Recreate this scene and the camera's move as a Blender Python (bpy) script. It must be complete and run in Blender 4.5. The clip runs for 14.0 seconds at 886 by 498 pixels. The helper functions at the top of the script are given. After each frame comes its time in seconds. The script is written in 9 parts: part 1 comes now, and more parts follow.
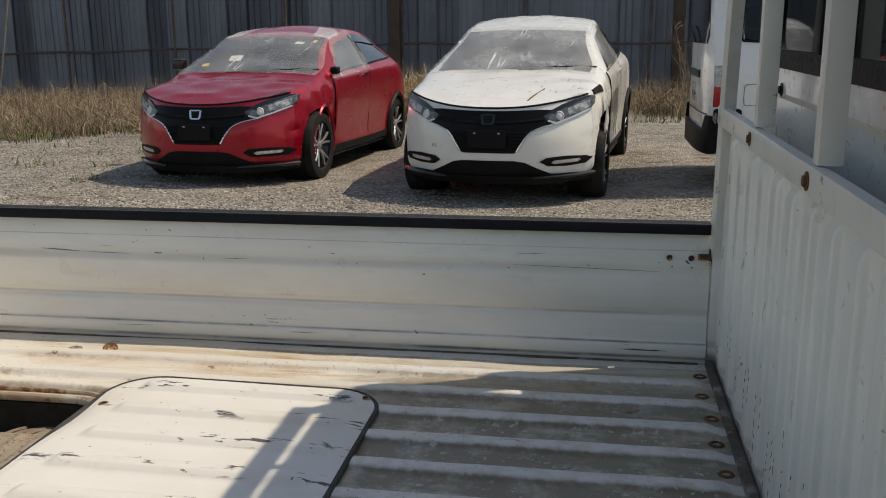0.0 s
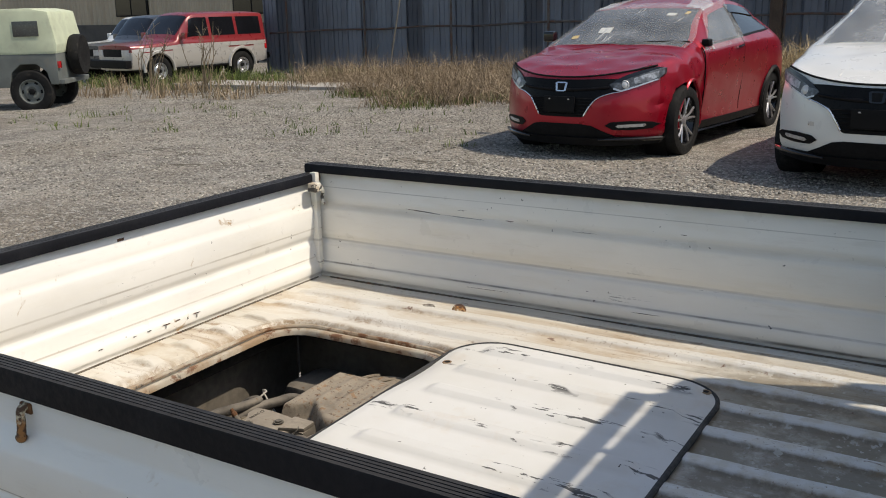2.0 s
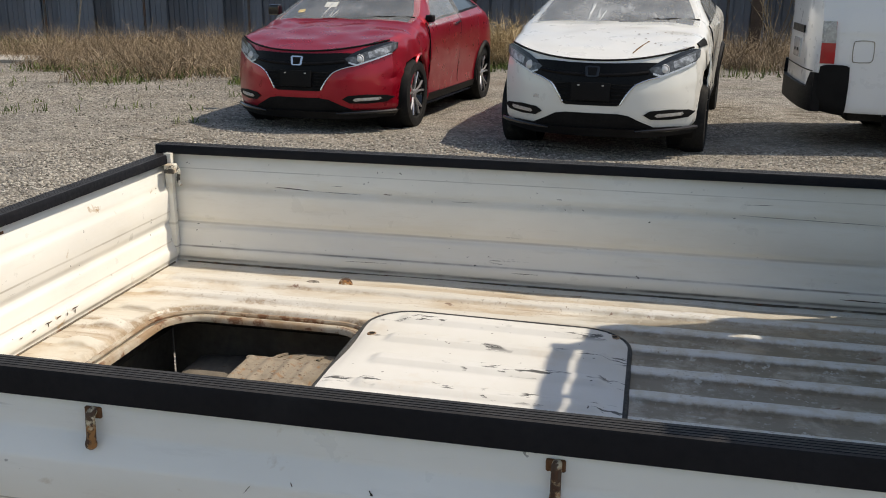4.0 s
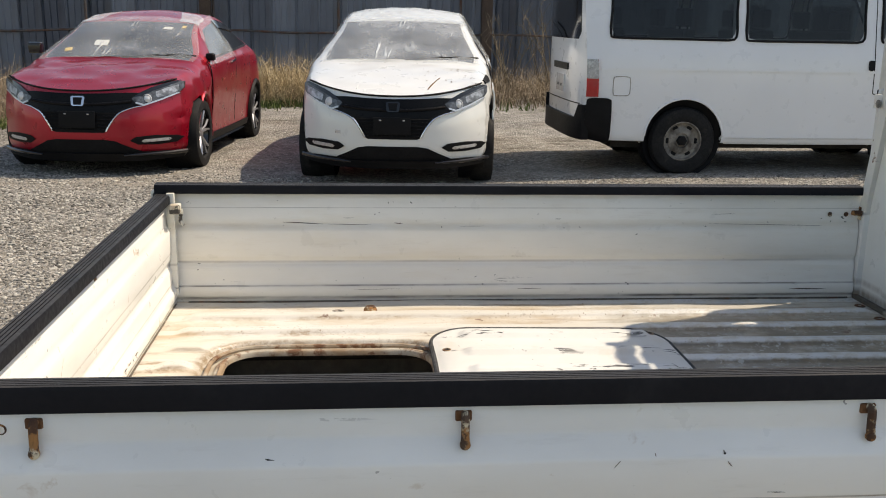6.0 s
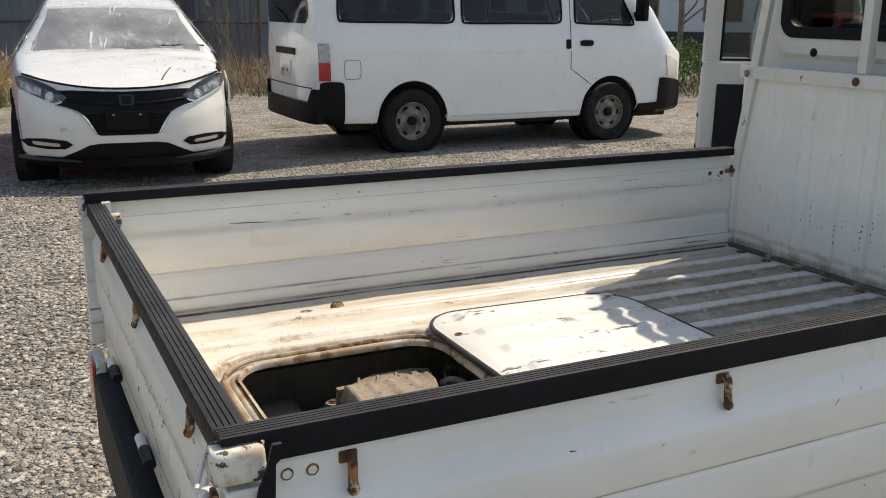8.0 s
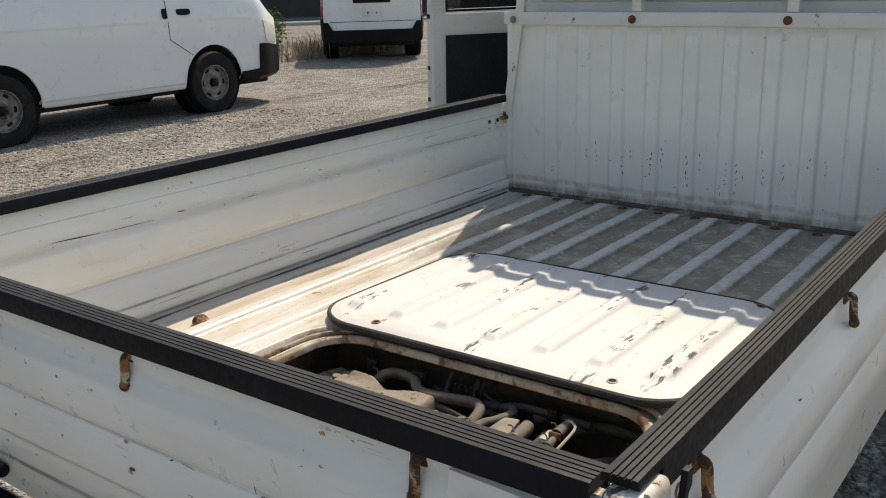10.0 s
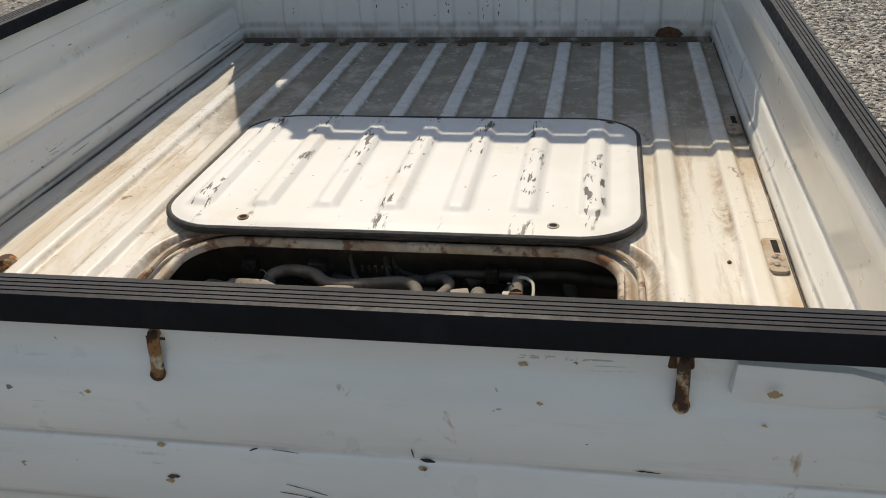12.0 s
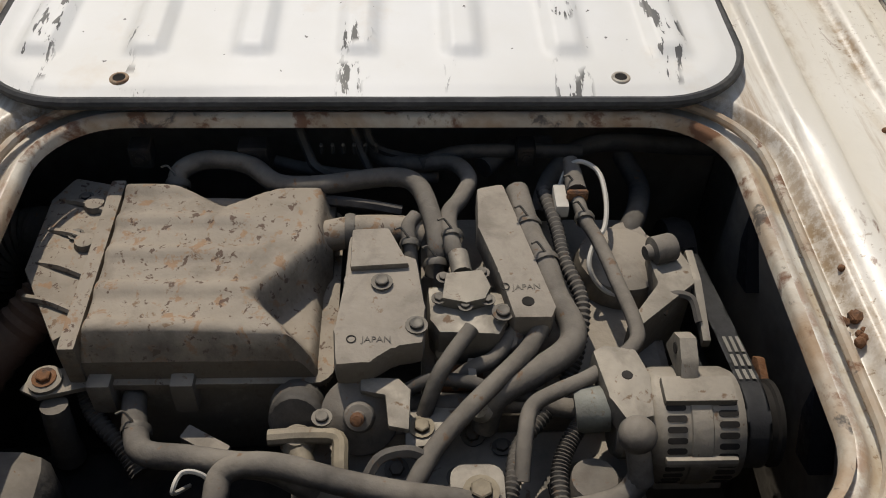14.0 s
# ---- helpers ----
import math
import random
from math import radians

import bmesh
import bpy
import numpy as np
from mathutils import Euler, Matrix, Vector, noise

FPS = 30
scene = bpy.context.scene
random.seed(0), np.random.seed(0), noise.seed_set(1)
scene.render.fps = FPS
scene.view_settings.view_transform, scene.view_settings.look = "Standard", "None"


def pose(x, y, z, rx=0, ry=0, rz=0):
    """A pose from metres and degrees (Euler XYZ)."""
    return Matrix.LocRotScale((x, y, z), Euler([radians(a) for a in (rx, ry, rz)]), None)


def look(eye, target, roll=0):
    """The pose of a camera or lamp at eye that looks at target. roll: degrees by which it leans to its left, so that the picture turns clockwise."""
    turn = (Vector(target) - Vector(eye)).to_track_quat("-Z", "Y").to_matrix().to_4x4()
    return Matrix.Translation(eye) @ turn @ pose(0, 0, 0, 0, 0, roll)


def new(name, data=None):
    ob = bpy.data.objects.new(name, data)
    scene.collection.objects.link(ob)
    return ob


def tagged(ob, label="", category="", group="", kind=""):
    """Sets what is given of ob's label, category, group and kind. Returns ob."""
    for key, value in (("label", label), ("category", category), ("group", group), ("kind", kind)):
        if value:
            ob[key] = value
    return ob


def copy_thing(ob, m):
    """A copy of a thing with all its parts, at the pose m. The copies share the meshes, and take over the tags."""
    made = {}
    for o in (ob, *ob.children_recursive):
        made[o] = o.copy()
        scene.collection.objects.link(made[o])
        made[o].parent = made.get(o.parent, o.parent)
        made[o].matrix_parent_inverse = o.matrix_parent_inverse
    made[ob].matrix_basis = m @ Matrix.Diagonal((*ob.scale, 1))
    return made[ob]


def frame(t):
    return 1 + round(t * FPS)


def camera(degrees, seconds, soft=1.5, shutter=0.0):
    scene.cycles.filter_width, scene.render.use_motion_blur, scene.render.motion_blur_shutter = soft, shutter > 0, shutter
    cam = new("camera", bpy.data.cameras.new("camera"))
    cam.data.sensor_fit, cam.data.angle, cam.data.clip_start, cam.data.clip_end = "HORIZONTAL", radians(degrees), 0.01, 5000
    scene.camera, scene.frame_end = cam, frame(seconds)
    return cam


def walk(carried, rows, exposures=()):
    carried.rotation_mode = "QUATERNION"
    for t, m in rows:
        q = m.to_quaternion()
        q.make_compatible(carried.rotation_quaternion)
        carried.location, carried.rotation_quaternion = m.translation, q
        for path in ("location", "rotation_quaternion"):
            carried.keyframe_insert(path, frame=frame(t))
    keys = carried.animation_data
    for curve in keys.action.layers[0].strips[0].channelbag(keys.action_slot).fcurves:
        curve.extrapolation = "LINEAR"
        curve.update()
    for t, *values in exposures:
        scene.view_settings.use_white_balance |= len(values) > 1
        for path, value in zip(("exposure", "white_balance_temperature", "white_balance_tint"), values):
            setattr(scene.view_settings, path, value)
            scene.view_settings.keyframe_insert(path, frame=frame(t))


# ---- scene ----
cam = camera(51.1, 14.0, 1.0)
PATH = [
    (0, (1.627, -0.669, 1.394), (1.311, 1.25, 0.93), -0.5),
    (0.5, (1.554, -0.568, 1.381), (1.107, 1.326, 0.918), -1.5),
    (1, (1.572, -0.527, 1.376), (0.864, 1.277, 0.879), -1.3),
    (1.5, (1.611, -0.531, 1.384), (0.604, 1.114, 0.851), -1.5),
    (2, (1.623, -0.614, 1.389), (0.606, 1.032, 0.882), -1.4),
    (2.5, (1.538, -0.8, 1.404), (0.627, 0.895, 0.861), -3.4),
    (3, (1.453, -0.887, 1.413), (0.632, 0.833, 0.808), -2.0),
    (3.5, (1.34, -0.814, 1.394), (0.692, 0.972, 0.77), 0.6),
    (4, (1.224, -0.851, 1.409), (0.813, 1.023, 0.842), 0.4),
    (4.2, (1.154, -0.929, 1.411), (0.801, 0.962, 0.865), 0.1),
    (6.3, (0.379, -1.094, 1.408), (0.634, 0.83, 0.925), 0.9),
    (6.5, (0.307, -1.113, 1.416), (0.609, 0.802, 0.926), 0.6),
    (7, (0.146, -1.039, 1.383), (0.567, 0.853, 0.891), 0.5),
    (7.5, (-0.006, -0.923, 1.388), (0.583, 0.925, 0.899), 1.0),
    (8, (-0.221, -0.848, 1.389), (0.631, 0.891, 0.887), 0.6),
    (8.5, (-0.367, -0.767, 1.384), (0.714, 0.838, 0.88), 0.1),
    (8.7, (-0.404, -0.689, 1.37), (0.759, 0.861, 0.876), 0.6),
    (10.8, (-0.704, -0.041, 1.336), (0.948, 0.798, 0.584), -2.7),
    (11, (-0.701, 0.011, 1.328), (0.97, 0.759, 0.521), -2.3),
    (11.5, (-0.707, 0.189, 1.309), (1.018, 0.665, 0.416), -1.3),
    (12, (-0.661, 0.315, 1.334), (1.087, 0.646, 0.419), -2.9),
    (12.5, (-0.511, 0.4, 1.315), (1.223, 0.664, 0.354), -1.9),
    (13, (-0.4, 0.441, 1.3), (1.275, 0.622, 0.222), -0.6),
    (13.5, (-0.269, 0.544, 1.288), (1.285, 0.599, 0.03), 0.1),
    (14, (-0.125, 0.611, 1.246), (1.275, 0.541, -0.18), 1.7),
]
walk(cam, [(t, look(e, g, r)) for t, e, g, r in PATH],
     [(0, 0.13, 8000, 10), (0.5, 0.12, 8000, 10), (1, 0.45, 7600, 10), (1.5, 0.2, 7400, 10), (2, 0.23, 7400, 10), (4.2, 0.33, 7700, 10), (6.5, 0.6, 7900, 11), (7.5, 0.54, 7900, 11), (8.7, 0.52, 7900, 11), (11, 0.34, 7600, 10), (12, 0.25, 7600, 10), (12.5, 0.05, 7500, 10), (13, 0.06, 7100, 10), (13.5, 0.15, 6800, 10), (14, 0.05, 7000, 10)])

# ---- world, sun, exposure ----
SUN = Vector((0.69, 0.2, 1.0)).normalized()
world = bpy.data.worlds.new("sky")
scene.world = world
world.use_nodes = True
wn = world.node_tree.nodes
sky = wn.new("ShaderNodeTexSky")
sky.sky_type, sky.sun_disc = "NISHITA", False
sky.sun_elevation = math.asin(SUN.z)
sky.sun_rotation = math.atan2(SUN.x, SUN.y)
wn["Background"].inputs["Strength"].default_value = 0.125
world.node_tree.links.new(sky.outputs["Color"], wn["Background"].inputs["Color"])
sun = new("sun", bpy.data.lights.new("sun", "SUN"))
sun.data.energy, sun.data.angle, sun.data.color = 3.15, radians(0.5), (1.0, 0.955, 0.89)
sun.matrix_world = look(SUN * 40, (0, 0, 0))

# ---- materials ----


def nodes_of(m):
    m.use_nodes = True
    return m.node_tree.nodes, m.node_tree.links


def ramp(nt, lk, src, a, b, lo=0.0, hi=1.0):
    r = nt.new("ShaderNodeMapRange")
    r.inputs["From Min"].default_value, r.inputs["From Max"].default_value = a, b
    r.inputs["To Min"].default_value, r.inputs["To Max"].default_value = lo, hi
    r.clamp = True
    lk.new(src, r.inputs["Value"])
    return r.outputs["Result"]


def blend(nt, lk, fac, a, b):
    m = nt.new("ShaderNodeMix")
    m.data_type = "RGBA"
    if isinstance(fac, (int, float)):
        m.inputs[0].default_value = fac
    else:
        lk.new(fac, m.inputs[0])
    for v, s in ((a, m.inputs[6]), (b, m.inputs[7])):
        if isinstance(v, tuple):
            s.default_value = (*v[:3], 1)
        else:
            lk.new(v, s)
    return m.outputs[2]


def times(nt, lk, a, b, op="MULTIPLY"):
    m = nt.new("ShaderNodeMath")
    m.operation = op
    for v, s in ((a, m.inputs[0]), (b, m.inputs[1])):
        if isinstance(v, (int, float)):
            s.default_value = v
        else:
            lk.new(v, s)
    return m.outputs[0]


def one(nt, lk, a, op):
    m = nt.new("ShaderNodeMath")
    m.operation = op
    lk.new(a, m.inputs[0])
    return m.outputs[0]


def cloud(nt, lk, vec, scale, detail=4.0, rough=0.55, dist=0.0):
    n = nt.new("ShaderNodeTexNoise")
    n.inputs["Scale"].default_value, n.inputs["Detail"].default_value = scale, detail
    n.inputs["Roughness"].default_value, n.inputs["Distortion"].default_value = rough, dist
    lk.new(vec, n.inputs["Vector"])
    return n.outputs["Fac"]


def surface(name, base, rough=0.5, metal=0.0, vary=0.12, size=3.0, grain=60.0, bump=0.15, stains=(), coat=0.0, stretch=(1, 1, 1), spread=0.0, spec=0.5):
    """A worn surface. stains: rows of (colour, scale, from, to, strength, rough); spread: change from object to object."""
    m = bpy.data.materials.new(name)
    nt, lk = nodes_of(m)
    p = nt["Principled BSDF"]
    tc = nt.new("ShaderNodeTexCoord")
    mp = nt.new("ShaderNodeMapping")
    mp.inputs["Scale"].default_value = stretch
    lk.new(tc.outputs["Object"], mp.inputs["Vector"])
    v = mp.outputs["Vector"]
    big, fine = cloud(nt, lk, v, size), cloud(nt, lk, v, grain, 3.0)
    dark = tuple(c * (1 - vary) ** 2 for c in base)
    light = tuple(min(1, c * (1 + vary)) for c in base)
    col = blend(nt, lk, ramp(nt, lk, big, 0.3, 0.7), dark, light)
    col = blend(nt, lk, ramp(nt, lk, fine, 0.35, 0.75, 0, vary * 1.6), col, dark)
    if spread:
        oi = nt.new("ShaderNodeObjectInfo")
        col = blend(nt, lk, times(nt, lk, oi.outputs["Random"], spread), col, tuple(c * 0.45 for c in base))
    rg = ramp(nt, lk, fine, 0.3, 0.7, rough * 0.85, min(1, rough * 1.2))
    for c, sc, a, b, st, sr in stains:
        f = times(nt, lk, ramp(nt, lk, cloud(nt, lk, v, sc, 6.0, 0.62, 0.3), a, b), st)
        col = blend(nt, lk, f, col, c)
        mr = nt.new("ShaderNodeMix")
        lk.new(f, mr.inputs[0])
        lk.new(rg, mr.inputs[2])
        mr.inputs[3].default_value = sr
        rg = mr.outputs[0]
    lk.new(col, p.inputs["Base Color"])
    lk.new(rg, p.inputs["Roughness"])
    p.inputs["Metallic"].default_value = metal
    p.inputs["Coat Weight"].default_value = coat
    p.inputs["Coat Roughness"].default_value = 0.06
    p.inputs["Specular IOR Level"].default_value = spec
    if bump:
        bp = nt.new("ShaderNodeBump")
        bp.inputs["Strength"].default_value, bp.inputs["Distance"].default_value = bump, 0.004
        lk.new(times(nt, lk, fine, times(nt, lk, big, 0.6), "ADD"), bp.inputs["Height"])
        lk.new(bp.outputs["Normal"], p.inputs["Normal"])
    return m


def glass(name, tint=(0.85, 0.9, 0.88), rough=0.02, clear=0.85):
    """A thin pane: clear with a mirror-like gloss."""
    m = bpy.data.materials.new(name)
    nt, lk = nodes_of(m)
    nt.remove(nt["Principled BSDF"])
    tr, gl, mx, fr = (nt.new(k) for k in ("ShaderNodeBsdfTransparent", "ShaderNodeBsdfGlossy", "ShaderNodeMixShader", "ShaderNodeFresnel"))
    tr.inputs["Color"].default_value = (*(c * clear for c in tint), 1)
    gl.inputs["Roughness"].default_value = rough
    fr.inputs["IOR"].default_value = 1.5
    lk.new(fr.outputs[0], mx.inputs[0])
    lk.new(tr.outputs[0], mx.inputs[1])
    lk.new(gl.outputs[0], mx.inputs[2])
    lk.new(mx.outputs[0], nt["Material Output"].inputs["Surface"])
    return m


RUST, SOIL = (0.13, 0.048, 0.018), (0.17, 0.11, 0.06)
CHIP = (0.03, 0.028, 0.026)


def panel_paint(name, base, flow, lines, chip=0.6, yellow=0.5, rust=0.0, scratches=1.0):
    """White gate paint: dark and ochre lines along the folds (rows of height, half width, colour, strength), long
    scratches, chips and stains.
    """
    m = bpy.data.materials.new(name)
    nt, lk = nodes_of(m)
    p = nt["Principled BSDF"]
    tc = nt.new("ShaderNodeTexCoord")
    o = tc.outputs["Object"]
    sep = nt.new("ShaderNodeSeparateXYZ")
    lk.new(o, sep.inputs[0])

    def stretched(sx, sz):
        mp = nt.new("ShaderNodeMapping")
        mp.inputs["Scale"].default_value = (sx, sx, sz)
        lk.new(o, mp.inputs["Vector"])
        return mp.outputs["Vector"]

    streak = stretched(*flow)
    col = blend(nt, lk, ramp(nt, lk, cloud(nt, lk, stretched(1.2, 2.5), 2.0, 5), 0.35, 0.65), tuple(c * 0.9 for c in base), base)
    col = blend(nt, lk, ramp(nt, lk, cloud(nt, lk, streak, 2.2, 6, 0.65), 0.5, 0.74, 0, yellow * 0.55), col, (0.6, 0.51, 0.33))
    col = blend(nt, lk, ramp(nt, lk, cloud(nt, lk, streak, 6.0, 6, 0.7), 0.57, 0.72, 0, 0.14), col, (0.36, 0.32, 0.25))
    for zc, w, c, st in lines:
        d = times(nt, lk, times(nt, lk, sep.outputs["Z"], zc, "SUBTRACT"), 0.0, "ADD")
        ab = nt.new("ShaderNodeMath")
        ab.operation = "ABSOLUTE"
        lk.new(d, ab.inputs[0])
        near_ = ramp(nt, lk, ab.outputs[0], w * 0.25, w, 1, 0)
        col = blend(nt, lk, times(nt, lk, near_, ramp(nt, lk, cloud(nt, lk, streak, 5.0, 5, 0.7), 0.36, 0.6, st * 0.25, st)), col, c)
    scratch = times(nt, lk, ramp(nt, lk, cloud(nt, lk, stretched(5.0, 130.0), 1.0, 3, 0.5), 0.67, 0.68), times(nt, lk, ramp(nt, lk, cloud(nt, lk, stretched(1.0, 5.0), 1.7, 3), 0.53, 0.6), ramp(nt, lk, cloud(nt, lk, o, 55, 4, 0.7), 0.47, 0.53)))
    col = blend(nt, lk, times(nt, lk, scratch, chip * scratches), col, (0.06, 0.052, 0.045))
    specks = times(nt, lk, ramp(nt, lk, cloud(nt, lk, stretched(1.0, 1.4), 60, 2), 0.72, 0.735), ramp(nt, lk, cloud(nt, lk, o, 5.0, 3), 0.5, 0.58))
    col = blend(nt, lk, times(nt, lk, specks, chip + 0.3), col, CHIP)
    if rust:
        spot = ramp(nt, lk, cloud(nt, lk, o, 15, 5, 0.6, 0.5), 0.67, 0.72)
        col = blend(nt, lk, times(nt, lk, spot, rust), col, (0.36, 0.22, 0.08))
        col = blend(nt, lk, times(nt, lk, ramp(nt, lk, cloud(nt, lk, o, 15, 5, 0.6, 0.5), 0.73, 0.76), rust), col, RUST)
    lk.new(col, p.inputs["Base Color"])
    lk.new(ramp(nt, lk, cloud(nt, lk, o, 20, 4), 0.3, 0.7, 0.26, 0.42), p.inputs["Roughness"])
    p.inputs["Coat Weight"].default_value = 0.3
    bp = nt.new("ShaderNodeBump")
    bp.inputs["Strength"].default_value, bp.inputs["Distance"].default_value = 0.18, 0.004
    lk.new(cloud(nt, lk, o, 14, 5), bp.inputs["Height"])
    lk.new(bp.outputs["Normal"], p.inputs["Normal"])
    return m


FOLD_DARK, OCHRE = (0.10, 0.085, 0.07), (0.5, 0.4, 0.22)
LONG = (1.0, 7.0)
GREY = (0.27, 0.25, 0.22)
# the grey line at 0.765 paints in the shade of the groove
gate_paint = panel_paint("old_white_gate_paint", (0.83, 0.815, 0.755), LONG, [(0.866, 0.018, OCHRE, 0.3), (0.912, 0.0016, GREY, 0.6), (0.765, 0.0045, GREY, 0.45), (0.701, 0.003, FOLD_DARK, 0.8), (0.668, 0.006, FOLD_DARK, 0.85)])
outer_paint = panel_paint("outer_gate_paint", (0.84, 0.83, 0.79), LONG, [(0.801, 0.0024, (0.24, 0.2, 0.15), 0.9), (0.716, 0.003, (0.3, 0.25, 0.2), 0.5)], 0.35, 0.1, 0.3)
tail_paint = panel_paint("old_white_tailgate_paint", (0.85, 0.84, 0.80), LONG, [(0.869, 0.01, OCHRE, 0.12), (0.797, 0.003, (0.3, 0.26, 0.2), 0.6), (0.716, 0.003, (0.3, 0.22, 0.14), 0.5), (0.668, 0.006, FOLD_DARK, 0.8)], 0.5, 0.2, 0.8)


def make_hatch_paint():
    """Scraped white paint: the rib tops are worn to dark primer."""
    m = bpy.data.materials.new("scraped_hatch_paint")
    nt, lk = nodes_of(m)
    p = nt["Principled BSDF"]
    tc = nt.new("ShaderNodeTexCoord")
    o = tc.outputs["Object"]
    sep = nt.new("ShaderNodeSeparateXYZ")
    lk.new(o, sep.inputs[0])
    mp = nt.new("ShaderNodeMapping")
    mp.inputs["Scale"].default_value = (0.7, 3.4, 1)
    lk.new(o, mp.inputs["Vector"])
    v = mp.outputs["Vector"]
    col = blend(nt, lk, ramp(nt, lk, cloud(nt, lk, o, 4, 5), 0.35, 0.65), (0.63, 0.615, 0.57), (0.69, 0.685, 0.66))
    col = blend(nt, lk, ramp(nt, lk, cloud(nt, lk, o, 7, 6, 0.65), 0.58, 0.74, 0, 0.3), col, (0.5, 0.36, 0.2))
    w = times(nt, lk, times(nt, lk, sep.outputs["Y"], 1.008 - 0.1137 * 20 - 0.05685, "SUBTRACT"), 0.1137, "DIVIDE")
    fr = nt.new("ShaderNodeMath")
    fr.operation = "FRACT"
    lk.new(w, fr.inputs[0])
    mid = nt.new("ShaderNodeMath")
    mid.operation = "ABSOLUTE"
    lk.new(times(nt, lk, fr.outputs[0], 0.5, "SUBTRACT"), mid.inputs[0])
    rib = ramp(nt, lk, mid.outputs[0], 0.13, 0.2, 1, 0)
    fine = cloud(nt, lk, v, 30, 4, 0.6, 0.2)
    group_ = cloud(nt, lk, o, 6.5, 3)
    scuff = times(nt, lk, times(nt, lk, rib, ramp(nt, lk, fine, 0.565, 0.572)), ramp(nt, lk, group_, 0.49, 0.53))
    col = blend(nt, lk, times(nt, lk, scuff, 0.95), col, (0.028, 0.027, 0.026))
    grey = times(nt, lk, times(nt, lk, rib, ramp(nt, lk, fine, 0.5, 0.56)), ramp(nt, lk, group_, 0.46, 0.54))
    col = blend(nt, lk, times(nt, lk, grey, 0.1), col, (0.3, 0.29, 0.27))
    dots = ramp(nt, lk, cloud(nt, lk, o, 85, 2), 0.74, 0.76)
    col = blend(nt, lk, times(nt, lk, dots, 0.9), col, (0.05, 0.04, 0.035))
    lk.new(col, p.inputs["Base Color"])
    p.inputs["Roughness"].default_value = 0.55
    bp = nt.new("ShaderNodeBump")
    bp.inputs["Strength"].default_value, bp.inputs["Distance"].default_value = 0.2, 0.004
    lk.new(cloud(nt, lk, o, 18, 5), bp.inputs["Height"])
    lk.new(bp.outputs["Normal"], p.inputs["Normal"])
    return m


hatch_paint = make_hatch_paint()
chipped = surface("chipped_corner_paint", (0.7, 0.68, 0.6), 0.5, 0, 0.1, 8, 60, 0.3,
                  [((0.35, 0.22, 0.1), 14, 0.5, 0.62, 0.6, 0.85), (RUST, 26, 0.55, 0.6, 0.9, 0.85), (CHIP, 40, 0.535, 0.55, 0.95, 0.7)])
rusty = surface("rust", (0.17, 0.075, 0.03), 0.85, 0, 0.3, 20, 140, 0.5, [((0.04, 0.03, 0.025), 40, 0.5, 0.6, 0.8, 0.8)])
hook_rust = surface("rusty_hook_paint", (0.6, 0.53, 0.38), 0.6, 0, 0.15, 18, 120, 0.3, [((0.30, 0.13, 0.035), 34, 0.42, 0.5, 0.95, 0.9), ((0.06, 0.028, 0.016), 50, 0.47, 0.53, 0.95, 0.9)])
rubber = surface("black_rubber_trim", (0.010, 0.0105, 0.014), 0.5, 0, 0.2, 4, 90, 0.2, [((0.07, 0.068, 0.066), 7, 0.56, 0.8, 0.2, 0.75)], spec=0.14)


def pale_on_top(m, colour, amount):
    """Blends a paler colour in patches onto the faces that point up."""
    nt, lk = nodes_of(m)
    p = nt["Principled BSDF"]
    old = p.inputs["Base Color"].links[0].from_socket
    g, tc, sep = nt.new("ShaderNodeNewGeometry"), nt.new("ShaderNodeTexCoord"), nt.new("ShaderNodeSeparateXYZ")
    lk.new(g.outputs["Normal"], sep.inputs[0])
    f = times(nt, lk, ramp(nt, lk, sep.outputs["Z"], 0.7, 0.97), ramp(nt, lk, cloud(nt, lk, tc.outputs["Object"], 9, 6, 0.7), 0.3, 0.65, amount * 0.45, amount))
    lk.new(blend(nt, lk, f, old, colour), p.inputs["Base Color"])


pale_on_top(rubber, (0.17, 0.16, 0.145), 0.22)
seal = surface("hatch_seal_rubber", (0.05, 0.05, 0.05), 0.6, 0, 0.3, 9, 100, 0.3, [((0.2, 0.18, 0.15), 12, 0.57, 0.75, 0.35, 0.8)], spec=0.25)
board = panel_paint("headboard_paint", (0.80, 0.795, 0.75), (6.0, 1.0), [(0.672, 0.02, (0.22, 0.17, 0.12), 0.85), (0.705, 0.012, (0.3, 0.25, 0.2), 0.5)], 0.45, 0.15, 0.25, 0.0)
frame_paint = surface("frame_paint", (0.68, 0.67, 0.62), 0.4, 0, 0.06, 4, 60, 0.12, [((0.4, 0.34, 0.25), 9, 0.55, 0.7, 0.3, 0.7), (RUST, 30, 0.66, 0.7, 0.85, 0.8)], coat=0.2)
cab_paint = surface("cab_paint", (0.66, 0.66, 0.63), 0.3, 0, 0.04, 2, 40, 0.05, [((0.5, 0.45, 0.37), 8, 0.66, 0.8, 0.25, 0.6)], coat=0.4)
dark_vinyl = surface("dark_vinyl", (0.014, 0.0145, 0.018), 0.6, 0, 0.2, 5, 120, 0.25, spec=0.2)
dark_steel = surface("dark_underbody", (0.028, 0.025, 0.022), 0.8, 0, 0.3, 6, 50, 0.3, [(SOIL, 9, 0.58, 0.8, 0.35, 0.9)], spec=0.15)
bay_steel = surface("dusty_bay_steel", (0.15, 0.132, 0.11), 0.9, 0, 0.3, 6, 50, 0.3, [((0.2, 0.17, 0.13), 7, 0.5, 0.7, 0.5, 0.9)], spec=0.2)
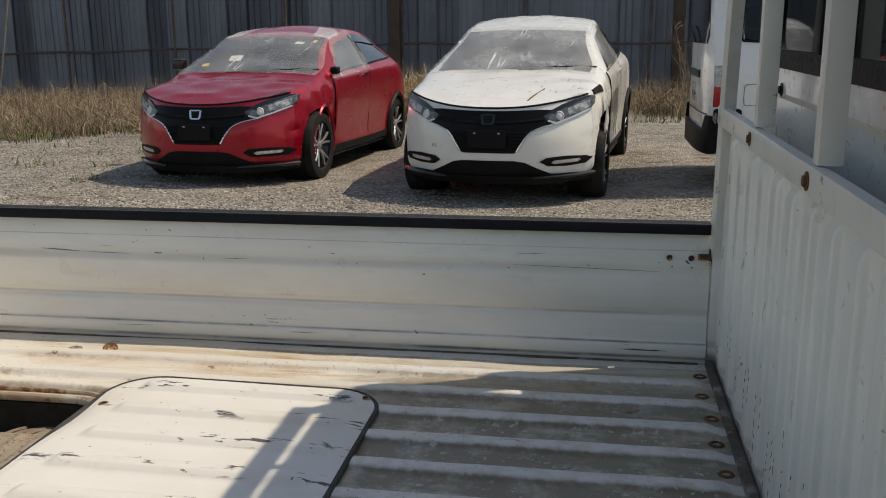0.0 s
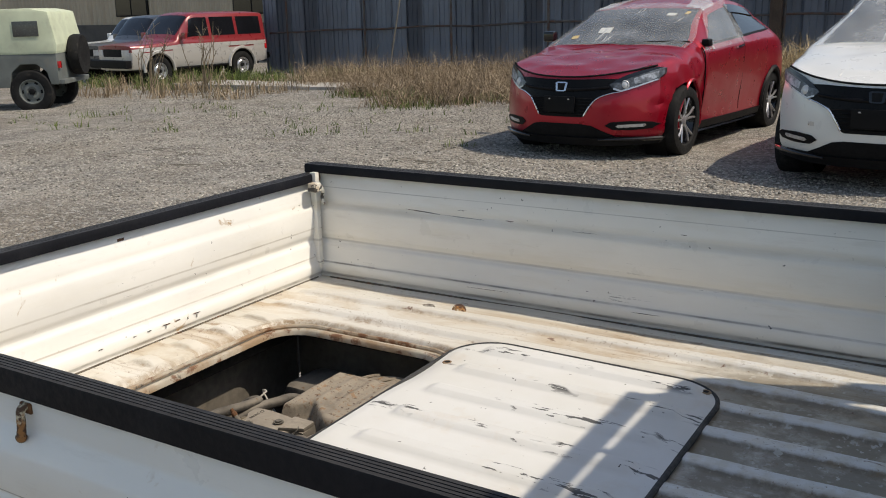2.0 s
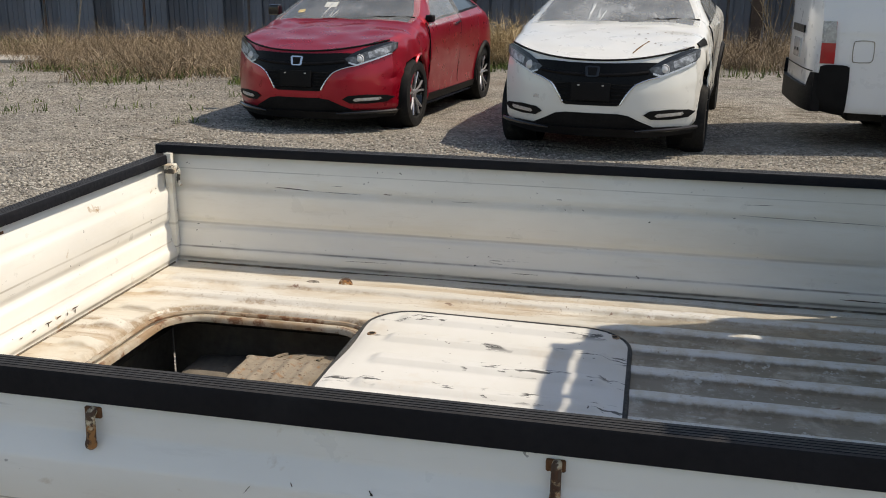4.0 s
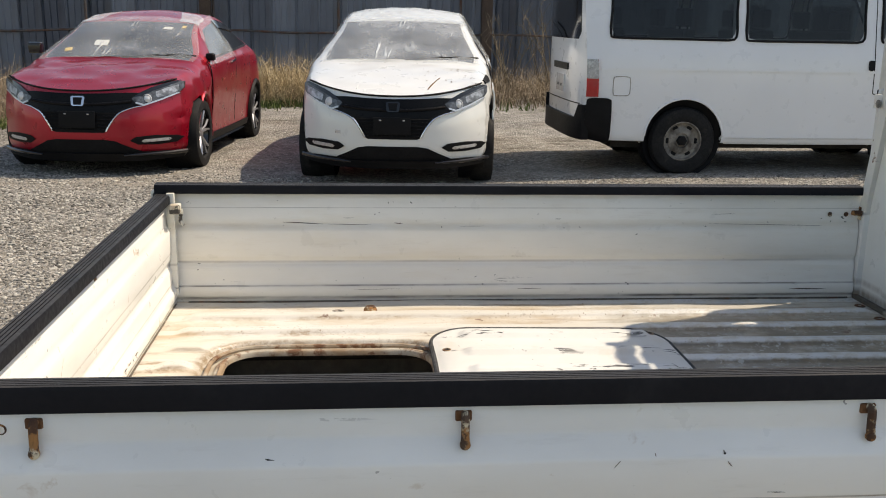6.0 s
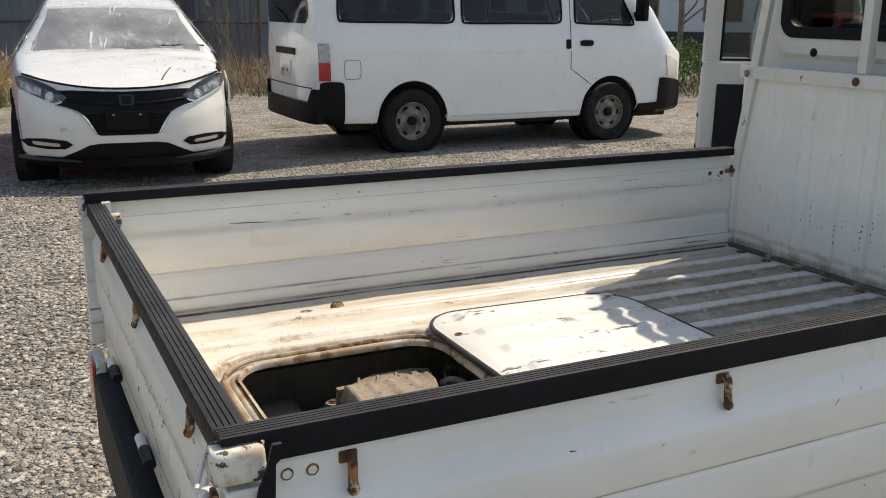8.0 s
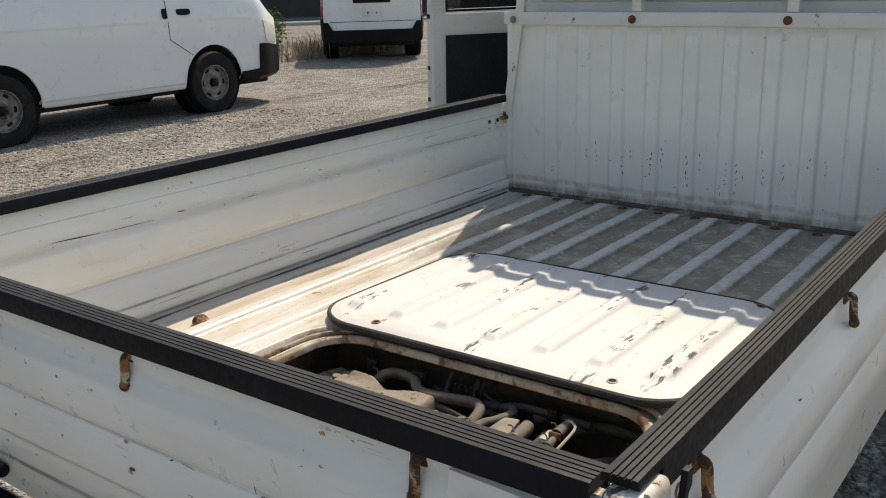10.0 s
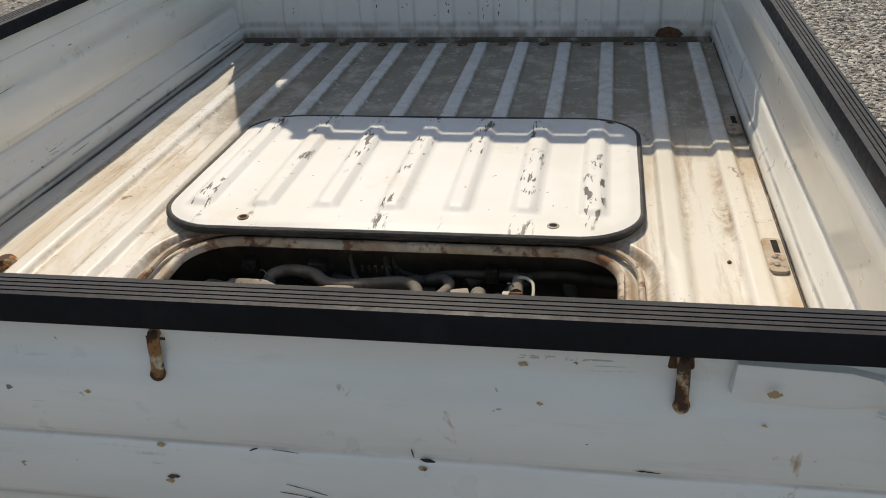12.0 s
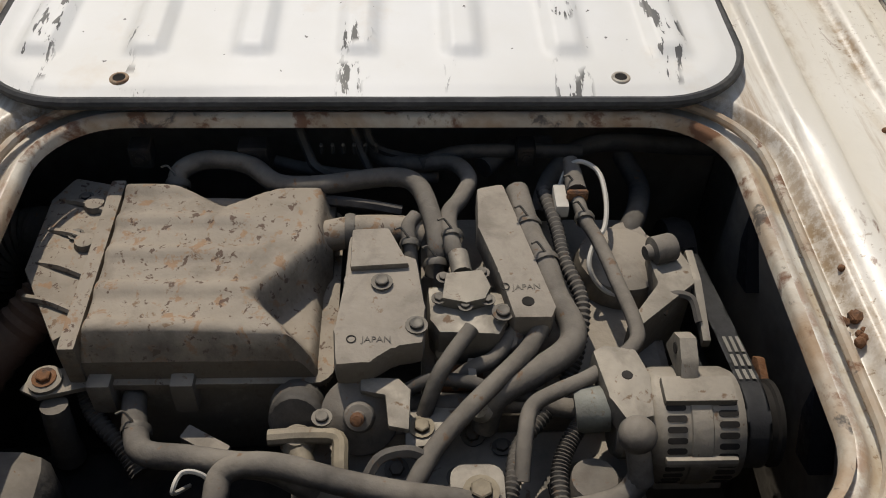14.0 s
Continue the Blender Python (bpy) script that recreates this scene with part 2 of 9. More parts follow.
zinc = surface("dull_zinc", (0.24, 0.22, 0.19), 0.6, 0.35, 0.15, 20, 120, 0.2, [(RUST, 40, 0.6, 0.7, 0.6, 0.8)])
white_strap = surface("white_plastic_strap", (0.75, 0.73, 0.68), 0.5, 0, 0.05, 9, 60, 0.05)
decal_ink = surface("worn_dark_lettering", (0.05, 0.055, 0.06), 0.5, 0, 0.2, 9, 90, 0.1, [((0.7, 0.7, 0.66), 60, 0.52, 0.57, 0.95, 0.5)])
lamp_red = surface("red_lamp_plastic", (0.42, 0.012, 0.015), 0.2, 0, 0.1, 9, 60, 0.05, coat=0.5)
lamp_amber = surface("amber_lamp_plastic", (0.55, 0.2, 0.03), 0.2, 0, 0.1, 9, 60, 0.05, coat=0.5)
pane = glass("window_glass", (0.75, 0.82, 0.8), 0.02, 0.8)
dark_pane = glass("tinted_glass", (0.5, 0.55, 0.55), 0.02, 0.45)

# the bed floor: cream paint, rust-brown dirt in streaks, grey grime in the valleys towards the headboard, painted
# darker over the cab's shadow
bed_paint = bpy.data.materials.new("bed_floor_paint")


def make_bed_paint(m):
    nt, lk = nodes_of(m)
    p = nt["Principled BSDF"]
    tc = nt.new("ShaderNodeTexCoord")
    sep = nt.new("ShaderNodeSeparateXYZ")
    lk.new(tc.outputs["Object"], sep.inputs[0])
    mp = nt.new("ShaderNodeMapping")
    mp.inputs["Scale"].default_value = (0.45, 1.3, 1)
    lk.new(tc.outputs["Object"], mp.inputs["Vector"])
    v, o = mp.outputs["Vector"], tc.outputs["Object"]
    col = blend(nt, lk, ramp(nt, lk, cloud(nt, lk, v, 3.0, 5), 0.3, 0.7), (0.58, 0.535, 0.445), (0.68, 0.66, 0.61))
    w = times(nt, lk, times(nt, lk, sep.outputs["Y"], 0.652 - 0.1135 * 20.5, "SUBTRACT"), 0.1135, "DIVIDE")
    mid = one(nt, lk, times(nt, lk, one(nt, lk, w, "FRACT"), 0.5, "SUBTRACT"), "ABSOLUTE")
    low = ramp(nt, lk, times(nt, lk, mid, times(nt, lk, cloud(nt, lk, o, 45, 4, 0.7), 0.05), "ADD"), 0.155, 0.185)
    foot = times(nt, lk, ramp(nt, lk, mid, 0.11, 0.16), ramp(nt, lk, mid, 0.23, 0.36, 1, 0))
    brown = times(nt, lk, ramp(nt, lk, cloud(nt, lk, v, 4.5, 6, 0.68, 0.6), 0.47, 0.66, 0, 0.7), ramp(nt, lk, low, 0, 1, 0.12, 1))
    col = blend(nt, lk, brown, col, (0.42, 0.29, 0.15))
    streaks = nt.new("ShaderNodeMapping")
    streaks.inputs["Scale"].default_value = (1.2, 16, 1)
    lk.new(o, streaks.inputs["Vector"])
    col = blend(nt, lk, times(nt, lk, ramp(nt, lk, cloud(nt, lk, streaks.outputs[0], 2.0, 6, 0.7), 0.54, 0.66, 0, 0.65), low), col, (0.3, 0.2, 0.11))
    caked = times(nt, lk, foot, ramp(nt, lk, cloud(nt, lk, v, 5.5, 6, 0.75), 0.48, 0.62))
    col = blend(nt, lk, times(nt, lk, caked, ramp(nt, lk, cloud(nt, lk, o, 55, 4, 0.7), 0.4, 0.58, 0.25, 0.9)), col, (0.27, 0.18, 0.095))
    # grime mask ends along the cab's shadow edge: shade put into the colour
    grime_shade_x = ramp(nt, lk, times(nt, lk, sep.outputs["X"], times(nt, lk, cloud(nt, lk, o, 5, 4), 0.55), "ADD"), 1.32, 1.52)
    shade_edge_y = ramp(nt, lk, times(nt, lk, sep.outputs["Y"], times(nt, lk, cloud(nt, lk, o, 8, 4), 0.2), "ADD"), 1.22, 1.34, 1, 0.35)
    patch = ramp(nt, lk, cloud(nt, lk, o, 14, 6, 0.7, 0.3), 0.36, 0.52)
    grime = times(nt, lk, times(nt, lk, times(nt, lk, grime_shade_x, shade_edge_y), ramp(nt, lk, low, 0, 1, 0.16, 1)), ramp(nt, lk, patch, 0, 1, 0.45, 1))
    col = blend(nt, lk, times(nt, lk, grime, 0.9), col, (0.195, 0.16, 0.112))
    worn = times(nt, lk, times(nt, lk, grime_shade_x, ramp(nt, lk, low, 0, 1, 0.8, 0)), ramp(nt, lk, cloud(nt, lk, o, 30, 5), 0.4, 0.55))
    col = blend(nt, lk, worn, col, (0.66, 0.66, 0.645))
    spots = times(nt, lk, ramp(nt, lk, cloud(nt, lk, o, 75, 3), 0.6, 0.63), ramp(nt, lk, cloud(nt, lk, o, 11, 3), 0.45, 0.6))
    col = blend(nt, lk, times(nt, lk, spots, times(nt, lk, grime_shade_x, 0.9)), col, (0.5, 0.48, 0.43))
    rust = ramp(nt, lk, cloud(nt, lk, o, 17, 6, 0.6, 1), 0.66, 0.72)
    col = blend(nt, lk, times(nt, lk, rust, 0.85), col, RUST)
    qx = times(nt, lk, one(nt, lk, times(nt, lk, sep.outputs["X"], 0.4185, "SUBTRACT"), "ABSOLUTE"), 0.1515, "SUBTRACT")
    qy = times(nt, lk, one(nt, lk, times(nt, lk, sep.outputs["Y"], 0.6345, "SUBTRACT"), "ABSOLUTE"), 0.2705, "SUBTRACT")
    px, py = times(nt, lk, qx, 0.0, "MAXIMUM"), times(nt, lk, qy, 0.0, "MAXIMUM")
    away = times(nt, lk, one(nt, lk, times(nt, lk, times(nt, lk, px, px), times(nt, lk, py, py), "ADD"), "SQRT"), 0.085, "SUBTRACT")
    ragged = times(nt, lk, away, times(nt, lk, cloud(nt, lk, o, 13, 5, 0.7), 0.03), "SUBTRACT")
    channel = ramp(nt, lk, away, 0.034, 0.04, 1, 0)
    col = blend(nt, lk, times(nt, lk, channel, 0.7), col, (0.5, 0.49, 0.44))
    slope = times(nt, lk, times(nt, lk, ramp(nt, lk, away, 0.026, 0.036), ramp(nt, lk, ragged, 0.034, 0.052, 1, 0)), ramp(nt, lk, cloud(nt, lk, o, 70, 4, 0.75), 0.4, 0.56, 0.3, 1))
    col = blend(nt, lk, times(nt, lk, slope, ramp(nt, lk, cloud(nt, lk, o, 5, 4), 0.35, 0.6, 0.25, 0.95)), col, (0.26, 0.18, 0.1))
    stain = times(nt, lk, channel, ramp(nt, lk, cloud(nt, lk, o, 8, 6, 0.7), 0.44, 0.6, 0, 0.75))
    col = blend(nt, lk, stain, col, (0.34, 0.25, 0.15))
    edge = times(nt, lk, ramp(nt, lk, ragged, -0.012, 0.006, 1, 0), ramp(nt, lk, cloud(nt, lk, o, 20, 6, 0.75), 0.42, 0.55))
    col = blend(nt, lk, times(nt, lk, edge, 0.9), col, (0.2, 0.09, 0.035))
    crust = times(nt, lk, ramp(nt, lk, cloud(nt, lk, o, 130, 4, 0.7), 0.6, 0.66), ramp(nt, lk, cloud(nt, lk, v, 6, 4), 0.46, 0.58))
    col = blend(nt, lk, times(nt, lk, crust, 0.75), col, (0.2, 0.13, 0.07))
    lk.new(col, p.inputs["Base Color"])
    p.inputs["Roughness"].default_value = 0.4
    bp = nt.new("ShaderNodeBump")
    bp.inputs["Strength"].default_value, bp.inputs["Distance"].default_value = 0.25, 0.004
    lk.new(times(nt, lk, cloud(nt, lk, o, 40, 5), cloud(nt, lk, o, 9, 4), "ADD"), bp.inputs["Height"])
    lk.new(bp.outputs["Normal"], p.inputs["Normal"])


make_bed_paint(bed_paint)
rim_paint = surface("dirty_rim_paint", (0.46, 0.41, 0.33), 0.6, 0, 0.15, 8, 70, 0.3,
                    [((0.27, 0.17, 0.09), 7, 0.42, 0.58, 0.85, 0.8), (RUST, 24, 0.55, 0.62, 0.85, 0.9), ((0.05, 0.045, 0.04), 30, 0.6, 0.66, 0.8, 0.8)])

sill_grime_and_gap = surface("grimy_sill_and_gap", (0.12, 0.1, 0.075), 0.8, 0, 0.25, 9, 80, 0.3, [((0.42, 0.38, 0.31), 12, 0.54, 0.64, 0.7, 0.7), (RUST, 26, 0.58, 0.64, 0.8, 0.9)])

# ---- mesh helpers ----


def part(name, bm, material, parent=None, label="", smooth=True, sharp=35):
    """Links a bmesh as one mesh object, under a thing or a part."""
    bm.normal_update()
    if smooth:
        for f in bm.faces:
            f.smooth = True
        for e in bm.edges:
            if len(e.link_faces) == 2 and e.calc_face_angle(0) > radians(sharp):
                e.smooth = False
    me = bpy.data.meshes.new(name)
    bm.to_mesh(me)
    bm.free()
    me.materials.append(material)
    ob = new(name, me)
    if parent:
        ob.parent = parent
        if parent.type == "EMPTY":
            ob.matrix_parent_inverse = parent.matrix_basis.inverted()
    if label:
        tagged(ob, label)
    return ob


def thing(name, loc, label, category, group="", kind=""):
    ob = new(name)
    ob.matrix_basis = Matrix.Translation(loc)
    ob.empty_display_size = 0.1
    return tagged(ob, label, category, group, kind)


def fix(bm):
    bmesh.ops.recalc_face_normals(bm, faces=bm.faces[:])
    return bm


def box(lo, hi, bevel=0.0, seg=2, bm=None, m=None):
    """A box between two corners, its edges rounded."""
    bm = bm or bmesh.new()
    c = [(a + b) / 2 for a, b in zip(lo, hi)]
    s = [abs(b - a) for a, b in zip(lo, hi)]
    tmp = bmesh.new()
    bmesh.ops.create_cube(tmp, size=1, matrix=Matrix.Translation(c) @ Matrix.Diagonal((*s, 1)))
    if bevel:
        bmesh.ops.bevel(tmp, geom=tmp.edges[:], offset=min(bevel, min(s) * 0.45), segments=seg, profile=0.7, affect="EDGES")
    return weld(bm, tmp, m)


def weld(bm, tmp, m=None):
    """Adds the mesh tmp to bm, at the pose m."""
    if m is not None:
        bmesh.ops.transform(tmp, matrix=m, verts=tmp.verts[:])
    me = bpy.data.meshes.new("tmp")
    tmp.to_mesh(me)
    tmp.free()
    bm.from_mesh(me)
    bpy.data.meshes.remove(me)
    return bm


def grid(pts, bm=None, close_v=False, flip=False):
    """Quads over rows of points."""
    bm = bm or bmesh.new()
    vs = [[bm.verts.new(p) for p in row] for row in pts]
    n = len(vs[0])
    for i in range(len(vs) - 1):
        for j in range(n if close_v else n - 1):
            q = (vs[i][j], vs[i + 1][j], vs[i + 1][(j + 1) % n], vs[i][(j + 1) % n])
            q = q[::-1] if flip else q
            if len({tuple(round(c, 6) for c in v.co) for v in q}) > 2:
                bm.faces.new(q)
    return bm


def prism(poly, axis, a, b, bevel=0.0, bm=None, m=None):
    """A polygon in the plane across the axis, drawn out from a to b."""
    put = {"x": lambda p, t: (t, p[0], p[1]), "y": lambda p, t: (p[0], t, p[1]), "z": lambda p, t: (p[0], p[1], t)}[axis]
    tmp = bmesh.new()
    lo = [tmp.verts.new(put(p, a)) for p in poly]
    hi = [tmp.verts.new(put(p, b)) for p in poly]
    tmp.faces.new(lo)
    tmp.faces.new(hi[::-1])
    for i in range(len(poly)):
        j = (i + 1) % len(poly)
        tmp.faces.new((lo[i], hi[i], hi[j], lo[j]))
    fix(tmp)
    if bevel:
        bmesh.ops.bevel(tmp, geom=tmp.edges[:], offset=bevel, segments=2, profile=0.7, affect="EDGES", clamp_overlap=True)
    return weld(bm or bmesh.new(), tmp, m)


def spline(pts, n=6):
    """A smooth line through points."""
    p = [Vector(q) for q in pts]
    if len(p) < 3:
        return p
    p = [p[0] * 2 - p[1], *p, p[-1] * 2 - p[-2]]
    out = []
    for i in range(1, len(p) - 2):
        for k in range(n):
            t = k / n
            a, b, c, d = p[i - 1], p[i], p[i + 1], p[i + 2]
            out.append(0.5 * (2 * b + (c - a) * t + (2 * a - 5 * b + 4 * c - d) * t * t + (3 * b - a - 3 * c + d) * t ** 3))
    return out + [p[-2]]


def tube(pts, r, seg=10, n=6, bm=None, ribs=0.0, smooth=True):
    """A hose or bar along points; ribs: depth of its corrugation."""
    bm = bm or bmesh.new()
    line = spline(pts, n) if smooth else [Vector(q) for q in pts]
    rows, up = [], Vector((0.13, 0.27, 1)).normalized()
    for i, p in enumerate(line):
        d = (line[min(i + 1, len(line) - 1)] - line[max(i - 1, 0)]).normalized()
        side = d.cross(up)
        side = side.normalized() if side.length > 1e-4 else Vector((1, 0, 0))
        up = side.cross(d).normalized()
        rr = (r[min(len(r) - 1, int(i / max(1, len(line) - 1) * (len(r) - 1) + 0.5))] if isinstance(r, (list, tuple)) else r) - (ribs if i % 2 else 0)
        rows.append([p + side * math.cos(a) * rr + up * math.sin(a) * rr for a in (2 * math.pi * k / seg for k in range(seg))])
    vs = [[bm.verts.new(q) for q in row] for row in rows]
    for i in range(len(vs) - 1):
        for k in range(seg):
            bm.faces.new((vs[i][k], vs[i][(k + 1) % seg], vs[i + 1][(k + 1) % seg], vs[i + 1][k]))
    bm.faces.new(vs[0][::-1])
    bm.faces.new(vs[-1])
    return bm


def lathe(profile, seg=24, m=None, bm=None):
    """A profile of (radius, height) turned about z, then posed by m."""
    tmp = bmesh.new()
    rows = [[(r * math.cos(2 * math.pi * k / seg), r * math.sin(2 * math.pi * k / seg), h) for k in range(seg)] for r, h in profile]
    grid(rows, tmp, close_v=True)
    bmesh.ops.remove_doubles(tmp, verts=tmp.verts[:], dist=1e-5)
    fix(tmp)
    return weld(bm or bmesh.new(), tmp, m)


def rounded(x0, x1, y0, y1, r, n=8):
    """The corners of a rounded rectangle."""
    out = []
    for cx, cy, a0 in ((x1 - r, y1 - r, 0), (x0 + r, y1 - r, 90), (x0 + r, y0 + r, 180), (x1 - r, y0 + r, 270)):
        for k in range(n + 1):
            a = radians(a0 + 90 * k / n)
            out.append((cx + r * math.cos(a), cy + r * math.sin(a)))
    return out


def along(d):
    """The turn that lays z along d."""
    return Vector(d).to_track_quat("Z", "Y").to_matrix().to_4x4()


def bolt(p, d, r, bm=None, h=None, cross=False):
    """A washer with a hexagon head on it, at p, its axis along d."""
    m = Matrix.Translation(p) @ along(d)
    h = h or r * 0.7
    bm = lathe([(0, 0), (r * 1.6, 0), (r * 1.6, r * 0.25), (r, r * 0.25)], 14, m, bm)
    return lathe([(r, r * 0.2), (r, h), (r * 0.85, h * 1.15), (0, h * 1.15 - (r * 0.3 if cross else 0))], 6 if not cross else 12, m, bm)


def wrinkled(bm, a, f=30):
    for v in bm.verts:
        v.co += Vector((noise.noise(v.co * f), noise.noise(v.co * f + Vector((5, 0, 0))), noise.noise(v.co * f + Vector((0, 5, 0))))) * a
    return bm

# ---- the truck ----
FZ = 0.66
Y0, Y1, LEN = 0.03, 1.36, 1.90
HX0, HX1, HY0, HY1, HR = 0.182, 0.655, 0.279, 0.99, 0.085
RIDGES = [0.652 + 0.1135 * k for k in range(-5, 7)]
truck = thing("kei_truck", (1.2, 0.68, 0), "old white kei truck with rusty hooks and open engine bay", "truck")


def hole_distance(x, y):
    """Distance from the edge of the engine opening; negative inside."""
    qx = abs(x - (HX0 + HX1) / 2) - (HX1 - HX0) / 2 + HR
    qy = abs(y - (HY0 + HY1) / 2) - (HY1 - HY0) / 2 + HR
    return math.hypot(max(qx, 0), max(qy, 0)) + min(max(qx, qy), 0) - HR


def step(a, b, v):
    t = min(1, max(0, (v - a) / (b - a)))
    return t * t * (3 - 2 * t)


def floor_z(x, y):
    d = hole_distance(x, y)
    r = 0.0
    for c in RIDGES:
        if c > Y1 - 0.03:
            continue
        w = abs(y - c)
        if w < 0.034:
            r = max(r, 1 - step(0.0125, 0.023, w))
    r *= step(0.035, 0.075, x) * (1 - step(1.845, 1.88, x)) * step(0.05, 0.085, d)
    sag = 0.0035 * noise.noise((x * 2.2, y * 2.2, 3)) + 0.0015 * noise.noise((x * 9, y * 9, 7))
    rim = -0.017 * (1 - step(0.040, 0.056, d)) + 0.007 * (1 - step(0.012, 0.020, d)) - 0.004 * (1 - step(0.0, 0.007, d))
    return FZ - 0.003 + 0.0105 * r + sag * step(0.0, 0.1, d) + rim


def bed_floor():
    bm = bmesh.new()
    xs = np.concatenate([np.linspace(0, 0.13, 20)[:-1], np.linspace(0.13, 0.735, 190)[:-1], np.linspace(0.735, LEN, 150)])
    ys = np.concatenate([np.linspace(Y0, 0.2, 34)[:-1], np.linspace(0.2, 1.07, 270)[:-1], np.linspace(1.07, Y1, 54)])
    vs = []
    for x in xs:
        row = []
        for y in ys:
            d = hole_distance(x, y)
            px, py = x, y
            if -0.005 < d < 0.0017:
                e = 1e-3
                gx = (hole_distance(x + e, y) - hole_distance(x - e, y)) / (2 * e)
                gy = (hole_distance(x, y + e) - hole_distance(x, y - e)) / (2 * e)
                px, py = x - gx * d, y - gy * d
            row.append((bm.verts.new((px, py, floor_z(px, py))), d))
        vs.append(row)
    for i in range(len(xs) - 1):
        for j in range(len(ys) - 1):
            q = (vs[i][j], vs[i + 1][j], vs[i + 1][j + 1], vs[i][j + 1])
            if min(d for _, d in q) > -0.005:
                bm.faces.new([v for v, _ in q])
    bmesh.ops.delete(bm, geom=[v for v in bm.verts if not v.link_faces], context="VERTS")
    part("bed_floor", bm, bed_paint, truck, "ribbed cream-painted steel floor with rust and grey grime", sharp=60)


def ring(off, z, n=10):
    return [(x, y, z) for x, y in rounded(HX0 - off, HX1 + off, HY0 - off, HY1 + off, HR + off, n)]


bed_floor()
# the turned-down lip of the opening
lip = [ring(0.003, 0.654), ring(-0.002, 0.653), ring(-0.005, 0.650), ring(-0.006, 0.640), ring(-0.003, 0.639), ring(-0.001, 0.648), ring(0.003, 0.654)]
opening_lip = part("opening_lip", fix(grid(lip, close_v=True)), rim_paint, truck, "rusty painted lip of the engine opening", sharp=60)
# the raised bead round the opening
part("opening_bead", tube([Vector(p) for p in ring(0.028, 0.651, 8)] + [Vector(ring(0.028, 0.651, 8)[0])], 0.0055, 8, smooth=False), rim_paint, truck)

# underbody and engine bay
# an added sheet closes the bay underneath, where the truck is open
for n, lo, hi in (("cross_member", (0.02, 0.03, 0.60), (1.9, 0.2, 0.642)), ("cross_member", (0.02, 1.06, 0.60), (1.9, 1.35, 0.642)), ("cross_member", (0.02, 0.2, 0.60), (0.16, 1.06, 0.638)), ("cross_member", (0.72, 0.2, 0.60), (1.9, 1.06, 0.642)),
                  ("bay_wall", (0.1, 0.205, 0.2), (0.8, 0.218, 0.6)), ("bay_wall", (0.1, 1.12, 0.2), (0.8, 1.14, 0.6)), ("bay_wall", (0.78, 0.218, 0.2), (0.8, 1.12, 0.6)), ("bay_wall", (0.08, 0.218, 0.2), (0.1, 1.12, 0.6)), ("bay_floor", (0.08, 0.2, 0.18), (0.8, 1.14, 0.2)),
                  ("chassis_rail", (0.8, 0.3, 0.36), (3.1, 0.4, 0.46)), ("chassis_rail", (0.8, 1.0, 0.36), (3.1, 1.1, 0.46))):
    part(n, box(lo, hi, 0.004, 1), bay_steel if n[:3] == "bay" else dark_steel, truck)

INNER = [(1.360, 0.64), (1.360, 0.666), (1.355, 0.674), (1.355, 0.696), (1.364, 0.706), (1.366, 0.752), (1.373, 0.760), (1.373, 0.770), (1.366, 0.780), (1.366, 0.852), (1.375, 0.868), (1.375, 0.955)]
OUTER = [(1.384, 0.955), (1.384, 0.892), (1.414, 0.862), (1.4125, 0.804), (1.4095, 0.8005), (1.4095, 0.7965), (1.412, 0.793), (1.412, 0.722), (1.404, 0.712), (1.402, 0.61), (1.37, 0.61)]


def fold(poly, r=0.004):
    """Rounds the corners of a folded-sheet outline."""
    out = []
    n = len(poly)
    for i, p in enumerate(poly):
        a, b = Vector(poly[i - 1]), Vector(poly[(i + 1) % n])
        p = Vector(p)
        k = min(r, (a - p).length * 0.4, (b - p).length * 0.4)
        out += [tuple(p + (a - p).normalized() * k), tuple(p + (b - p).normalized() * k)]
    return out


def wavy(bm, axis, amount, seed):
    """Dents of a much-used panel."""
    for v in bm.verts:
        n = noise.noise((v.co.x * 3 + seed, v.co.y * 3, v.co.z * 5)) + 0.4 * noise.noise((v.co.x * 9, v.co.y * 9 + seed, v.co.z * 12))
        v.co[axis] += amount * n
    return bm


def long_panel(poly, axis, a, b, n):
    """A folded sheet along an axis, in n lengths, closed at its ends."""
    rows = []
    for i in range(n + 1):
        t = a + (b - a) * i / n
        rows.append([(t, p, z) if axis == "x" else (p, t, z) for p, z in poly])
    bm = grid(rows, close_v=True)
    bm.verts.ensure_lookup_table()
    k = len(poly)
    bm.faces.new([bm.verts[i] for i in range(k)])
    bm.faces.new([bm.verts[len(bm.verts) - k + i] for i in range(k)])
    return fix(bm)


def trim_profile(w=1.0, dz=0.0, skirt=True, drop=0.0):
    """The grooved rubber cap, across (outside negative) and up."""
    top = []
    for c in (-0.009, -0.001, 0.007, 0.015):
        top += [(c - 0.0012, 0.9745), (c - 0.0006, 0.9730), (c + 0.0006, 0.9730), (c + 0.0012, 0.9745)]
    low = [(-0.018, 0.9465 - drop), (-0.0185, 0.968)] if skirt else [(-0.0185, 0.966), (-0.0185, 0.969)]
    end = [(-0.0145, 0.962), (-0.0145, 0.9465 - drop)] if skirt else [(-0.0145, 0.966)]
    return [(p * w, z + dz) for p, z in [*low, (-0.016, 0.9738), *top, (0.0255, 0.9738), (0.028, 0.969), *((0.028, 0.951), (0.0235, 0.951), (0.0235, 0.962)) * skirt, *(((0.028, 0.966),) * (not skirt)), *end]]


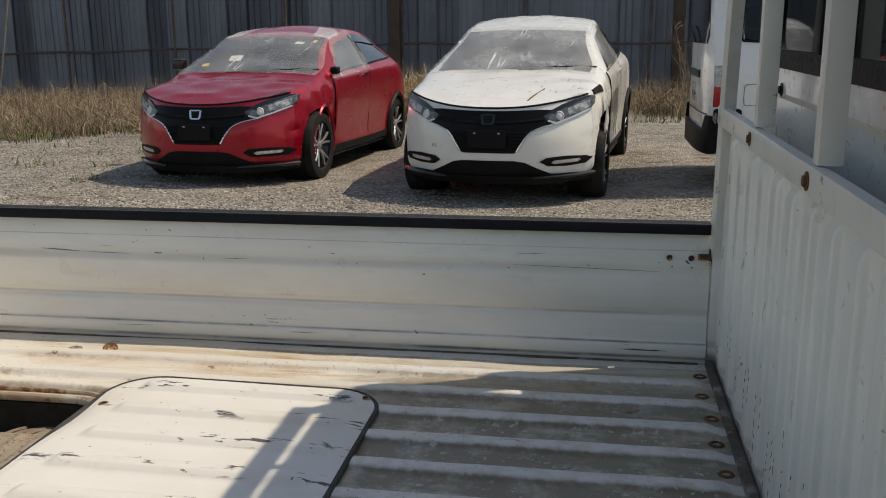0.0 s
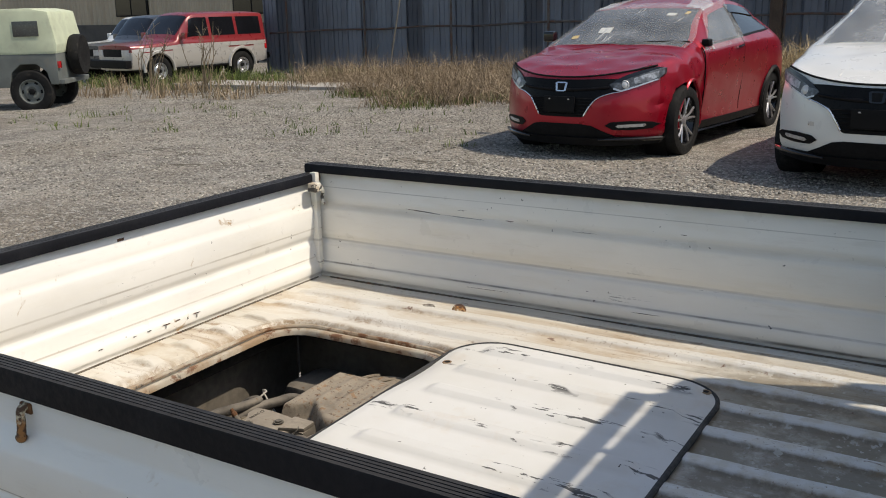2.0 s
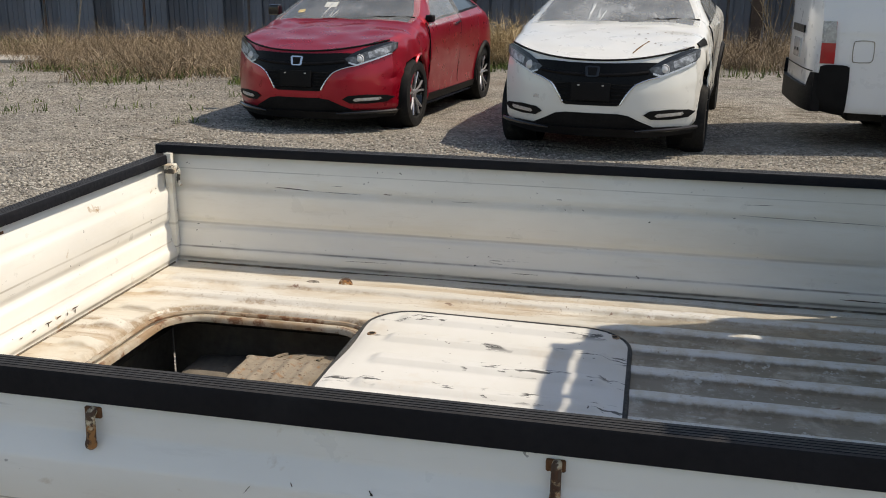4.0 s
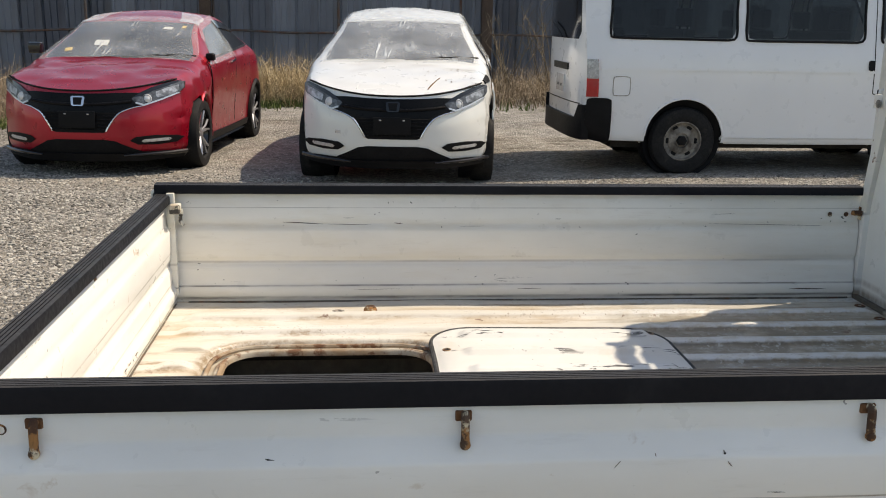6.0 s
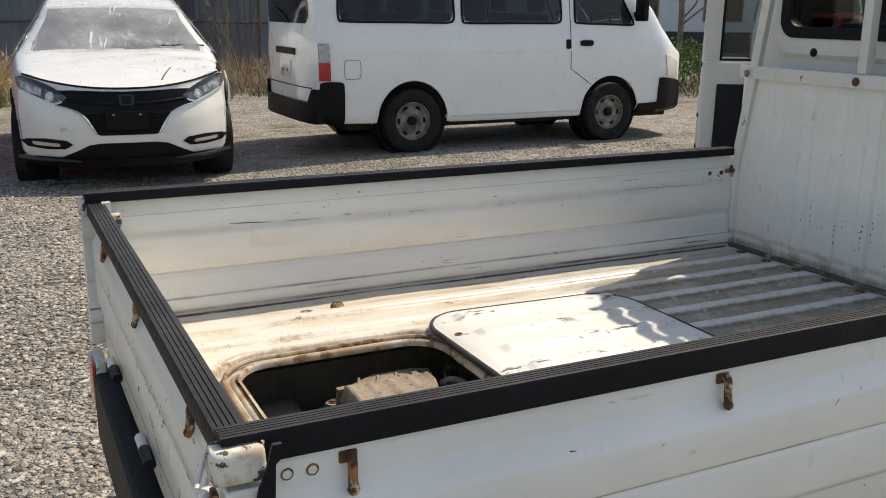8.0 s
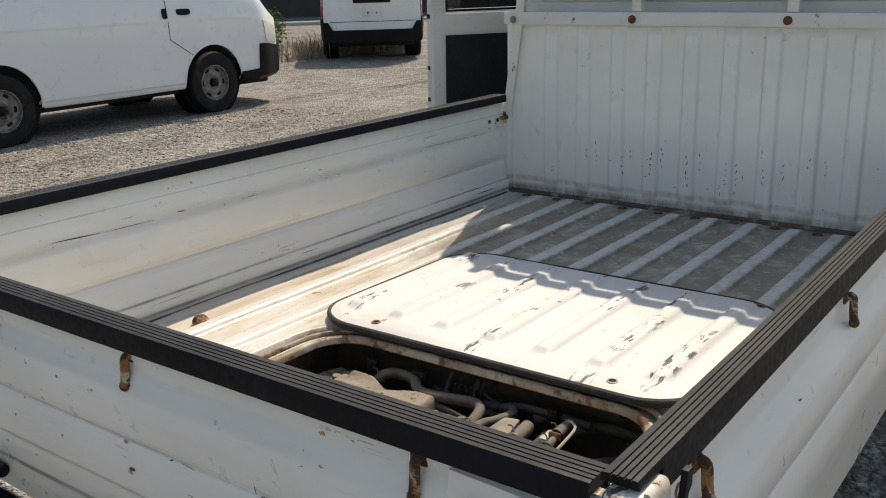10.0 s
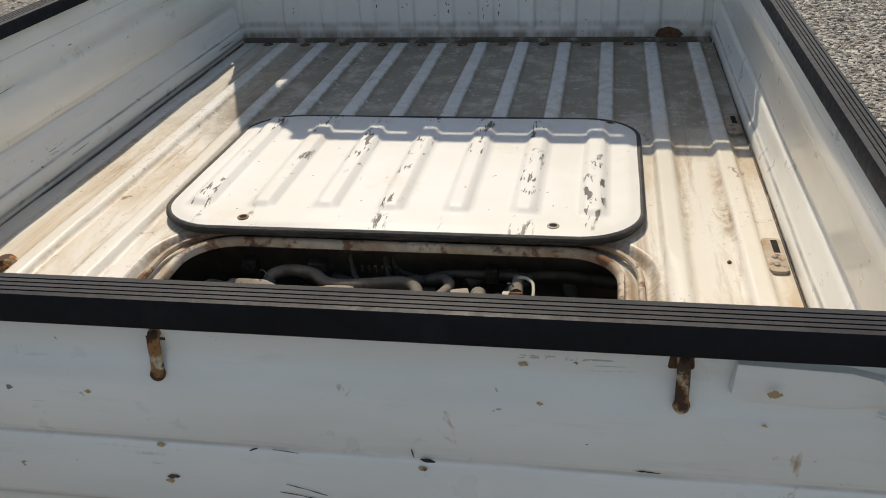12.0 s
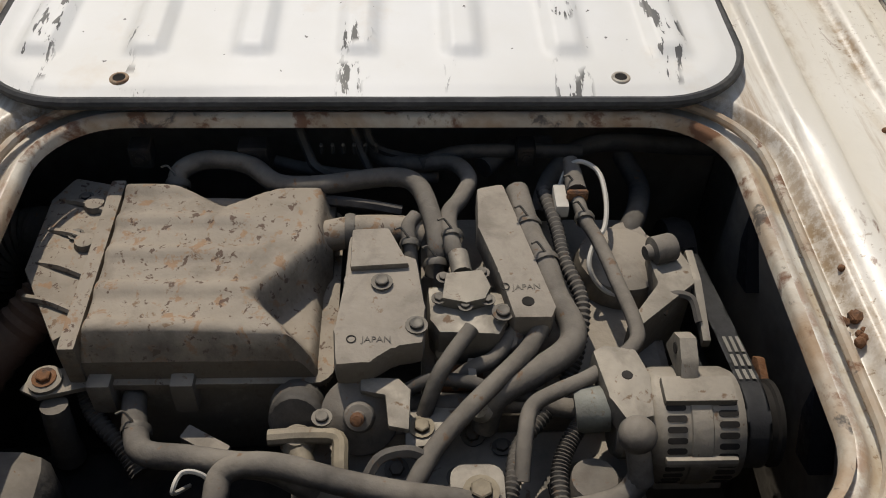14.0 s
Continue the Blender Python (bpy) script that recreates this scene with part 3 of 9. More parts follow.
def hook(p, d, parent):
    """A rope hook: a bent rod under a small rusty plate. d: outward."""
    p, d = Vector(p), Vector(d)
    s = Vector((-d.y, d.x, 0))
    bm = tube([p + Vector((0, 0, 0.036)) - d * 0.006, p + Vector((0, 0, 0.037)) + d * 0.004, p + Vector((0, 0, 0.031)) + d * 0.008, p + Vector((0, 0, 0.015)) + d * 0.009,
               p + Vector((0, 0, 0.002)) + d * 0.011], [0.0045, 0.0055, 0.0056, 0.0056, 0.0058], 10, 5)
    tmp = bmesh.new()
    bmesh.ops.create_uvsphere(tmp, u_segments=10, v_segments=6, radius=0.0072, matrix=Matrix.Translation(p + d * 0.0115))
    weld(bm, tmp)
    ob = part("hook", bm, hook_rust, parent, "rope hook with flaking cream paint and rust")
    a, b = p + Vector((0, 0, 0.027)) - s * 0.012 - d * 0.007, p + Vector((0, 0, 0.041)) + s * 0.009 + d * 0.001
    part("base_plate", box([min(k) for k in zip(a, b)], [max(k) for k in zip(a, b)], 0.0015, 1), rusty, ob)
    return ob


near = [(1.39 - y + (0.014 if y > 1.38 and z > 0.88 else 0.022 if y > 1.38 else 0.021 if z > 0.866 else 0), z - (0.008 if z > 0.94 else 0)) for y, z in INNER + OUTER]
far = INNER + OUTER
gate_near = part("side_gate", wavy(long_panel(fold(near), "x", 0.004, 1.885, 60), 1, 0.0016, 2), gate_paint, truck, "pressed white steel side gate with scratches and rust streaks", sharp=50)
gate_far = part("side_gate", wavy(long_panel(fold(far), "x", -0.055, 1.885, 60), 1, 0.0016, 9), gate_paint, truck, "pressed white steel side gate with scratches and rust streaks", sharp=50)
gate_near.data.materials.append(outer_paint)
for f in gate_near.data.polygons:
    f.material_index = 1 if f.normal.y < -0.15 and f.center.y < 0.03 else 0
prof = trim_profile()
near_cap = lambda skirt: [(p + 0.0262, z) for p, z in trim_profile(0.72, -0.006, skirt, 0.007)]
bm = long_panel(near_cap(True), "x", 0.0, 1.875, 24)
weld(bm, long_panel(near_cap(False), "x", -0.045, 0.0, 2))
part("edge_trim", bm, rubber, gate_near, "grooved black rubber edge trim")
part("edge_trim", long_panel([(1.39 - p, z) for p, z in prof], "x", -0.045, 1.882, 24), rubber, gate_far, "grooved black rubber edge trim")
tail_poly = fold([(1.36 - y - (0.004 if z > 0.94 else -0.015 if y > 1.38 and z < 0.88 else 0), z - (0.025 if z > 0.94 else 0)) for y, z in INNER + OUTER])
tailgate = part("tailgate", wavy(long_panel(tail_poly, "y", 0.049, 1.352, 40), 0, 0.0016, 5), tail_paint, truck, "dented white tailgate with rust spots and worn lettering", sharp=50)
part("edge_trim", long_panel([(p - 0.0265, z) for p, z in trim_profile(0.86, -0.0235)], "y", 0.058, 1.37, 20), rubber, tailgate, "grooved black rubber edge trim")
for x in (0.093, 0.62, 1.157, 1.675):
    hook((x, 0.017, 0.885), (0, -1, 0), gate_near)
for y in (0.245, 0.695, 1.145):
    hook((-0.025, y, 0.873), (-1, 0, 0), tailgate)

# rear corners of the side gates: chipped end caps, latch posts, straps
for yc, s, g in ((0.0, 1, gate_near), (1.39, -1, gate_far)):
    bm = wrinkled(box((-0.058, yc + 0.002 * (s > 0) - 0.02 * (s < 0), 0.917), (0.0, yc + 0.042 * (s > 0) + 0.022 * (s < 0), 0.958), 0.017, 6), 0.0015, 40)
    part("end_post", box((-0.045, yc + (0.004 if s > 0 else -0.016), 0.63), (0.0, yc + (0.040 if s > 0 else 0.018), 0.912), 0.008, 3), gate_paint, g)
    part("end_cap", bm, chipped, g, "chipped and rusty white end cap of the gate")
bm = box((-0.062, 0.034, 0.884), (-0.050, 0.050, 0.902), 0.004, 2)
lathe([(0, 0), (0.007, 0), (0.007, 0.02), (0.005, 0.024), (0, 0.024)], 14, Matrix.Translation((-0.060, 0.022, 0.892)) @ along((0, 1, 0)), bm)
part("latch", bm, frame_paint, gate_near, "worn white gate latch")
part("latch_plate", box((-0.056, 0.014, 0.870), (-0.049, 0.034, 0.908), 0.004), hook_rust, gate_near)
part("end_flap", prism([(0.002, 0.962), (0.012, 0.962), (0.012, 0.946), (0.005, 0.94), (0.003, 0.892), (-0.012, 0.889), (-0.017, 0.898), (-0.013, 0.915), (-0.006, 0.93)], "y", -0.008, -0.002, 0.001), rubber, gate_near, "torn black rubber flap")
# white discs stand in for the light showing through two punched holes
for x, z in ((0.0235, 0.912), (0.0515, 0.9115)):
    part("lit_hole_disc", lathe([(0, 0.0012), (0.0056, 0.0012), (0.0056, 0.0)], 16, Matrix.Translation((x, 0.0192, z)) @ along((0, -1, 0))), white_strap, gate_near)
    part("hole_ring", lathe([(0.0052, 0.0015), (0.0062, 0.002), (0.0072, 0)], 16, Matrix.Translation((x, 0.0192, z)) @ along((0, -1, 0))), hook_rust, gate_near)
lever = prism([(0.205, 0.914), (0.208, 0.885), (0.20, 0.878), (0.13, 0.876), (0.088, 0.880), (0.084, 0.886), (0.084, 0.902), (0.12, 0.911)], "x", -0.0345, -0.016, 0.005)
part("latch_lever", lever, tail_paint, tailgate, "flat white latch lever with rusted end")
part("lever_end", box((-0.038, 0.074, 0.884), (-0.026, 0.088, 0.900), 0.005, 2), rusty, tailgate)
for z0, z1 in ((0.912, 0.912), (0.882, 0.884)):
    part("strap", tube([(-0.044, 0.100, z0), (-0.056, 0.07, z0 - 0.005), (-0.066, 0.045, z1 - 0.008), (-0.068, 0.03, z1 - 0.003), (-0.060, 0.024, z1 - 0.004)], 0.0024, 8), white_strap, tailgate, "loose white plastic strap")
# worn lettering on the tailgate, kept as plain bars
for i in range(6):
    y = 0.281 - i * 0.0285
    bm = box((-0.0385, y - 0.022, 0.747), (-0.0365, y, 0.752), 0)
    box((-0.0385, y - 0.022, 0.758), (-0.0365, y, 0.764), 0, 1, bm)
    box((-0.0385, y - 0.022 if i % 2 else y - 0.008, 0.752), (-0.0365, y - 0.014 if i % 2 else y, 0.758), 0, 1, bm)
    part("lettering", bm, decal_ink, tailgate, smooth=False)
part("lettering", prism([(0.300, 0.741), (0.292, 0.730), (0.15, 0.722), (0.13, 0.742), (0.2, 0.744)], "x", -0.0385, -0.0365), decal_ink, tailgate, "worn grey lettering stripe", smooth=False)
# hinges and the lower edge of the tailgate
for y in (0.30, 0.69, 1.10):
    bm = lathe([(0, 0), (0.009, 0), (0.009, 0.05), (0, 0.05)], 12, Matrix.Translation((-0.038, y + 0.005, 0.645)) @ along((0, 1, 0)))
    part("hinge", bm, frame_paint, tailgate)
    bm = lathe([(0, 0), (0.010, 0), (0.010, 0.062), (0, 0.062)], 12, Matrix.Translation((-0.038, y - 0.06, 0.645)) @ along((0, 1, 0)))
    part("hinge", bm, rubber, tailgate)
part("rear_bumper", box((-0.065, 0.08, 0.40), (0.0, 1.31, 0.575), 0.02, 3), dark_vinyl, truck, "black rear bumper")
for y, m in ((1.325, lamp_red), (0.065, lamp_red)):
    lamp = part("tail_lamp", box((-0.06, y - 0.055, 0.475), (-0.035, y + 0.055, 0.60), 0.010, 3), frame_paint, truck)
    part("lens", box((-0.068, y - 0.048, 0.54), (-0.056, y + 0.048, 0.594), 0.006, 2), m, lamp)
    part("lens", box((-0.068, y - 0.048, 0.482), (-0.056, y + 0.048, 0.536), 0.006, 2), lamp_amber, lamp)
# latch hardware at the far rear corner and at the headboard
bm = box((0.0, 1.315, 0.905), (0.026, 1.345, 0.93), 0.006, 3)
tube([(0.016, 1.345, 0.925), (0.024, 1.352, 0.905), (0.02, 1.352, 0.885), (0.028, 1.348, 0.87)], 0.005, 8, bm=bm)
part("gate_latch", bm, chipped, gate_far, "cream latch with chipped paint")
part("corner_post", box((-0.012, 1.342, 0.68), (0.008, 1.358, 0.955), 0.003, 2), gate_paint, gate_far)
for yy, g, s in ((1.36, gate_far, -1), (0.03, gate_near, 1)):
    bm = box((1.858, yy + s * 0.004, 0.895), (1.885, yy - s * 0.010, 0.908), 0.003, 2)
    box((1.882, yy - s * 0.006, 0.880), (1.900, yy - s * 0.02, 0.918), 0.004, 2, bm)
    bolt((1.9, yy - s * 0.03 + s * 0.026, 0.89), (0, s, 0), 0.0045, bm)
    bolt((1.9, yy - s * 0.03 + s * 0.026, 0.910), (0, s, 0), 0.0045, bm)
    part("hinge_bracket", bm, hook_rust, g, "rusty bolted bracket")
    for x in (1.798, 1.845):
        part("bolt", bolt((x, yy - s * 0.012, 0.896), (0, s, 0), 0.0042), hook_rust, g)

# headboard with its pressed ribs
bm = bmesh.new()
rows = []
ys = np.linspace(0.02, 1.37, 520)
zs = [0.64, 0.664, 0.672, 0.682, 0.69, 0.70, 0.71, 0.72, 0.8, 0.9, 1.0, 1.1, 1.15, 1.16, 1.17, 1.18, 1.19, 1.2]
for z in zs:
    row = []
    for y in ys:
        r = max(1 - step(0.0185, 0.0255, abs(y - (0.645 + 0.1125 * k))) for k in range(-5, 6))
        r *= step(0.684, 0.70, z) * (1 - step(1.165, 1.18, z))
        row.append((1.904 - 0.011 * r + 0.0015 * noise.noise((0, y * 4, z * 4)), y, z))
    rows.append(row)
grid(rows, bm)
bmesh.ops.recalc_face_normals(bm, faces=bm.faces[:])
bmesh.ops.solidify(bm, geom=bm.faces[:], thickness=-0.012)
for y0, y1 in ((1.352, 1.405), (-0.015, 0.038)):
    part("corner_column", box((1.888, y0, 0.62), (1.925, y1, 0.945), 0.005, 2), board, truck, "dirty white corner column")
headboard = part("headboard", bm, board, truck, "ribbed white steel headboard with black scuffs", sharp=60)
part("bar", box((1.882, 0.02, 1.192), (1.90, 1.37, 1.230), 0.004, 2), frame_paint, headboard, "flat white steel bar with rusty bolts")
part("sill_strip", wrinkled(box((1.884, 0.034, 0.652), (1.902, 1.356, 0.668), 0.004, 2), 0.0015, 25), sill_grime_and_gap, headboard)
for y in (0.925, 0.487):
    part("post", box((1.887, y - 0.015, 1.231), (1.917, y + 0.015, 1.86), 0.005, 2), frame_paint, headboard, "white square guard post")
    part("bolt", bolt((1.882, y + 0.009, 1.210), (-1, 0, 0), 0.0075), rusty, headboard)
for s, yb in ((1, 1.36), (-1, 0.03)):
    bm = tube([(1.9, yb + s * 0.004, 0.90), (1.898, yb + s * 0.0, 0.95), (1.895, yb - s * 0.04, 1.2), (1.895, yb - s * 0.08, 1.47), (1.9, yb - s * 0.13, 1.66), (1.9, yb - s * 0.20, 1.86)], 0.018, 4, 5)
    part("flank_post", bm, frame_paint, headboard, "leaning white flank post")
    part("bolt", bolt((1.874, yb - s * 0.03, 1.207), (-1, 0, 0), 0.007), zinc, headboard)
part("top_rail", tube([(1.905, 0.2, 1.865), (1.905, 1.19, 1.865)], 0.02, 12, smooth=False), frame_paint, headboard)
part("rust_patch", prism([(0.11, 0.676), (0.125, 0.69), (0.15, 0.697), (0.175, 0.69), (0.185, 0.672), (0.17, 0.664), (0.13, 0.662)], "x", 1.893, 1.8965), rusty, headboard, "rusted-through patch at the foot of the headboard")

# rust spots, chips and scratches that stand out on the panels
def mark(plane, at, a, b, w, material, parent, name="scratch"):
    """A thin ragged lozenge between two points of a panel, half a millimetre proud."""
    a, b = Vector(a), Vector(b)
    d = (b - a) if (b - a).length > 1e-6 else Vector((w, 0))
    n = Vector((-d.y, d.x)).normalized() * w
    up, low = [], []
    for k in range(9):
        u = k / 8
        q = a + d * u
        h = math.sin(math.pi * (0.06 + 0.88 * u))
        up.append(tuple(q + n * h * random.uniform(0.3, 1.1)))
        low.append(tuple(q - n * h * random.uniform(0.3, 1.1)))
    t = 0.0002 if plane == "x" else -0.0002
    w = w if w > 0.001 else w * 0.5
    return part(name, prism(up + low[::-1], plane, at - t, at + t), material, parent, smooth=False)


def skin(poly, z):
    """Where a folded outline stands at the height z."""
    for (y0, z0), (y1, z1) in zip(poly, poly[1:]):
        if min(z0, z1) <= z <= max(z0, z1) and z0 != z1:
            return y0 + (y1 - y0) * (z - z0) / (z1 - z0)
    return poly[0][0]


chip_dark = surface("bare_dark_chip", (0.03, 0.026, 0.022), 0.7, 0, 0.3, 40, 120, 0.2, [(RUST, 40, 0.5, 0.6, 0.7, 0.9)])
pale_rust = surface("pale_rust_stain", (0.5, 0.35, 0.17), 0.7, 0, 0.25, 60, 160, 0.1, [(RUST, 90, 0.58, 0.66, 0.8, 0.9)])
for ya, za, yb_, zb, w, m in ((0.450, 0.795, 0.463, 0.797, 0.0028, chip_dark), (0.695, 0.757, 0.708, 0.756, 0.003, rusty), (0.60, 0.7965, 0.575, 0.794, 0.0004, chip_dark), (0.591, 0.758, 0.572, 0.7535, 0.0004, chip_dark), (0.572, 0.7535, 0.552, 0.748, 0.0004, chip_dark),
                              (0.799, 0.909, 0.793, 0.893, 0.0006, chip_dark), (0.613, 0.797, 0.622, 0.793, 0.0012, chip_dark), (0.278, 0.803, 0.257, 0.802, 0.0012, chip_dark), (0.47, 0.81, 0.468, 0.80, 0.0008, chip_dark)):
    mark("x", 1.36 - skin(OUTER, (za + zb) / 2) - 0.0012 + (0.015 if za < 0.87 else 0), (ya, za), (yb_, zb), w, m, tailgate, "rust_spot" if w > 0.001 else "scratch")
for ya, za, w in ((0.373, 0.896, 0.0042), (0.762, 0.892, 0.003), (0.707, 0.793, 0.004), (0.18, 0.86, 0.0022), (0.358, 0.872, 0.003), (0.766, 0.85, 0.003), (0.706, 0.75, 0.0045), (0.461, 0.788, 0.004), (0.176, 0.893, 0.006), (0.08, 0.834, 0.003), (0.077, 0.86, 0.003), (0.33, 0.9, 0.002), (0.6, 0.905, 0.002)):
    mark("x", 1.36 - skin(OUTER, za) - 0.0012 + (0.015 if za < 0.87 else 0) - (0.018 if 0.084 < ya < 0.2 and za > 0.88 else 0), (ya - w, za), (ya + w, za + 0.001), w * 0.8, pale_rust, tailgate, "rust_stain")
for (ya, za), (yb_, zb) in zip(((0.598, 0.748), (0.577, 0.7455), (0.556, 0.741), (0.546, 0.736), (0.524, 0.731)), ((0.577, 0.7455), (0.556, 0.741), (0.546, 0.736), (0.524, 0.731), (0.503, 0.723))):
    mark("x", 1.36 - skin(OUTER, 0.74) + 0.0138, (ya, za), (yb_, zb), 0.0006, chip_dark, tailgate)
for xa, za, xb, zb, w in ((0.957, 0.872, 0.961, 0.862, 0.0016), (0.962, 0.858, 0.969, 0.85, 0.0012), (0.812, 0.852, 0.82, 0.862, 0.0006), (1.02, 0.812, 1.045, 0.811, 0.0008), (1.255, 0.849, 1.285, 0.846, 0.0008), (0.866, 0.87, 0.868, 0.864, 0.0008), (0.37, 0.872, 0.384, 0.868, 0.002), (0.62, 0.915, 0.626, 0.914, 0.001)):
    mark("y", 1.39 - skin(OUTER, (za + zb) / 2) + (0.022 if za < 0.88 else 0.014) - 0.0016, (xa, za), (xb, zb), w, chip_dark, gate_near)
for xa, za, xb, zb, w in ((0.283, 0.873, 0.389, 0.868, 0.0016), (0.579, 0.8705, 0.602, 0.8695, 0.0016), (1.453, 0.869, 1.792, 0.863, 0.0007), (0.758, 0.862, 0.822, 0.863, 0.0006), (1.46, 0.895, 1.526, 0.897, 0.0005), (0.40, 0.8675, 0.52, 0.866, 0.0006), (0.44, 0.884, 0.47, 0.885, 0.0006), (1.02, 0.882, 1.035, 0.882, 0.0012)):
    mark("y", skin(INNER, (za + zb) / 2) - 0.001, (xa, za), (xb, zb), w, chip_dark, gate_far)
for xa, za, xb, zb, w in ((1.695, 0.685, 1.802, 0.684, 0.0022), (0.917, 0.69, 0.984, 0.6905, 0.0008), (0.473, 0.69, 0.595, 0.692, 0.0006)):
    mark("y", 1.3545, (xa, za), (xb, zb), w, chip_dark, gate_far)
for y, za, zb in ((1.074, 0.82, 0.79), (0.955, 0.80, 0.75), (0.863, 0.83, 0.765), (0.754, 0.83, 0.76), (0.638, 0.82, 0.75), (0.533, 0.81, 0.77), (0.413, 0.855, 0.82), (1.042, 0.848, 0.782), (0.928, 0.83, 0.80), (0.83, 0.845, 0.79), (0.712, 0.84, 0.792), (0.607, 0.82, 0.737), (0.589, 0.80, 0.775), (0.541, 0.865, 0.84), (1.197, 0.757, 0.735), (0.747, 0.765, 0.742), (0.653, 0.755, 0.73), (0.48, 0.83, 0.79), (0.37, 0.85, 0.80)):
    z = za
    while z > zb:
        h = random.uniform(0.004, 0.014)
        mark("x", 1.8885, (y + random.uniform(-0.004, 0.004), z), (y + random.uniform(-0.003, 0.003), z - h), random.uniform(0.0008, 0.0024), chip_dark, headboard)
        z -= h + random.uniform(0.004, 0.014)

# dark strips put in for the shaded gaps along the feet of the gates
for lo, hi, g in (((0.03, 1.351, 0.652), (1.87, 1.356, 0.6605), gate_far), ((-0.002, 0.06, 0.652), (0.003, 1.34, 0.6605), tailgate), ((0.03, 0.028, 0.652), (1.87, 0.033, 0.6605), gate_near)):
    part("foot_gap_strip", wrinkled(fix(box(lo, hi, 0.002, 1)), 0.0008, 30), sill_grime_and_gap, g, "dark strip drawn for the gap at the gate's foot")
for ya, za, yb_, zb, w in ((0.873, 0.690, 0.871, 0.680, 0.0022), (0.885, 0.692, 0.86, 0.6925, 0.0016), (0.821, 0.692, 0.805, 0.691, 0.002), (0.79, 0.6915, 0.765, 0.692, 0.0016), (0.776, 0.690, 0.775, 0.682, 0.0016), (0.734, 0.692, 0.72, 0.6915, 0.0014), (0.69, 0.6915, 0.68, 0.692, 0.0014), (0.60, 0.692, 0.585, 0.6915, 0.0014), (0.845, 0.691, 0.842, 0.684, 0.0018)):
    mark("x", 0.0066, (ya, za), (yb_, zb), w, chip_dark, tailgate)
# small fittings on the bed floor
washer = lathe([(0, 0.002), (0.006, 0.003), (0.009, 0.006), (0.017, 0.004), (0.018, 0)], 18, Matrix.Translation((0.431, 1.236, FZ + 0.003)))
part("washer", washer, zinc, truck)
part("plug", lathe([(0, 0.014), (0.012, 0.013), (0.017, 0.006), (0.018, 0)], 16, Matrix.Translation((0.514, 1.249, FZ + 0.003))), hook_rust, truck, "rusty floor plug")
for k in range(-5, 6):
    y = 0.652 + 0.1135 * (k + 0.5)
    part("drain_ring", lathe([(0.004, -0.001), (0.007, 0.0), (0.0095, 0.003), (0.013, 0.002), (0.015, 0)], 16, Matrix.Translation((1.862 + 0.006 * math.sin(k * 3), y, floor_z(1.862, y)))), rusty, truck)
for x0, x1 in ((0.59, 0.70), (1.17, 1.28)):
    fh = part("floor_hinge", prism(rounded(x0, x1, 0.036, 0.066, 0.01, 4), "z", FZ - 0.004, FZ + 0.002, 0.001), rim_paint, truck, "painted hinge plate at the gate's foot")
    part("slot", box((x0 + 0.06, 0.042, FZ + 0.0015), (x1 - 0.008, 0.052, FZ + 0.0028), 0.001, 1), dark_steel, fh)
    for x in (x0 + 0.02, x0 + 0.045):
        part("screw", lathe([(0, 0.0025), (0.003, 0.0025), (0.0045, 0.0015), (0.0048, 0)], 12, Matrix.Translation((x, 0.053, FZ + 0.002))), zinc, fh)
bm = lathe([(0, 0.03), (0.011, 0.0285), (0.012, 0.026), (0.0035, 0.024), (0.0035, 0), (0, 0)], 16, Matrix.Translation((0.378, 0.158, FZ - 0.002)) @ along((-0.25, 0.1, 1)))
part("floor_screw", bm, hook_rust, truck, "rusty screw standing in the floor")
bm = lathe([(0, 0.016), (0.008, 0.016), (0.013, 0.012), (0.0135, 0.009), (0.005, 0.007), (0.0035, 0), (0, 0)], 18, Matrix.Translation((0.342, 0.165, FZ + 0.004)) @ along((-0.75, 0.05, 0.6)))
fs_ = part("floor_screw", bm, frame_paint, truck, "pale plastic-headed screw on the floor")
for d in ((0.0, 0.0015, 0.006), (0.0, 0.006, 0.0015)):
    part("cross", box((-d[2], -d[1], 0.0155), (d[2], d[1], 0.0168), 0, 1, None, Matrix.Translation((0.342, 0.165, FZ + 0.004)) @ along((-0.75, 0.05, 0.6)) @ Matrix.Diagonal((0.8, 0.8, 1, 1))), dark_steel, fs_)
lump = bmesh.new()
for k in range(9):
    bmesh.ops.create_icosphere(lump, subdivisions=1, radius=random.uniform(0.003, 0.008), matrix=Matrix.Translation((0.364 + random.uniform(-0.016, 0.016), 0.24 + random.uniform(-0.012, 0.012), FZ - 0.012)))
part("rust_flake", lump, rusty, truck, "flakes of rust beside the opening", smooth=False)
spots = [(0.43, 0.228), (0.324, 0.225), (0.62, 0.12)]
for x, y in spots:
    tmp = bmesh.new()
    bmesh.ops.create_icosphere(tmp, subdivisions=2, radius=0.0035, matrix=Matrix.Translation((x, y, floor_z(x, y) + 0.001)))
    part("crumb", tmp, rusty, truck)

# ---- the loose hatch cover lying on the bed ----
CX0, CX1, CY0, CY1 = 0.655, 1.218, 0.248, 1.066
cover = thing("hatch_cover", (0.94, 0.66, 0.67), "scraped white ribbed engine hatch cover lying on the bed floor", "hatch cover")


def cover_z(x, y):
    u = (x - CX0) / (CX1 - CX0)
    r = 0.0
    for k in range(7):
        w = abs(y - (1.008 - 0.1137 * k))
        if w < 0.03:
            r = max(r, 1 - step(0.013, 0.024, w))
    r *= step(0.06, 0.085, x - CX0) * step(0.03, 0.05, CX1 - x)
    return 0.680 - 0.006 * u + 0.0095 * r + 0.0015 * noise.noise((x * 4, y * 4, 1))


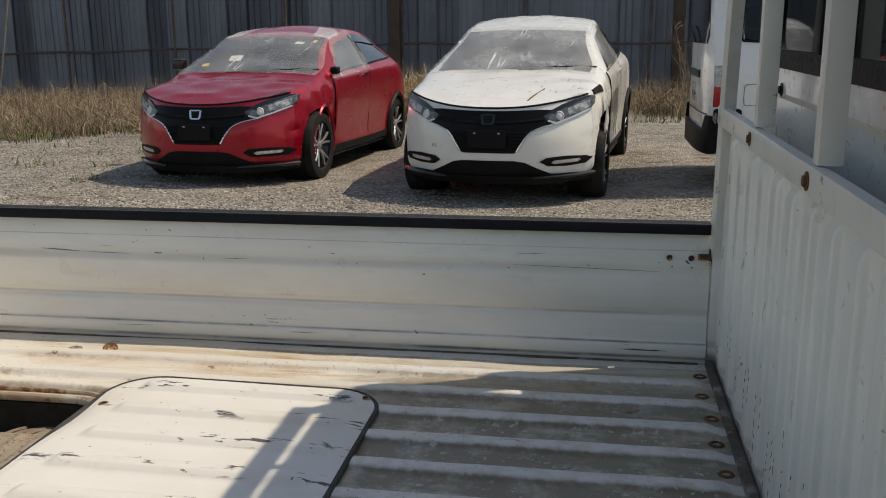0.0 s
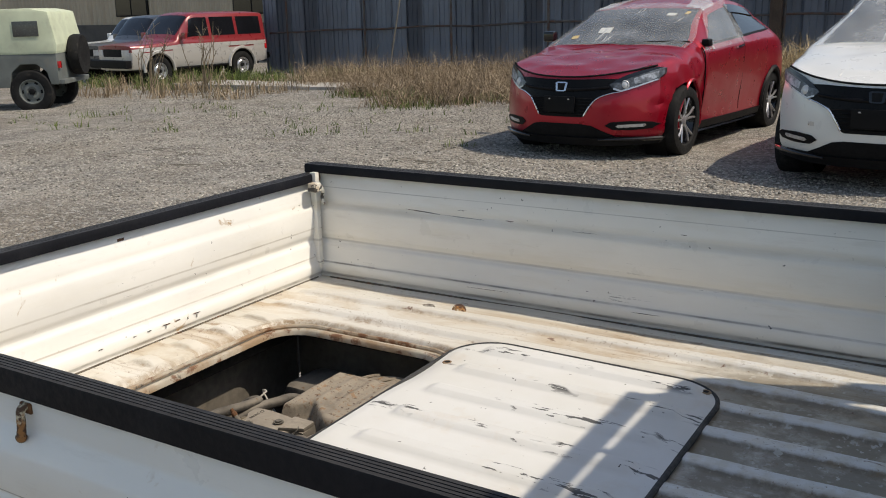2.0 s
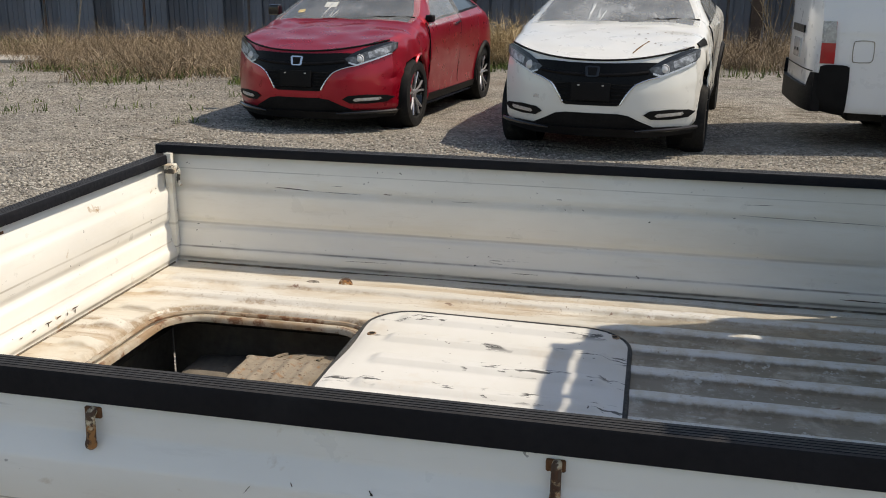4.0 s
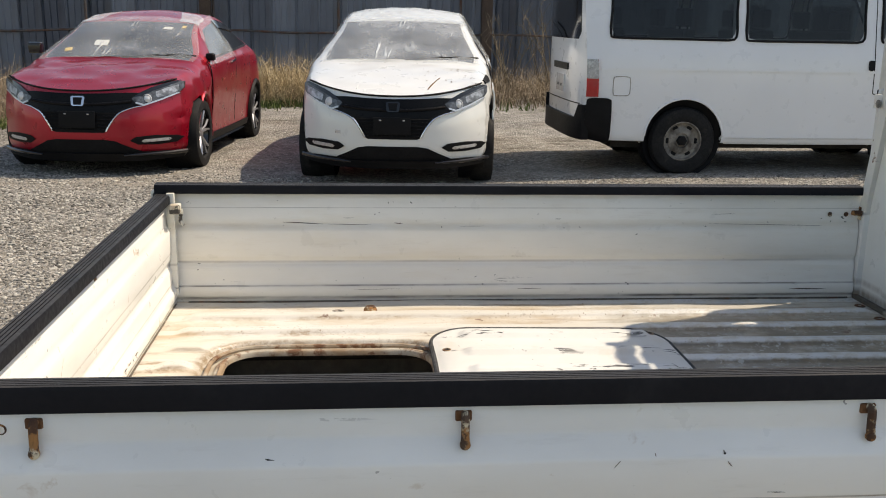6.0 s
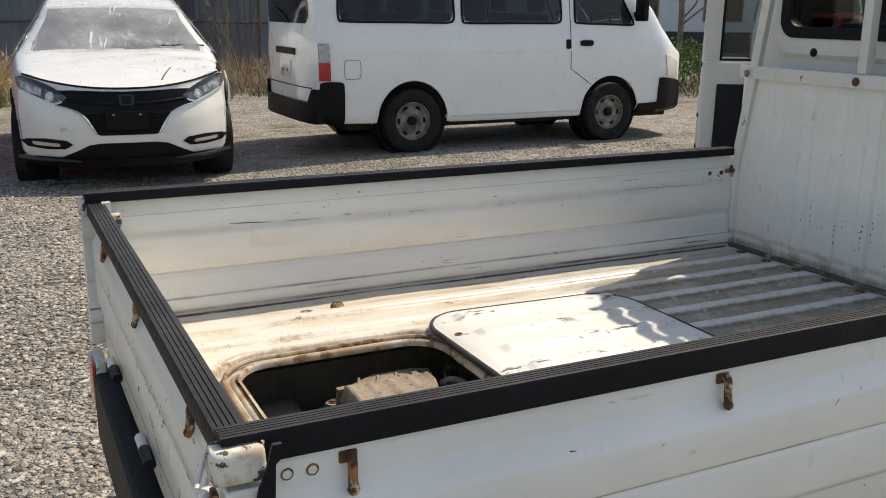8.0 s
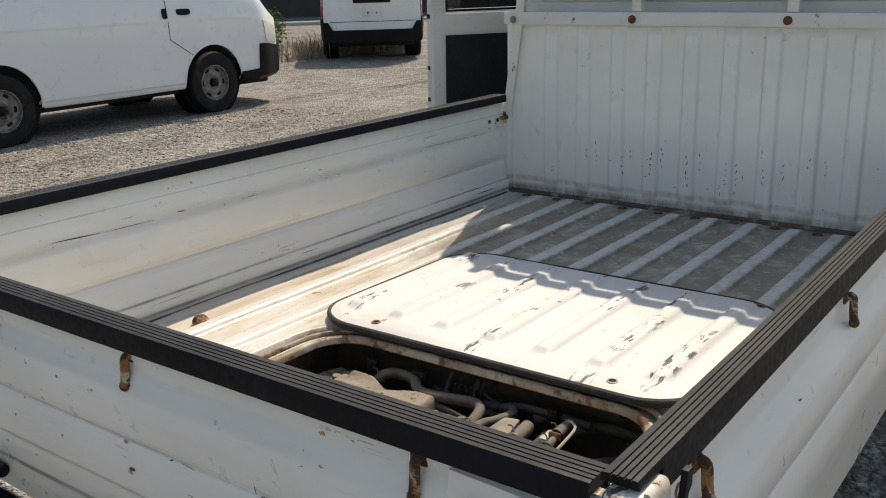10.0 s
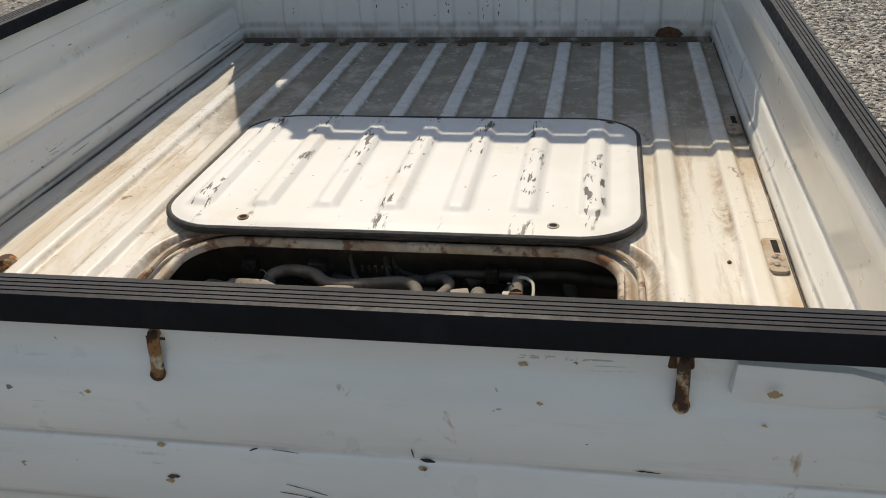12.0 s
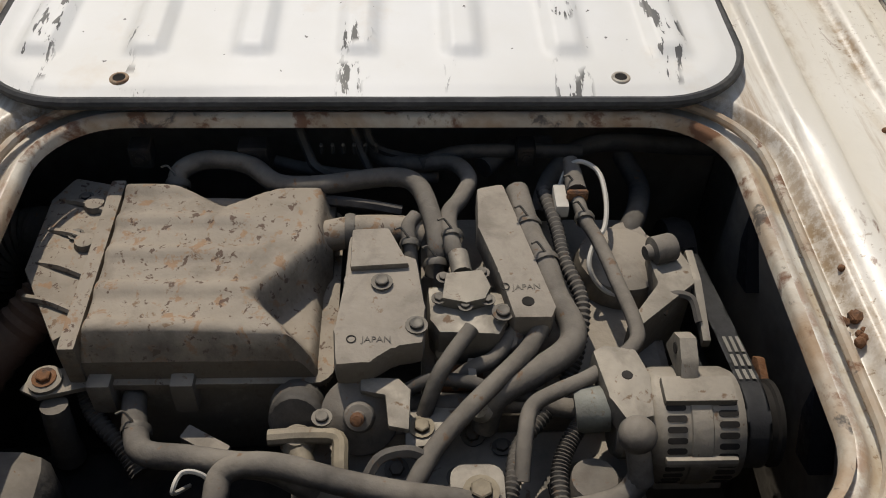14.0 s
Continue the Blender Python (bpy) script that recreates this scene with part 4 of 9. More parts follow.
def cover_distance(x, y, r=0.1):
    qx = abs(x - (CX0 + CX1) / 2) - (CX1 - CX0) / 2 + r
    qy = abs(y - (CY0 + CY1) / 2) - (CY1 - CY0) / 2 + r
    return math.hypot(max(qx, 0), max(qy, 0)) + min(max(qx, qy), 0) - r


def edge_wave(x, y):
    """The bent rear edge of the cover."""
    return -0.006 * math.exp(-((y - 0.85) / 0.09) ** 2) * (1 - step(0.0, 0.05, x - CX0)) - 0.003 * math.exp(-((y - 0.42) / 0.08) ** 2) * (1 - step(0.0, 0.05, x - CX0))


bm = bmesh.new()
vs = {}
for i, x in enumerate(np.linspace(CX0, CX1, 84)):
    for j, y in enumerate(np.linspace(CY0, CY1, 124)):
        d = cover_distance(x, y)
        px, py = x, y
        if d > -0.004:
            e = 1e-3
            gx = (cover_distance(x + e, y) - cover_distance(x - e, y)) / (2 * e)
            gy = (cover_distance(x, y + e) - cover_distance(x, y - e)) / (2 * e)
            px, py = x - gx * (d + 0.0), y - gy * d
        vs[i, j] = (bm.verts.new((px, py, cover_z(px, py) - 0.004 * step(-0.02, 0.0, d) + edge_wave(px, py))), d)
for i in range(83):
    for j in range(123):
        q = [vs[i, j], vs[i + 1, j], vs[i + 1, j + 1], vs[i, j + 1]]
        if max(d for _, d in q) < 0.0095:
            bm.faces.new([v for v, _ in q])
bmesh.ops.delete(bm, geom=[v for v in bm.verts if not v.link_faces], context="VERTS")
part("skin", bm, hatch_paint, cover, "scraped white paint with black scuffs", sharp=60)


def cover_ring(off, dz):
    return [(x, y, cover_z(x, y) + dz + edge_wave(x, y) - 0.002) for x, y in rounded(CX0 - off, CX1 + off, CY0 - off, CY1 + off, 0.1 + off, 14)]


skirt = [cover_ring(-0.002, -0.004), cover_ring(0.0, -0.006), cover_ring(-0.004, -0.016), cover_ring(-0.02, -0.018), cover_ring(-0.03, -0.021)]
part("skirt", fix(grid(skirt, close_v=True)), seal, cover)
loop = [Vector(p) for p in cover_ring(0.003, -0.006)]
part("rubber_seal", tube(loop + loop[:1], 0.0058, 8, smooth=False), seal, cover, "perished dark rubber seal")
low_loop = [Vector(p) for p in cover_ring(-0.004, -0.014)]
part("rubber_lip", tube(low_loop + low_loop[:1], 0.0055, 8, smooth=False), seal, cover)
for x, y in ((0.684, 0.912), (0.684, 0.388), (1.188, 1.019), (1.188, 0.301)):
    z = cover_z(x, y) + edge_wave(x, y)
    part("screw_cup", lathe([(0.003, -0.0015), (0.005, -0.001), (0.0072, 0.0015), (0.0095, 0.001), (0.011, -0.001)], 18, Matrix.Translation((x, y, z))), rim_paint, cover)
    part("screw_hole", lathe([(0, 0.0008), (0.0068, 0.0008)], 14, Matrix.Translation((x, y, z))), dark_steel, cover)

# ---- cab ----
CXR = 1.985


def wall_ring(outer, inner, plane, at, thick):
    """A panel with an opening: two outlines of the same count."""
    bm = bmesh.new()
    put = {"x": lambda p, t: (at + t, p[0], p[1]), "y": lambda p, t: (p[0], at + t, p[1])}[plane]
    rows = [[put(p, 0) for p in outer], [put(p, 0) for p in inner], [put(p, thick) for p in inner], [put(p, thick) for p in outer], [put(p, 0) for p in outer]]
    return fix(grid(rows, bm, close_v=True))


def tuck(bm, w=0.695, margin=0.0):
    """Leans the cab's sides in above the waist; w: half width of the part as drawn, margin: how far inside the cab's edge it ends."""
    for v in bm.verts:
        half = float(np.interp(v.co.z, (1.2, 1.41, 1.62, 1.80, 1.88, 1.93), (0.70, 0.684, 0.667, 0.652, 0.642, 0.62)))
        if v.co.z > 1.2:
            v.co.y = 0.695 + (v.co.y - 0.695) * min(1.0, (half - margin) / w)
    return bm


def fine_box(lo, hi, bevel, seg=2, bm=None):
    """A tall rounded box cut into lengths, so that it can bend."""
    tmp = box(lo, hi, bevel, seg)
    for z in np.linspace(lo[2] + 0.1, hi[2] - 0.05, 9):
        bmesh.ops.bisect_plane(tmp, geom=tmp.verts[:] + tmp.edges[:] + tmp.faces[:], plane_co=(0, 0, z), plane_no=(0, 0, 1))
    return weld(bm, tmp) if bm else tmp


def upright_outline(y0, y1, z0, z1, r):
    """A rounded outline with extra points up its sides, from the top corner on."""
    p = rounded(y0, y1, z0, z1, r, 8)
    rise = [(y0, z1 - r - (z1 - z0 - 2 * r) * k / 8) for k in range(1, 8)]
    return p[:18] + rise + p[18:] + [(y1, z) for _, z in rise[::-1]]


rear_out = upright_outline(0.0, 1.39, 0.45, 1.92, 0.05)
rear_win = upright_outline(0.10, 1.29, 1.33, 1.68, 0.05)
shell = wall_ring(rear_out, rear_win, "x", CXR, 0.03)
for v in shell.verts:
    inner_ = 0.09 < v.co.y < 1.3 and 1.32 < v.co.z < 1.69
    half = float(np.interp(v.co.z, (1.2, 1.41, 1.62, 1.80, 1.88, 1.93), (0.70, 0.684, 0.667, 0.652, 0.642, 0.62)))
    if v.co.z > 1.2:
        v.co.y = 0.695 + (v.co.y - 0.695) * min(1.0, (half - 0.06) / 0.595 if inner_ else half / 0.695)
cabin = part("cab_shell", shell, cab_paint, truck, "white cab back panel with a wide window", sharp=50)
press = upright_outline(0.035, 1.355, 1.255, 1.74, 0.075)
press2 = upright_outline(0.05, 1.34, 1.27, 1.725, 0.07)
press3 = upright_outline(0.085, 1.305, 1.315, 1.695, 0.055)
part("window_pressing", tuck(fix(grid([[(CXR - 0.001, y, z) for y, z in press], [(CXR - 0.014, y, z) for y, z in press2], [(CXR - 0.014, y, z) for y, z in press3], [(CXR, y, z) for y, z in press3]], close_v=True)), 0.66, 0.03), cab_paint, cabin)
win = part("rear_window", tuck(wall_ring(upright_outline(0.085, 1.305, 1.316, 1.694, 0.055), upright_outline(0.118, 1.272, 1.348, 1.662, 0.04), "x", CXR - 0.02, 0.02), 0.61, 0.045), rubber, cabin, "sliding rear window with a thick black seal")
pn = part("pane", tuck(fine_box((CXR - 0.008, 0.11, 1.34), (CXR - 0.004, 1.28, 1.67), 0), 0.595, 0.06), pane, win)
pn.visible_shadow = False
for y in (0.50, 0.89):
    part("mullion", box((CXR - 0.018, y - 0.012, 1.34), (CXR - 0.002, y + 0.012, 1.67), 0.003), rubber, win)
for y in (1.17, 0.22):
    part("bolt", bolt((CXR - 0.014, y, 1.276), (-1, 0, 0), 0.008), dark_vinyl, cabin)
part("roof", fix(grid([[(CXR - 0.006 + 0.96 * u, 0.695 + v * (0.62 - 0.03 * u), 1.912 + 0.035 * (1 - v * v) * math.sin(math.pi * (0.15 + 0.7 * u)) - 0.02 * (abs(v) > 0.98)) for v in np.linspace(-1, 1, 17)] for u in np.linspace(0, 1, 9)])), cab_paint, cabin)
for y in (0.005, 1.385):
    s = 0.02 if y < 1 else -0.02
    bm = fine_box((CXR + 0.012, y, 0.45), (2.2, y + s, 1.905), 0.008)
    box((2.2, y, 0.45), (3.1, y + s, 0.62), 0.008, 2, bm)
    tube([(2.92, y, 1.88), (3.05, y, 1.35), (3.12, y, 1.1), (3.12, y, 0.5)], 0.03, 8, 4, bm)
    box((2.1, y, 1.85), (2.95, y + s, 1.91), 0.008, 2, bm)
    part("side_frame", tuck(bm), cab_paint, cabin)
part("front_panel", box((3.1, 0.01, 0.35), (3.16, 1.38, 1.12), 0.03, 3), cab_paint, cabin)
ws = part("windscreen", fix(grid([[(3.1, 0.04, 1.12), (3.1, 1.35, 1.12)], [(2.93, 0.2, 1.88), (2.93, 1.19, 1.88)]])), pane, cabin)
ws.visible_shadow = False
part("dashboard", box((2.88, 0.04, 0.92), (3.09, 1.35, 1.13), 0.04, 3), dark_vinyl, cabin)
part("cab_floor", box((2.06, 0.03, 0.45), (3.1, 1.36, 0.5), 0.01), dark_vinyl, cabin)
for y in (0.36, 1.03):
    seat = part("seat", box((2.12, y - 0.26, 0.78), (2.55, y + 0.26, 0.92), 0.05, 3), dark_vinyl, cabin, "dark vinyl cab seat")
    box_bm = box((2.12, y - 0.24, 0.88), (2.24, y + 0.24, 1.36), 0.05, 3)
    part("backrest", box_bm, dark_vinyl, seat)
    part("headrest", box((2.13, y - 0.13, 1.37), (2.22, y + 0.13, 1.56), 0.05, 3), dark_vinyl, seat)
part("steering_wheel", tube([(2.78 + 0.09 * math.sin(a) * 0.5, 1.03 + 0.18 * math.cos(a), 1.18 + 0.15 * math.sin(a)) for a in np.linspace(0, 2 * math.pi, 25)], 0.012, 8, smooth=False), dark_vinyl, cabin)
# the closed near door
bm = box((2.205, -0.002, 0.50), (3.09, 0.022, 1.2), 0.008, 3)
fine_box((2.205, 0.0, 1.2), (2.25, 0.02, 1.85), 0.005, 2, bm)
tube([(3.06, 0.01, 1.2), (3.0, 0.01, 1.5), (2.93, 0.01, 1.84)], 0.02, 8, 4, bm)
near_door = part("closed_door", tuck(bm), cab_paint, truck, "closed white cab door")
nd = part("pane", tuck(fine_box((2.24, 0.008, 1.2), (3.0, 0.012, 1.84), 0)), pane, near_door)
nd.visible_shadow = False
# the open far door
dm = Matrix.Translation((2.98, 1.415, 0)) @ pose(0, 0, 0, 0, 0, 180 - 34) @ Matrix.Translation((0, 0, 0.6)) @ pose(0, 0, 0, -2.5) @ Matrix.Translation((0, 0, -0.6))
dbm = bmesh.new()
box((0.0, -0.03, 0.48), (0.92, 0.03, 1.215), 0.02, 3, dbm, dm)
box((0.86, -0.025, 1.2), (0.92, 0.025, 1.80), 0.01, 2, dbm, dm)
box((0.10, -0.025, 1.75), (0.92, 0.025, 1.80), 0.01, 2, dbm, dm)
tmp = tube([(0.0, 0, 1.2), (0.12, 0, 1.78)], 0.025, 8, smooth=False)
weld(dbm, tmp, dm)
door = part("door", dbm, cab_paint, truck, "open white cab door with a dark inner panel")
part("door_card", box((0.06, 0.031, 0.55), (0.865, 0.042, 1.13), 0.004, 2, None, dm), dark_vinyl, door, "dark vinyl inner panel")
dp = part("pane", box((0.08, -0.004, 1.2), (0.87, 0.0, 1.76), 0, 1, None, dm), pane, door)
dp.visible_shadow = False
wsl = tube([(0.1, 0.012, 1.217), (0.855, 0.012, 1.217), (0.855, 0.012, 1.75)], 0.009, 6, smooth=False)
tmpd = bmesh.new()
part("window_seal", weld(tmpd, wsl, dm), rubber, door)
for z in (0.84, 0.88, 1.0, 1.19):
    part("striker", box((0.919, -0.012, z), (0.924, 0.012, z + 0.016), 0.002, 1, None, dm), dark_vinyl, door)


tyre_rubber = surface("tyre_rubber", (0.014, 0.014, 0.0145), 0.75, 0, 0.25, 6, 60, 0.3, [((0.14, 0.125, 0.10), 8, 0.57, 0.75, 0.22, 0.9)], spec=0.2)
steel_rim = surface("dull_steel_rim", (0.34, 0.32, 0.28), 0.5, 0.5, 0.2, 9, 60, 0.2, [(RUST, 14, 0.55, 0.7, 0.6, 0.9)])
for x, y, s in ((0.45, 0.1, -1), (0.45, 1.29, 1), (2.55, 0.1, -1), (2.55, 1.29, 1)):
    m = Matrix.Translation((x, y, 0.265 - 0.02)) @ along((0, s, 0))
    w = part("wheel", lathe([(0.15, -0.06), (0.2, -0.075), (0.25, -0.07), (0.265, -0.045), (0.265, 0.045), (0.25, 0.07), (0.2, 0.075), (0.15, 0.06)], 36, m), tyre_rubber, truck, "small black tyre on a steel rim")
    part("rim", lathe([(0, 0.02), (0.05, 0.03), (0.07, 0.02), (0.12, 0.035), (0.15, 0.05), (0.158, 0.06)], 30, m), steel_rim, w)

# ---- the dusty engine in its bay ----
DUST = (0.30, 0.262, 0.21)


def dusty(name, base, rough=0.75, metal=0.0, amount=0.75, more=(), side_shade=0.3):
    """A part of the engine under settled dust; upright and hanging faces are darkened as painted shade."""
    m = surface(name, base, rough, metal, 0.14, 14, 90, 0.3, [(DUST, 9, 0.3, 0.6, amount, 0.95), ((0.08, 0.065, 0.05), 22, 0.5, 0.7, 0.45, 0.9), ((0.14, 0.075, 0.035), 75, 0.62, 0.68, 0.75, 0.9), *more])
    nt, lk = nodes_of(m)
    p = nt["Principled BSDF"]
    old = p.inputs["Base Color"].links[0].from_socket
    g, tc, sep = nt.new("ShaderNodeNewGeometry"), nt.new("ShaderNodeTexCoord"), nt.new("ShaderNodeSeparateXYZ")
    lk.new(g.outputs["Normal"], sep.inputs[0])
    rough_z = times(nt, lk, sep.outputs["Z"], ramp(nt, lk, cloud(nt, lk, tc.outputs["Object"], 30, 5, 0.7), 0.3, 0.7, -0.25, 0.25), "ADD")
    # side faces blended darker: shade put into the colour beside the dust
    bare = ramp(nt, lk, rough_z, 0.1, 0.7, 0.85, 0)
    lk.new(blend(nt, lk, bare, old, tuple(c * side_shade for c in base)), p.inputs["Base Color"])
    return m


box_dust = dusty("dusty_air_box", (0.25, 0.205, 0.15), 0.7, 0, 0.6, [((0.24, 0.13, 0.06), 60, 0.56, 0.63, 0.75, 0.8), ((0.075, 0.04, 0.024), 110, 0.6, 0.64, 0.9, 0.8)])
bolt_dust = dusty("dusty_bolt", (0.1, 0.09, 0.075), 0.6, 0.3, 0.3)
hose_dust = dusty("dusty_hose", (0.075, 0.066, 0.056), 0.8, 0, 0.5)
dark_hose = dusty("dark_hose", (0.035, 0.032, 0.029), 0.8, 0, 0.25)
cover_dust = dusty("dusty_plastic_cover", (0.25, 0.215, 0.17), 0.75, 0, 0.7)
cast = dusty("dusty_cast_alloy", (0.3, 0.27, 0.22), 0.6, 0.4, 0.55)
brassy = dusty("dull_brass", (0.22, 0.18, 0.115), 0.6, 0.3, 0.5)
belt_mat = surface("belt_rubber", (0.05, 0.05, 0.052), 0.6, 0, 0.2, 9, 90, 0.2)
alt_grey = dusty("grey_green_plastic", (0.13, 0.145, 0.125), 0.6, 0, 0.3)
wire_white = surface("dirty_white_wire", (0.45, 0.42, 0.36), 0.6, 0, 0.15, 20, 90, 0.05)


def slab(poly, z0, z1, bevel=0.005):
    """A moulded cover with a rounded rim, outlined in plan."""
    return prism(poly, "z", z0, z1, bevel)


# air cleaner: a ribbed lid with a scooped corner, a lower tray and an inlet cover
def lid_z(x, y):
    u, v = (x - 0.395) / 0.215, (y - 0.69) / 0.222
    e = min(step(0, 0.05, u), step(0, 0.05, 1 - u), step(0, 0.07, v), step(0, 0.05, 1 - v))
    scoop = step(0.0, 0.03, (0.765 - y) - abs(x - 0.452) * 0.85)
    notch = step(0, 0.02, (x - 0.566) - abs(y - 0.80) * 0.55)
    ribs = 0.0045 * max(0.0, math.sin((x - 0.40) * 2 * math.pi / 0.046)) * step(0.745, 0.79, y)
    return 0.603 + ribs - 0.03 * (1 - e) - 0.042 * scoop - 0.02 * notch + 0.001 * noise.noise((x * 30, y * 30, 0))


rows = []
for i in range(48):
    x = 0.395 + 0.215 * i / 47
    rows.append([(x + (0.012 * (y - 0.8) if i else 0), y, lid_z(x, y)) for y in np.linspace(0.69, 0.912, 50)])
bm = grid(rows)
edge = [r[0] for r in rows] + rows[-1][1:] + [r[-1] for r in rows[-2::-1]] + rows[0][-2:0:-1]
grid([edge, [(x, y, 0.545) for x, y, z in edge]], bm, close_v=True)
air = part("air_cleaner", fix(bm), box_dust, truck, "dust-covered ribbed air cleaner lid", sharp=70)
part("side_flange", box((0.392, 0.908, 0.545), (0.618, 0.924, 0.596), 0.004, 2), box_dust, air)
part("lid_flange", fix(slab(rounded(0.388, 0.622, 0.682, 0.922, 0.02, 4), 0.540, 0.548, 0.002)), box_dust, air)
part("tray", fix(slab(rounded(0.395, 0.615, 0.69, 0.915, 0.03, 4), 0.43, 0.541, 0.008)), cover_dust, air, "dark lower tray of the air cleaner")
inlet = slab([(0.635, 0.968), (0.622, 0.918), (0.425, 0.918), (0.41, 0.935), (0.50, 0.985), (0.6, 0.985)], 0.535, 0.585, 0.006)
part("inlet_cover", inlet, box_dust, air)
for k in range(4):
    x = 0.455 + 0.045 * k
    part("rib", tube([(x - 0.012, 0.922, 0.587), (x, 0.948, 0.588), (x + 0.01, 0.975, 0.583)], 0.004, 6, 3), box_dust, air)
for x, y in ((0.60, 0.948), (0.545, 0.945)):
    part("screw", bolt((x, y, 0.587), (0, 0, 1), 0.005), bolt_dust, air)
    part("knob", lathe([(0.012, 0), (0.010, 0.006), (0, 0.008)], 12, Matrix.Translation((x - 0.012, y - 0.012, 0.586))), box_dust, air)
for x, y in ((0.392, 0.895), (0.392, 0.82)):
    part("clip", box((x - 0.012, y - 0.011, 0.515), (x + 0.012, y + 0.011, 0.556), 0.004, 2), cover_dust, air)
part("spout", tube([(0.552, 0.70, 0.575), (0.553, 0.665, 0.582), (0.549, 0.62, 0.585), (0.546, 0.60, 0.58)], 0.0165, 14, 4), box_dust, air)
part("band", lathe([(0.0185, -0.005), (0.0195, 0), (0.0185, 0.005)], 16, Matrix.Translation((0.553, 0.672, 0.581)) @ along((0, 1, 0))), bolt_dust, air)

# plastic covers with worn markings
c1 = part("valve_cover", slab([(0.527, 0.672), (0.531, 0.627), (0.503, 0.625), (0.496, 0.604), (0.433, 0.597), (0.390, 0.599), (0.386, 0.625), (0.369, 0.647), (0.366, 0.678), (0.407, 0.681), (0.468, 0.674)], 0.572, 0.604, 0.010), cover_dust, truck, "dusty moulded engine cover with a faint mark")
part("ridge", slab([(0.527, 0.668), (0.529, 0.632), (0.480, 0.612), (0.476, 0.668)], 0.602, 0.611, 0.004), cover_dust, c1)
c2 = part("coil_cover", slab([(0.587, 0.543), (0.594, 0.515), (0.425, 0.478), (0.412, 0.483), (0.412, 0.518), (0.47, 0.529), (0.53, 0.545)], 0.58, 0.611, 0.006), cover_dust, truck, "long dusty engine cover with a faint mark")


def words(text, size, at, turn, parent):
    """Raised lettering, as a mesh."""
    cu = bpy.data.curves.new("letters", "FONT")
    cu.body, cu.size, cu.extrude = text, size, 0.0004
    tmp = bpy.data.objects.new("letters", cu)
    dg = bpy.context.evaluated_depsgraph_get()
    scene.collection.objects.link(tmp)
    dg.update()
    me = bpy.data.meshes.new_from_object(tmp.evaluated_get(dg))
    bpy.data.objects.remove(tmp)
    bm = bmesh.new()
    bm.from_mesh(me)
    bmesh.ops.transform(bm, matrix=Matrix.Translation(at) @ pose(0, 0, 0, 0, 0, turn), verts=bm.verts[:])
    return part("lettering", bm, hose_dust, parent, smooth=False)


words("JAPAN", 0.0092, (0.3905, 0.655, 0.6042), -90, c1)
words("JAPAN", 0.0092, (0.445, 0.517, 0.6112), -88, c2)
for p, c in (((0.394, 0.664, 0.6042), c1), ((0.449, 0.524, 0.6112), c2)):
    part("mark", lathe([(0.0035, 0), (0.0035, 0.0005), (0.0045, 0.0005), (0.0045, 0)], 16, Matrix.Translation(p)), dark_steel, c)
part("cover_hole", lathe([(0, 0.0006), (0.0055, 0.0006), (0.006, 0)], 14, Matrix.Translation((0.431, 0.504, 0.611))), dark_steel, c2)
for p, c in (((0.460, 0.638, 0.606), c1), ((0.409, 0.606, 0.604), c1), ((0.424, 0.527, 0.603), c2)):
    part("bolt", bolt(p, (0, 0, 1), 0.0065, cross=True), bolt_dust, c)

# throttle body between the covers
tb = part("throttle_body", slab([(0.466, 0.596), (0.456, 0.522), (0.42, 0.522), (0.405, 0.53), (0.408, 0.586), (0.424, 0.594)], 0.55, 0.596, 0.008), cast, truck, "dusty cast throttle body")
part("cap", slab([(0.470, 0.578), (0.474, 0.543), (0.452, 0.536), (0.437, 0.542), (0.432, 0.560), (0.438, 0.583)], 0.595, 0.609, 0.004), cast, tb)
for x, y in ((0.468, 0.580), (0.474, 0.543), (0.440, 0.540), (0.433, 0.561), (0.442, 0.585)):
    part("bolt", bolt((x, y, 0.603), (0, 0, 1), 0.0045), bolt_dust, tb)
part("neck", tube([(0.476, 0.562, 0.60), (0.50, 0.565, 0.602)], 0.010, 12, smooth=False), cast, tb)

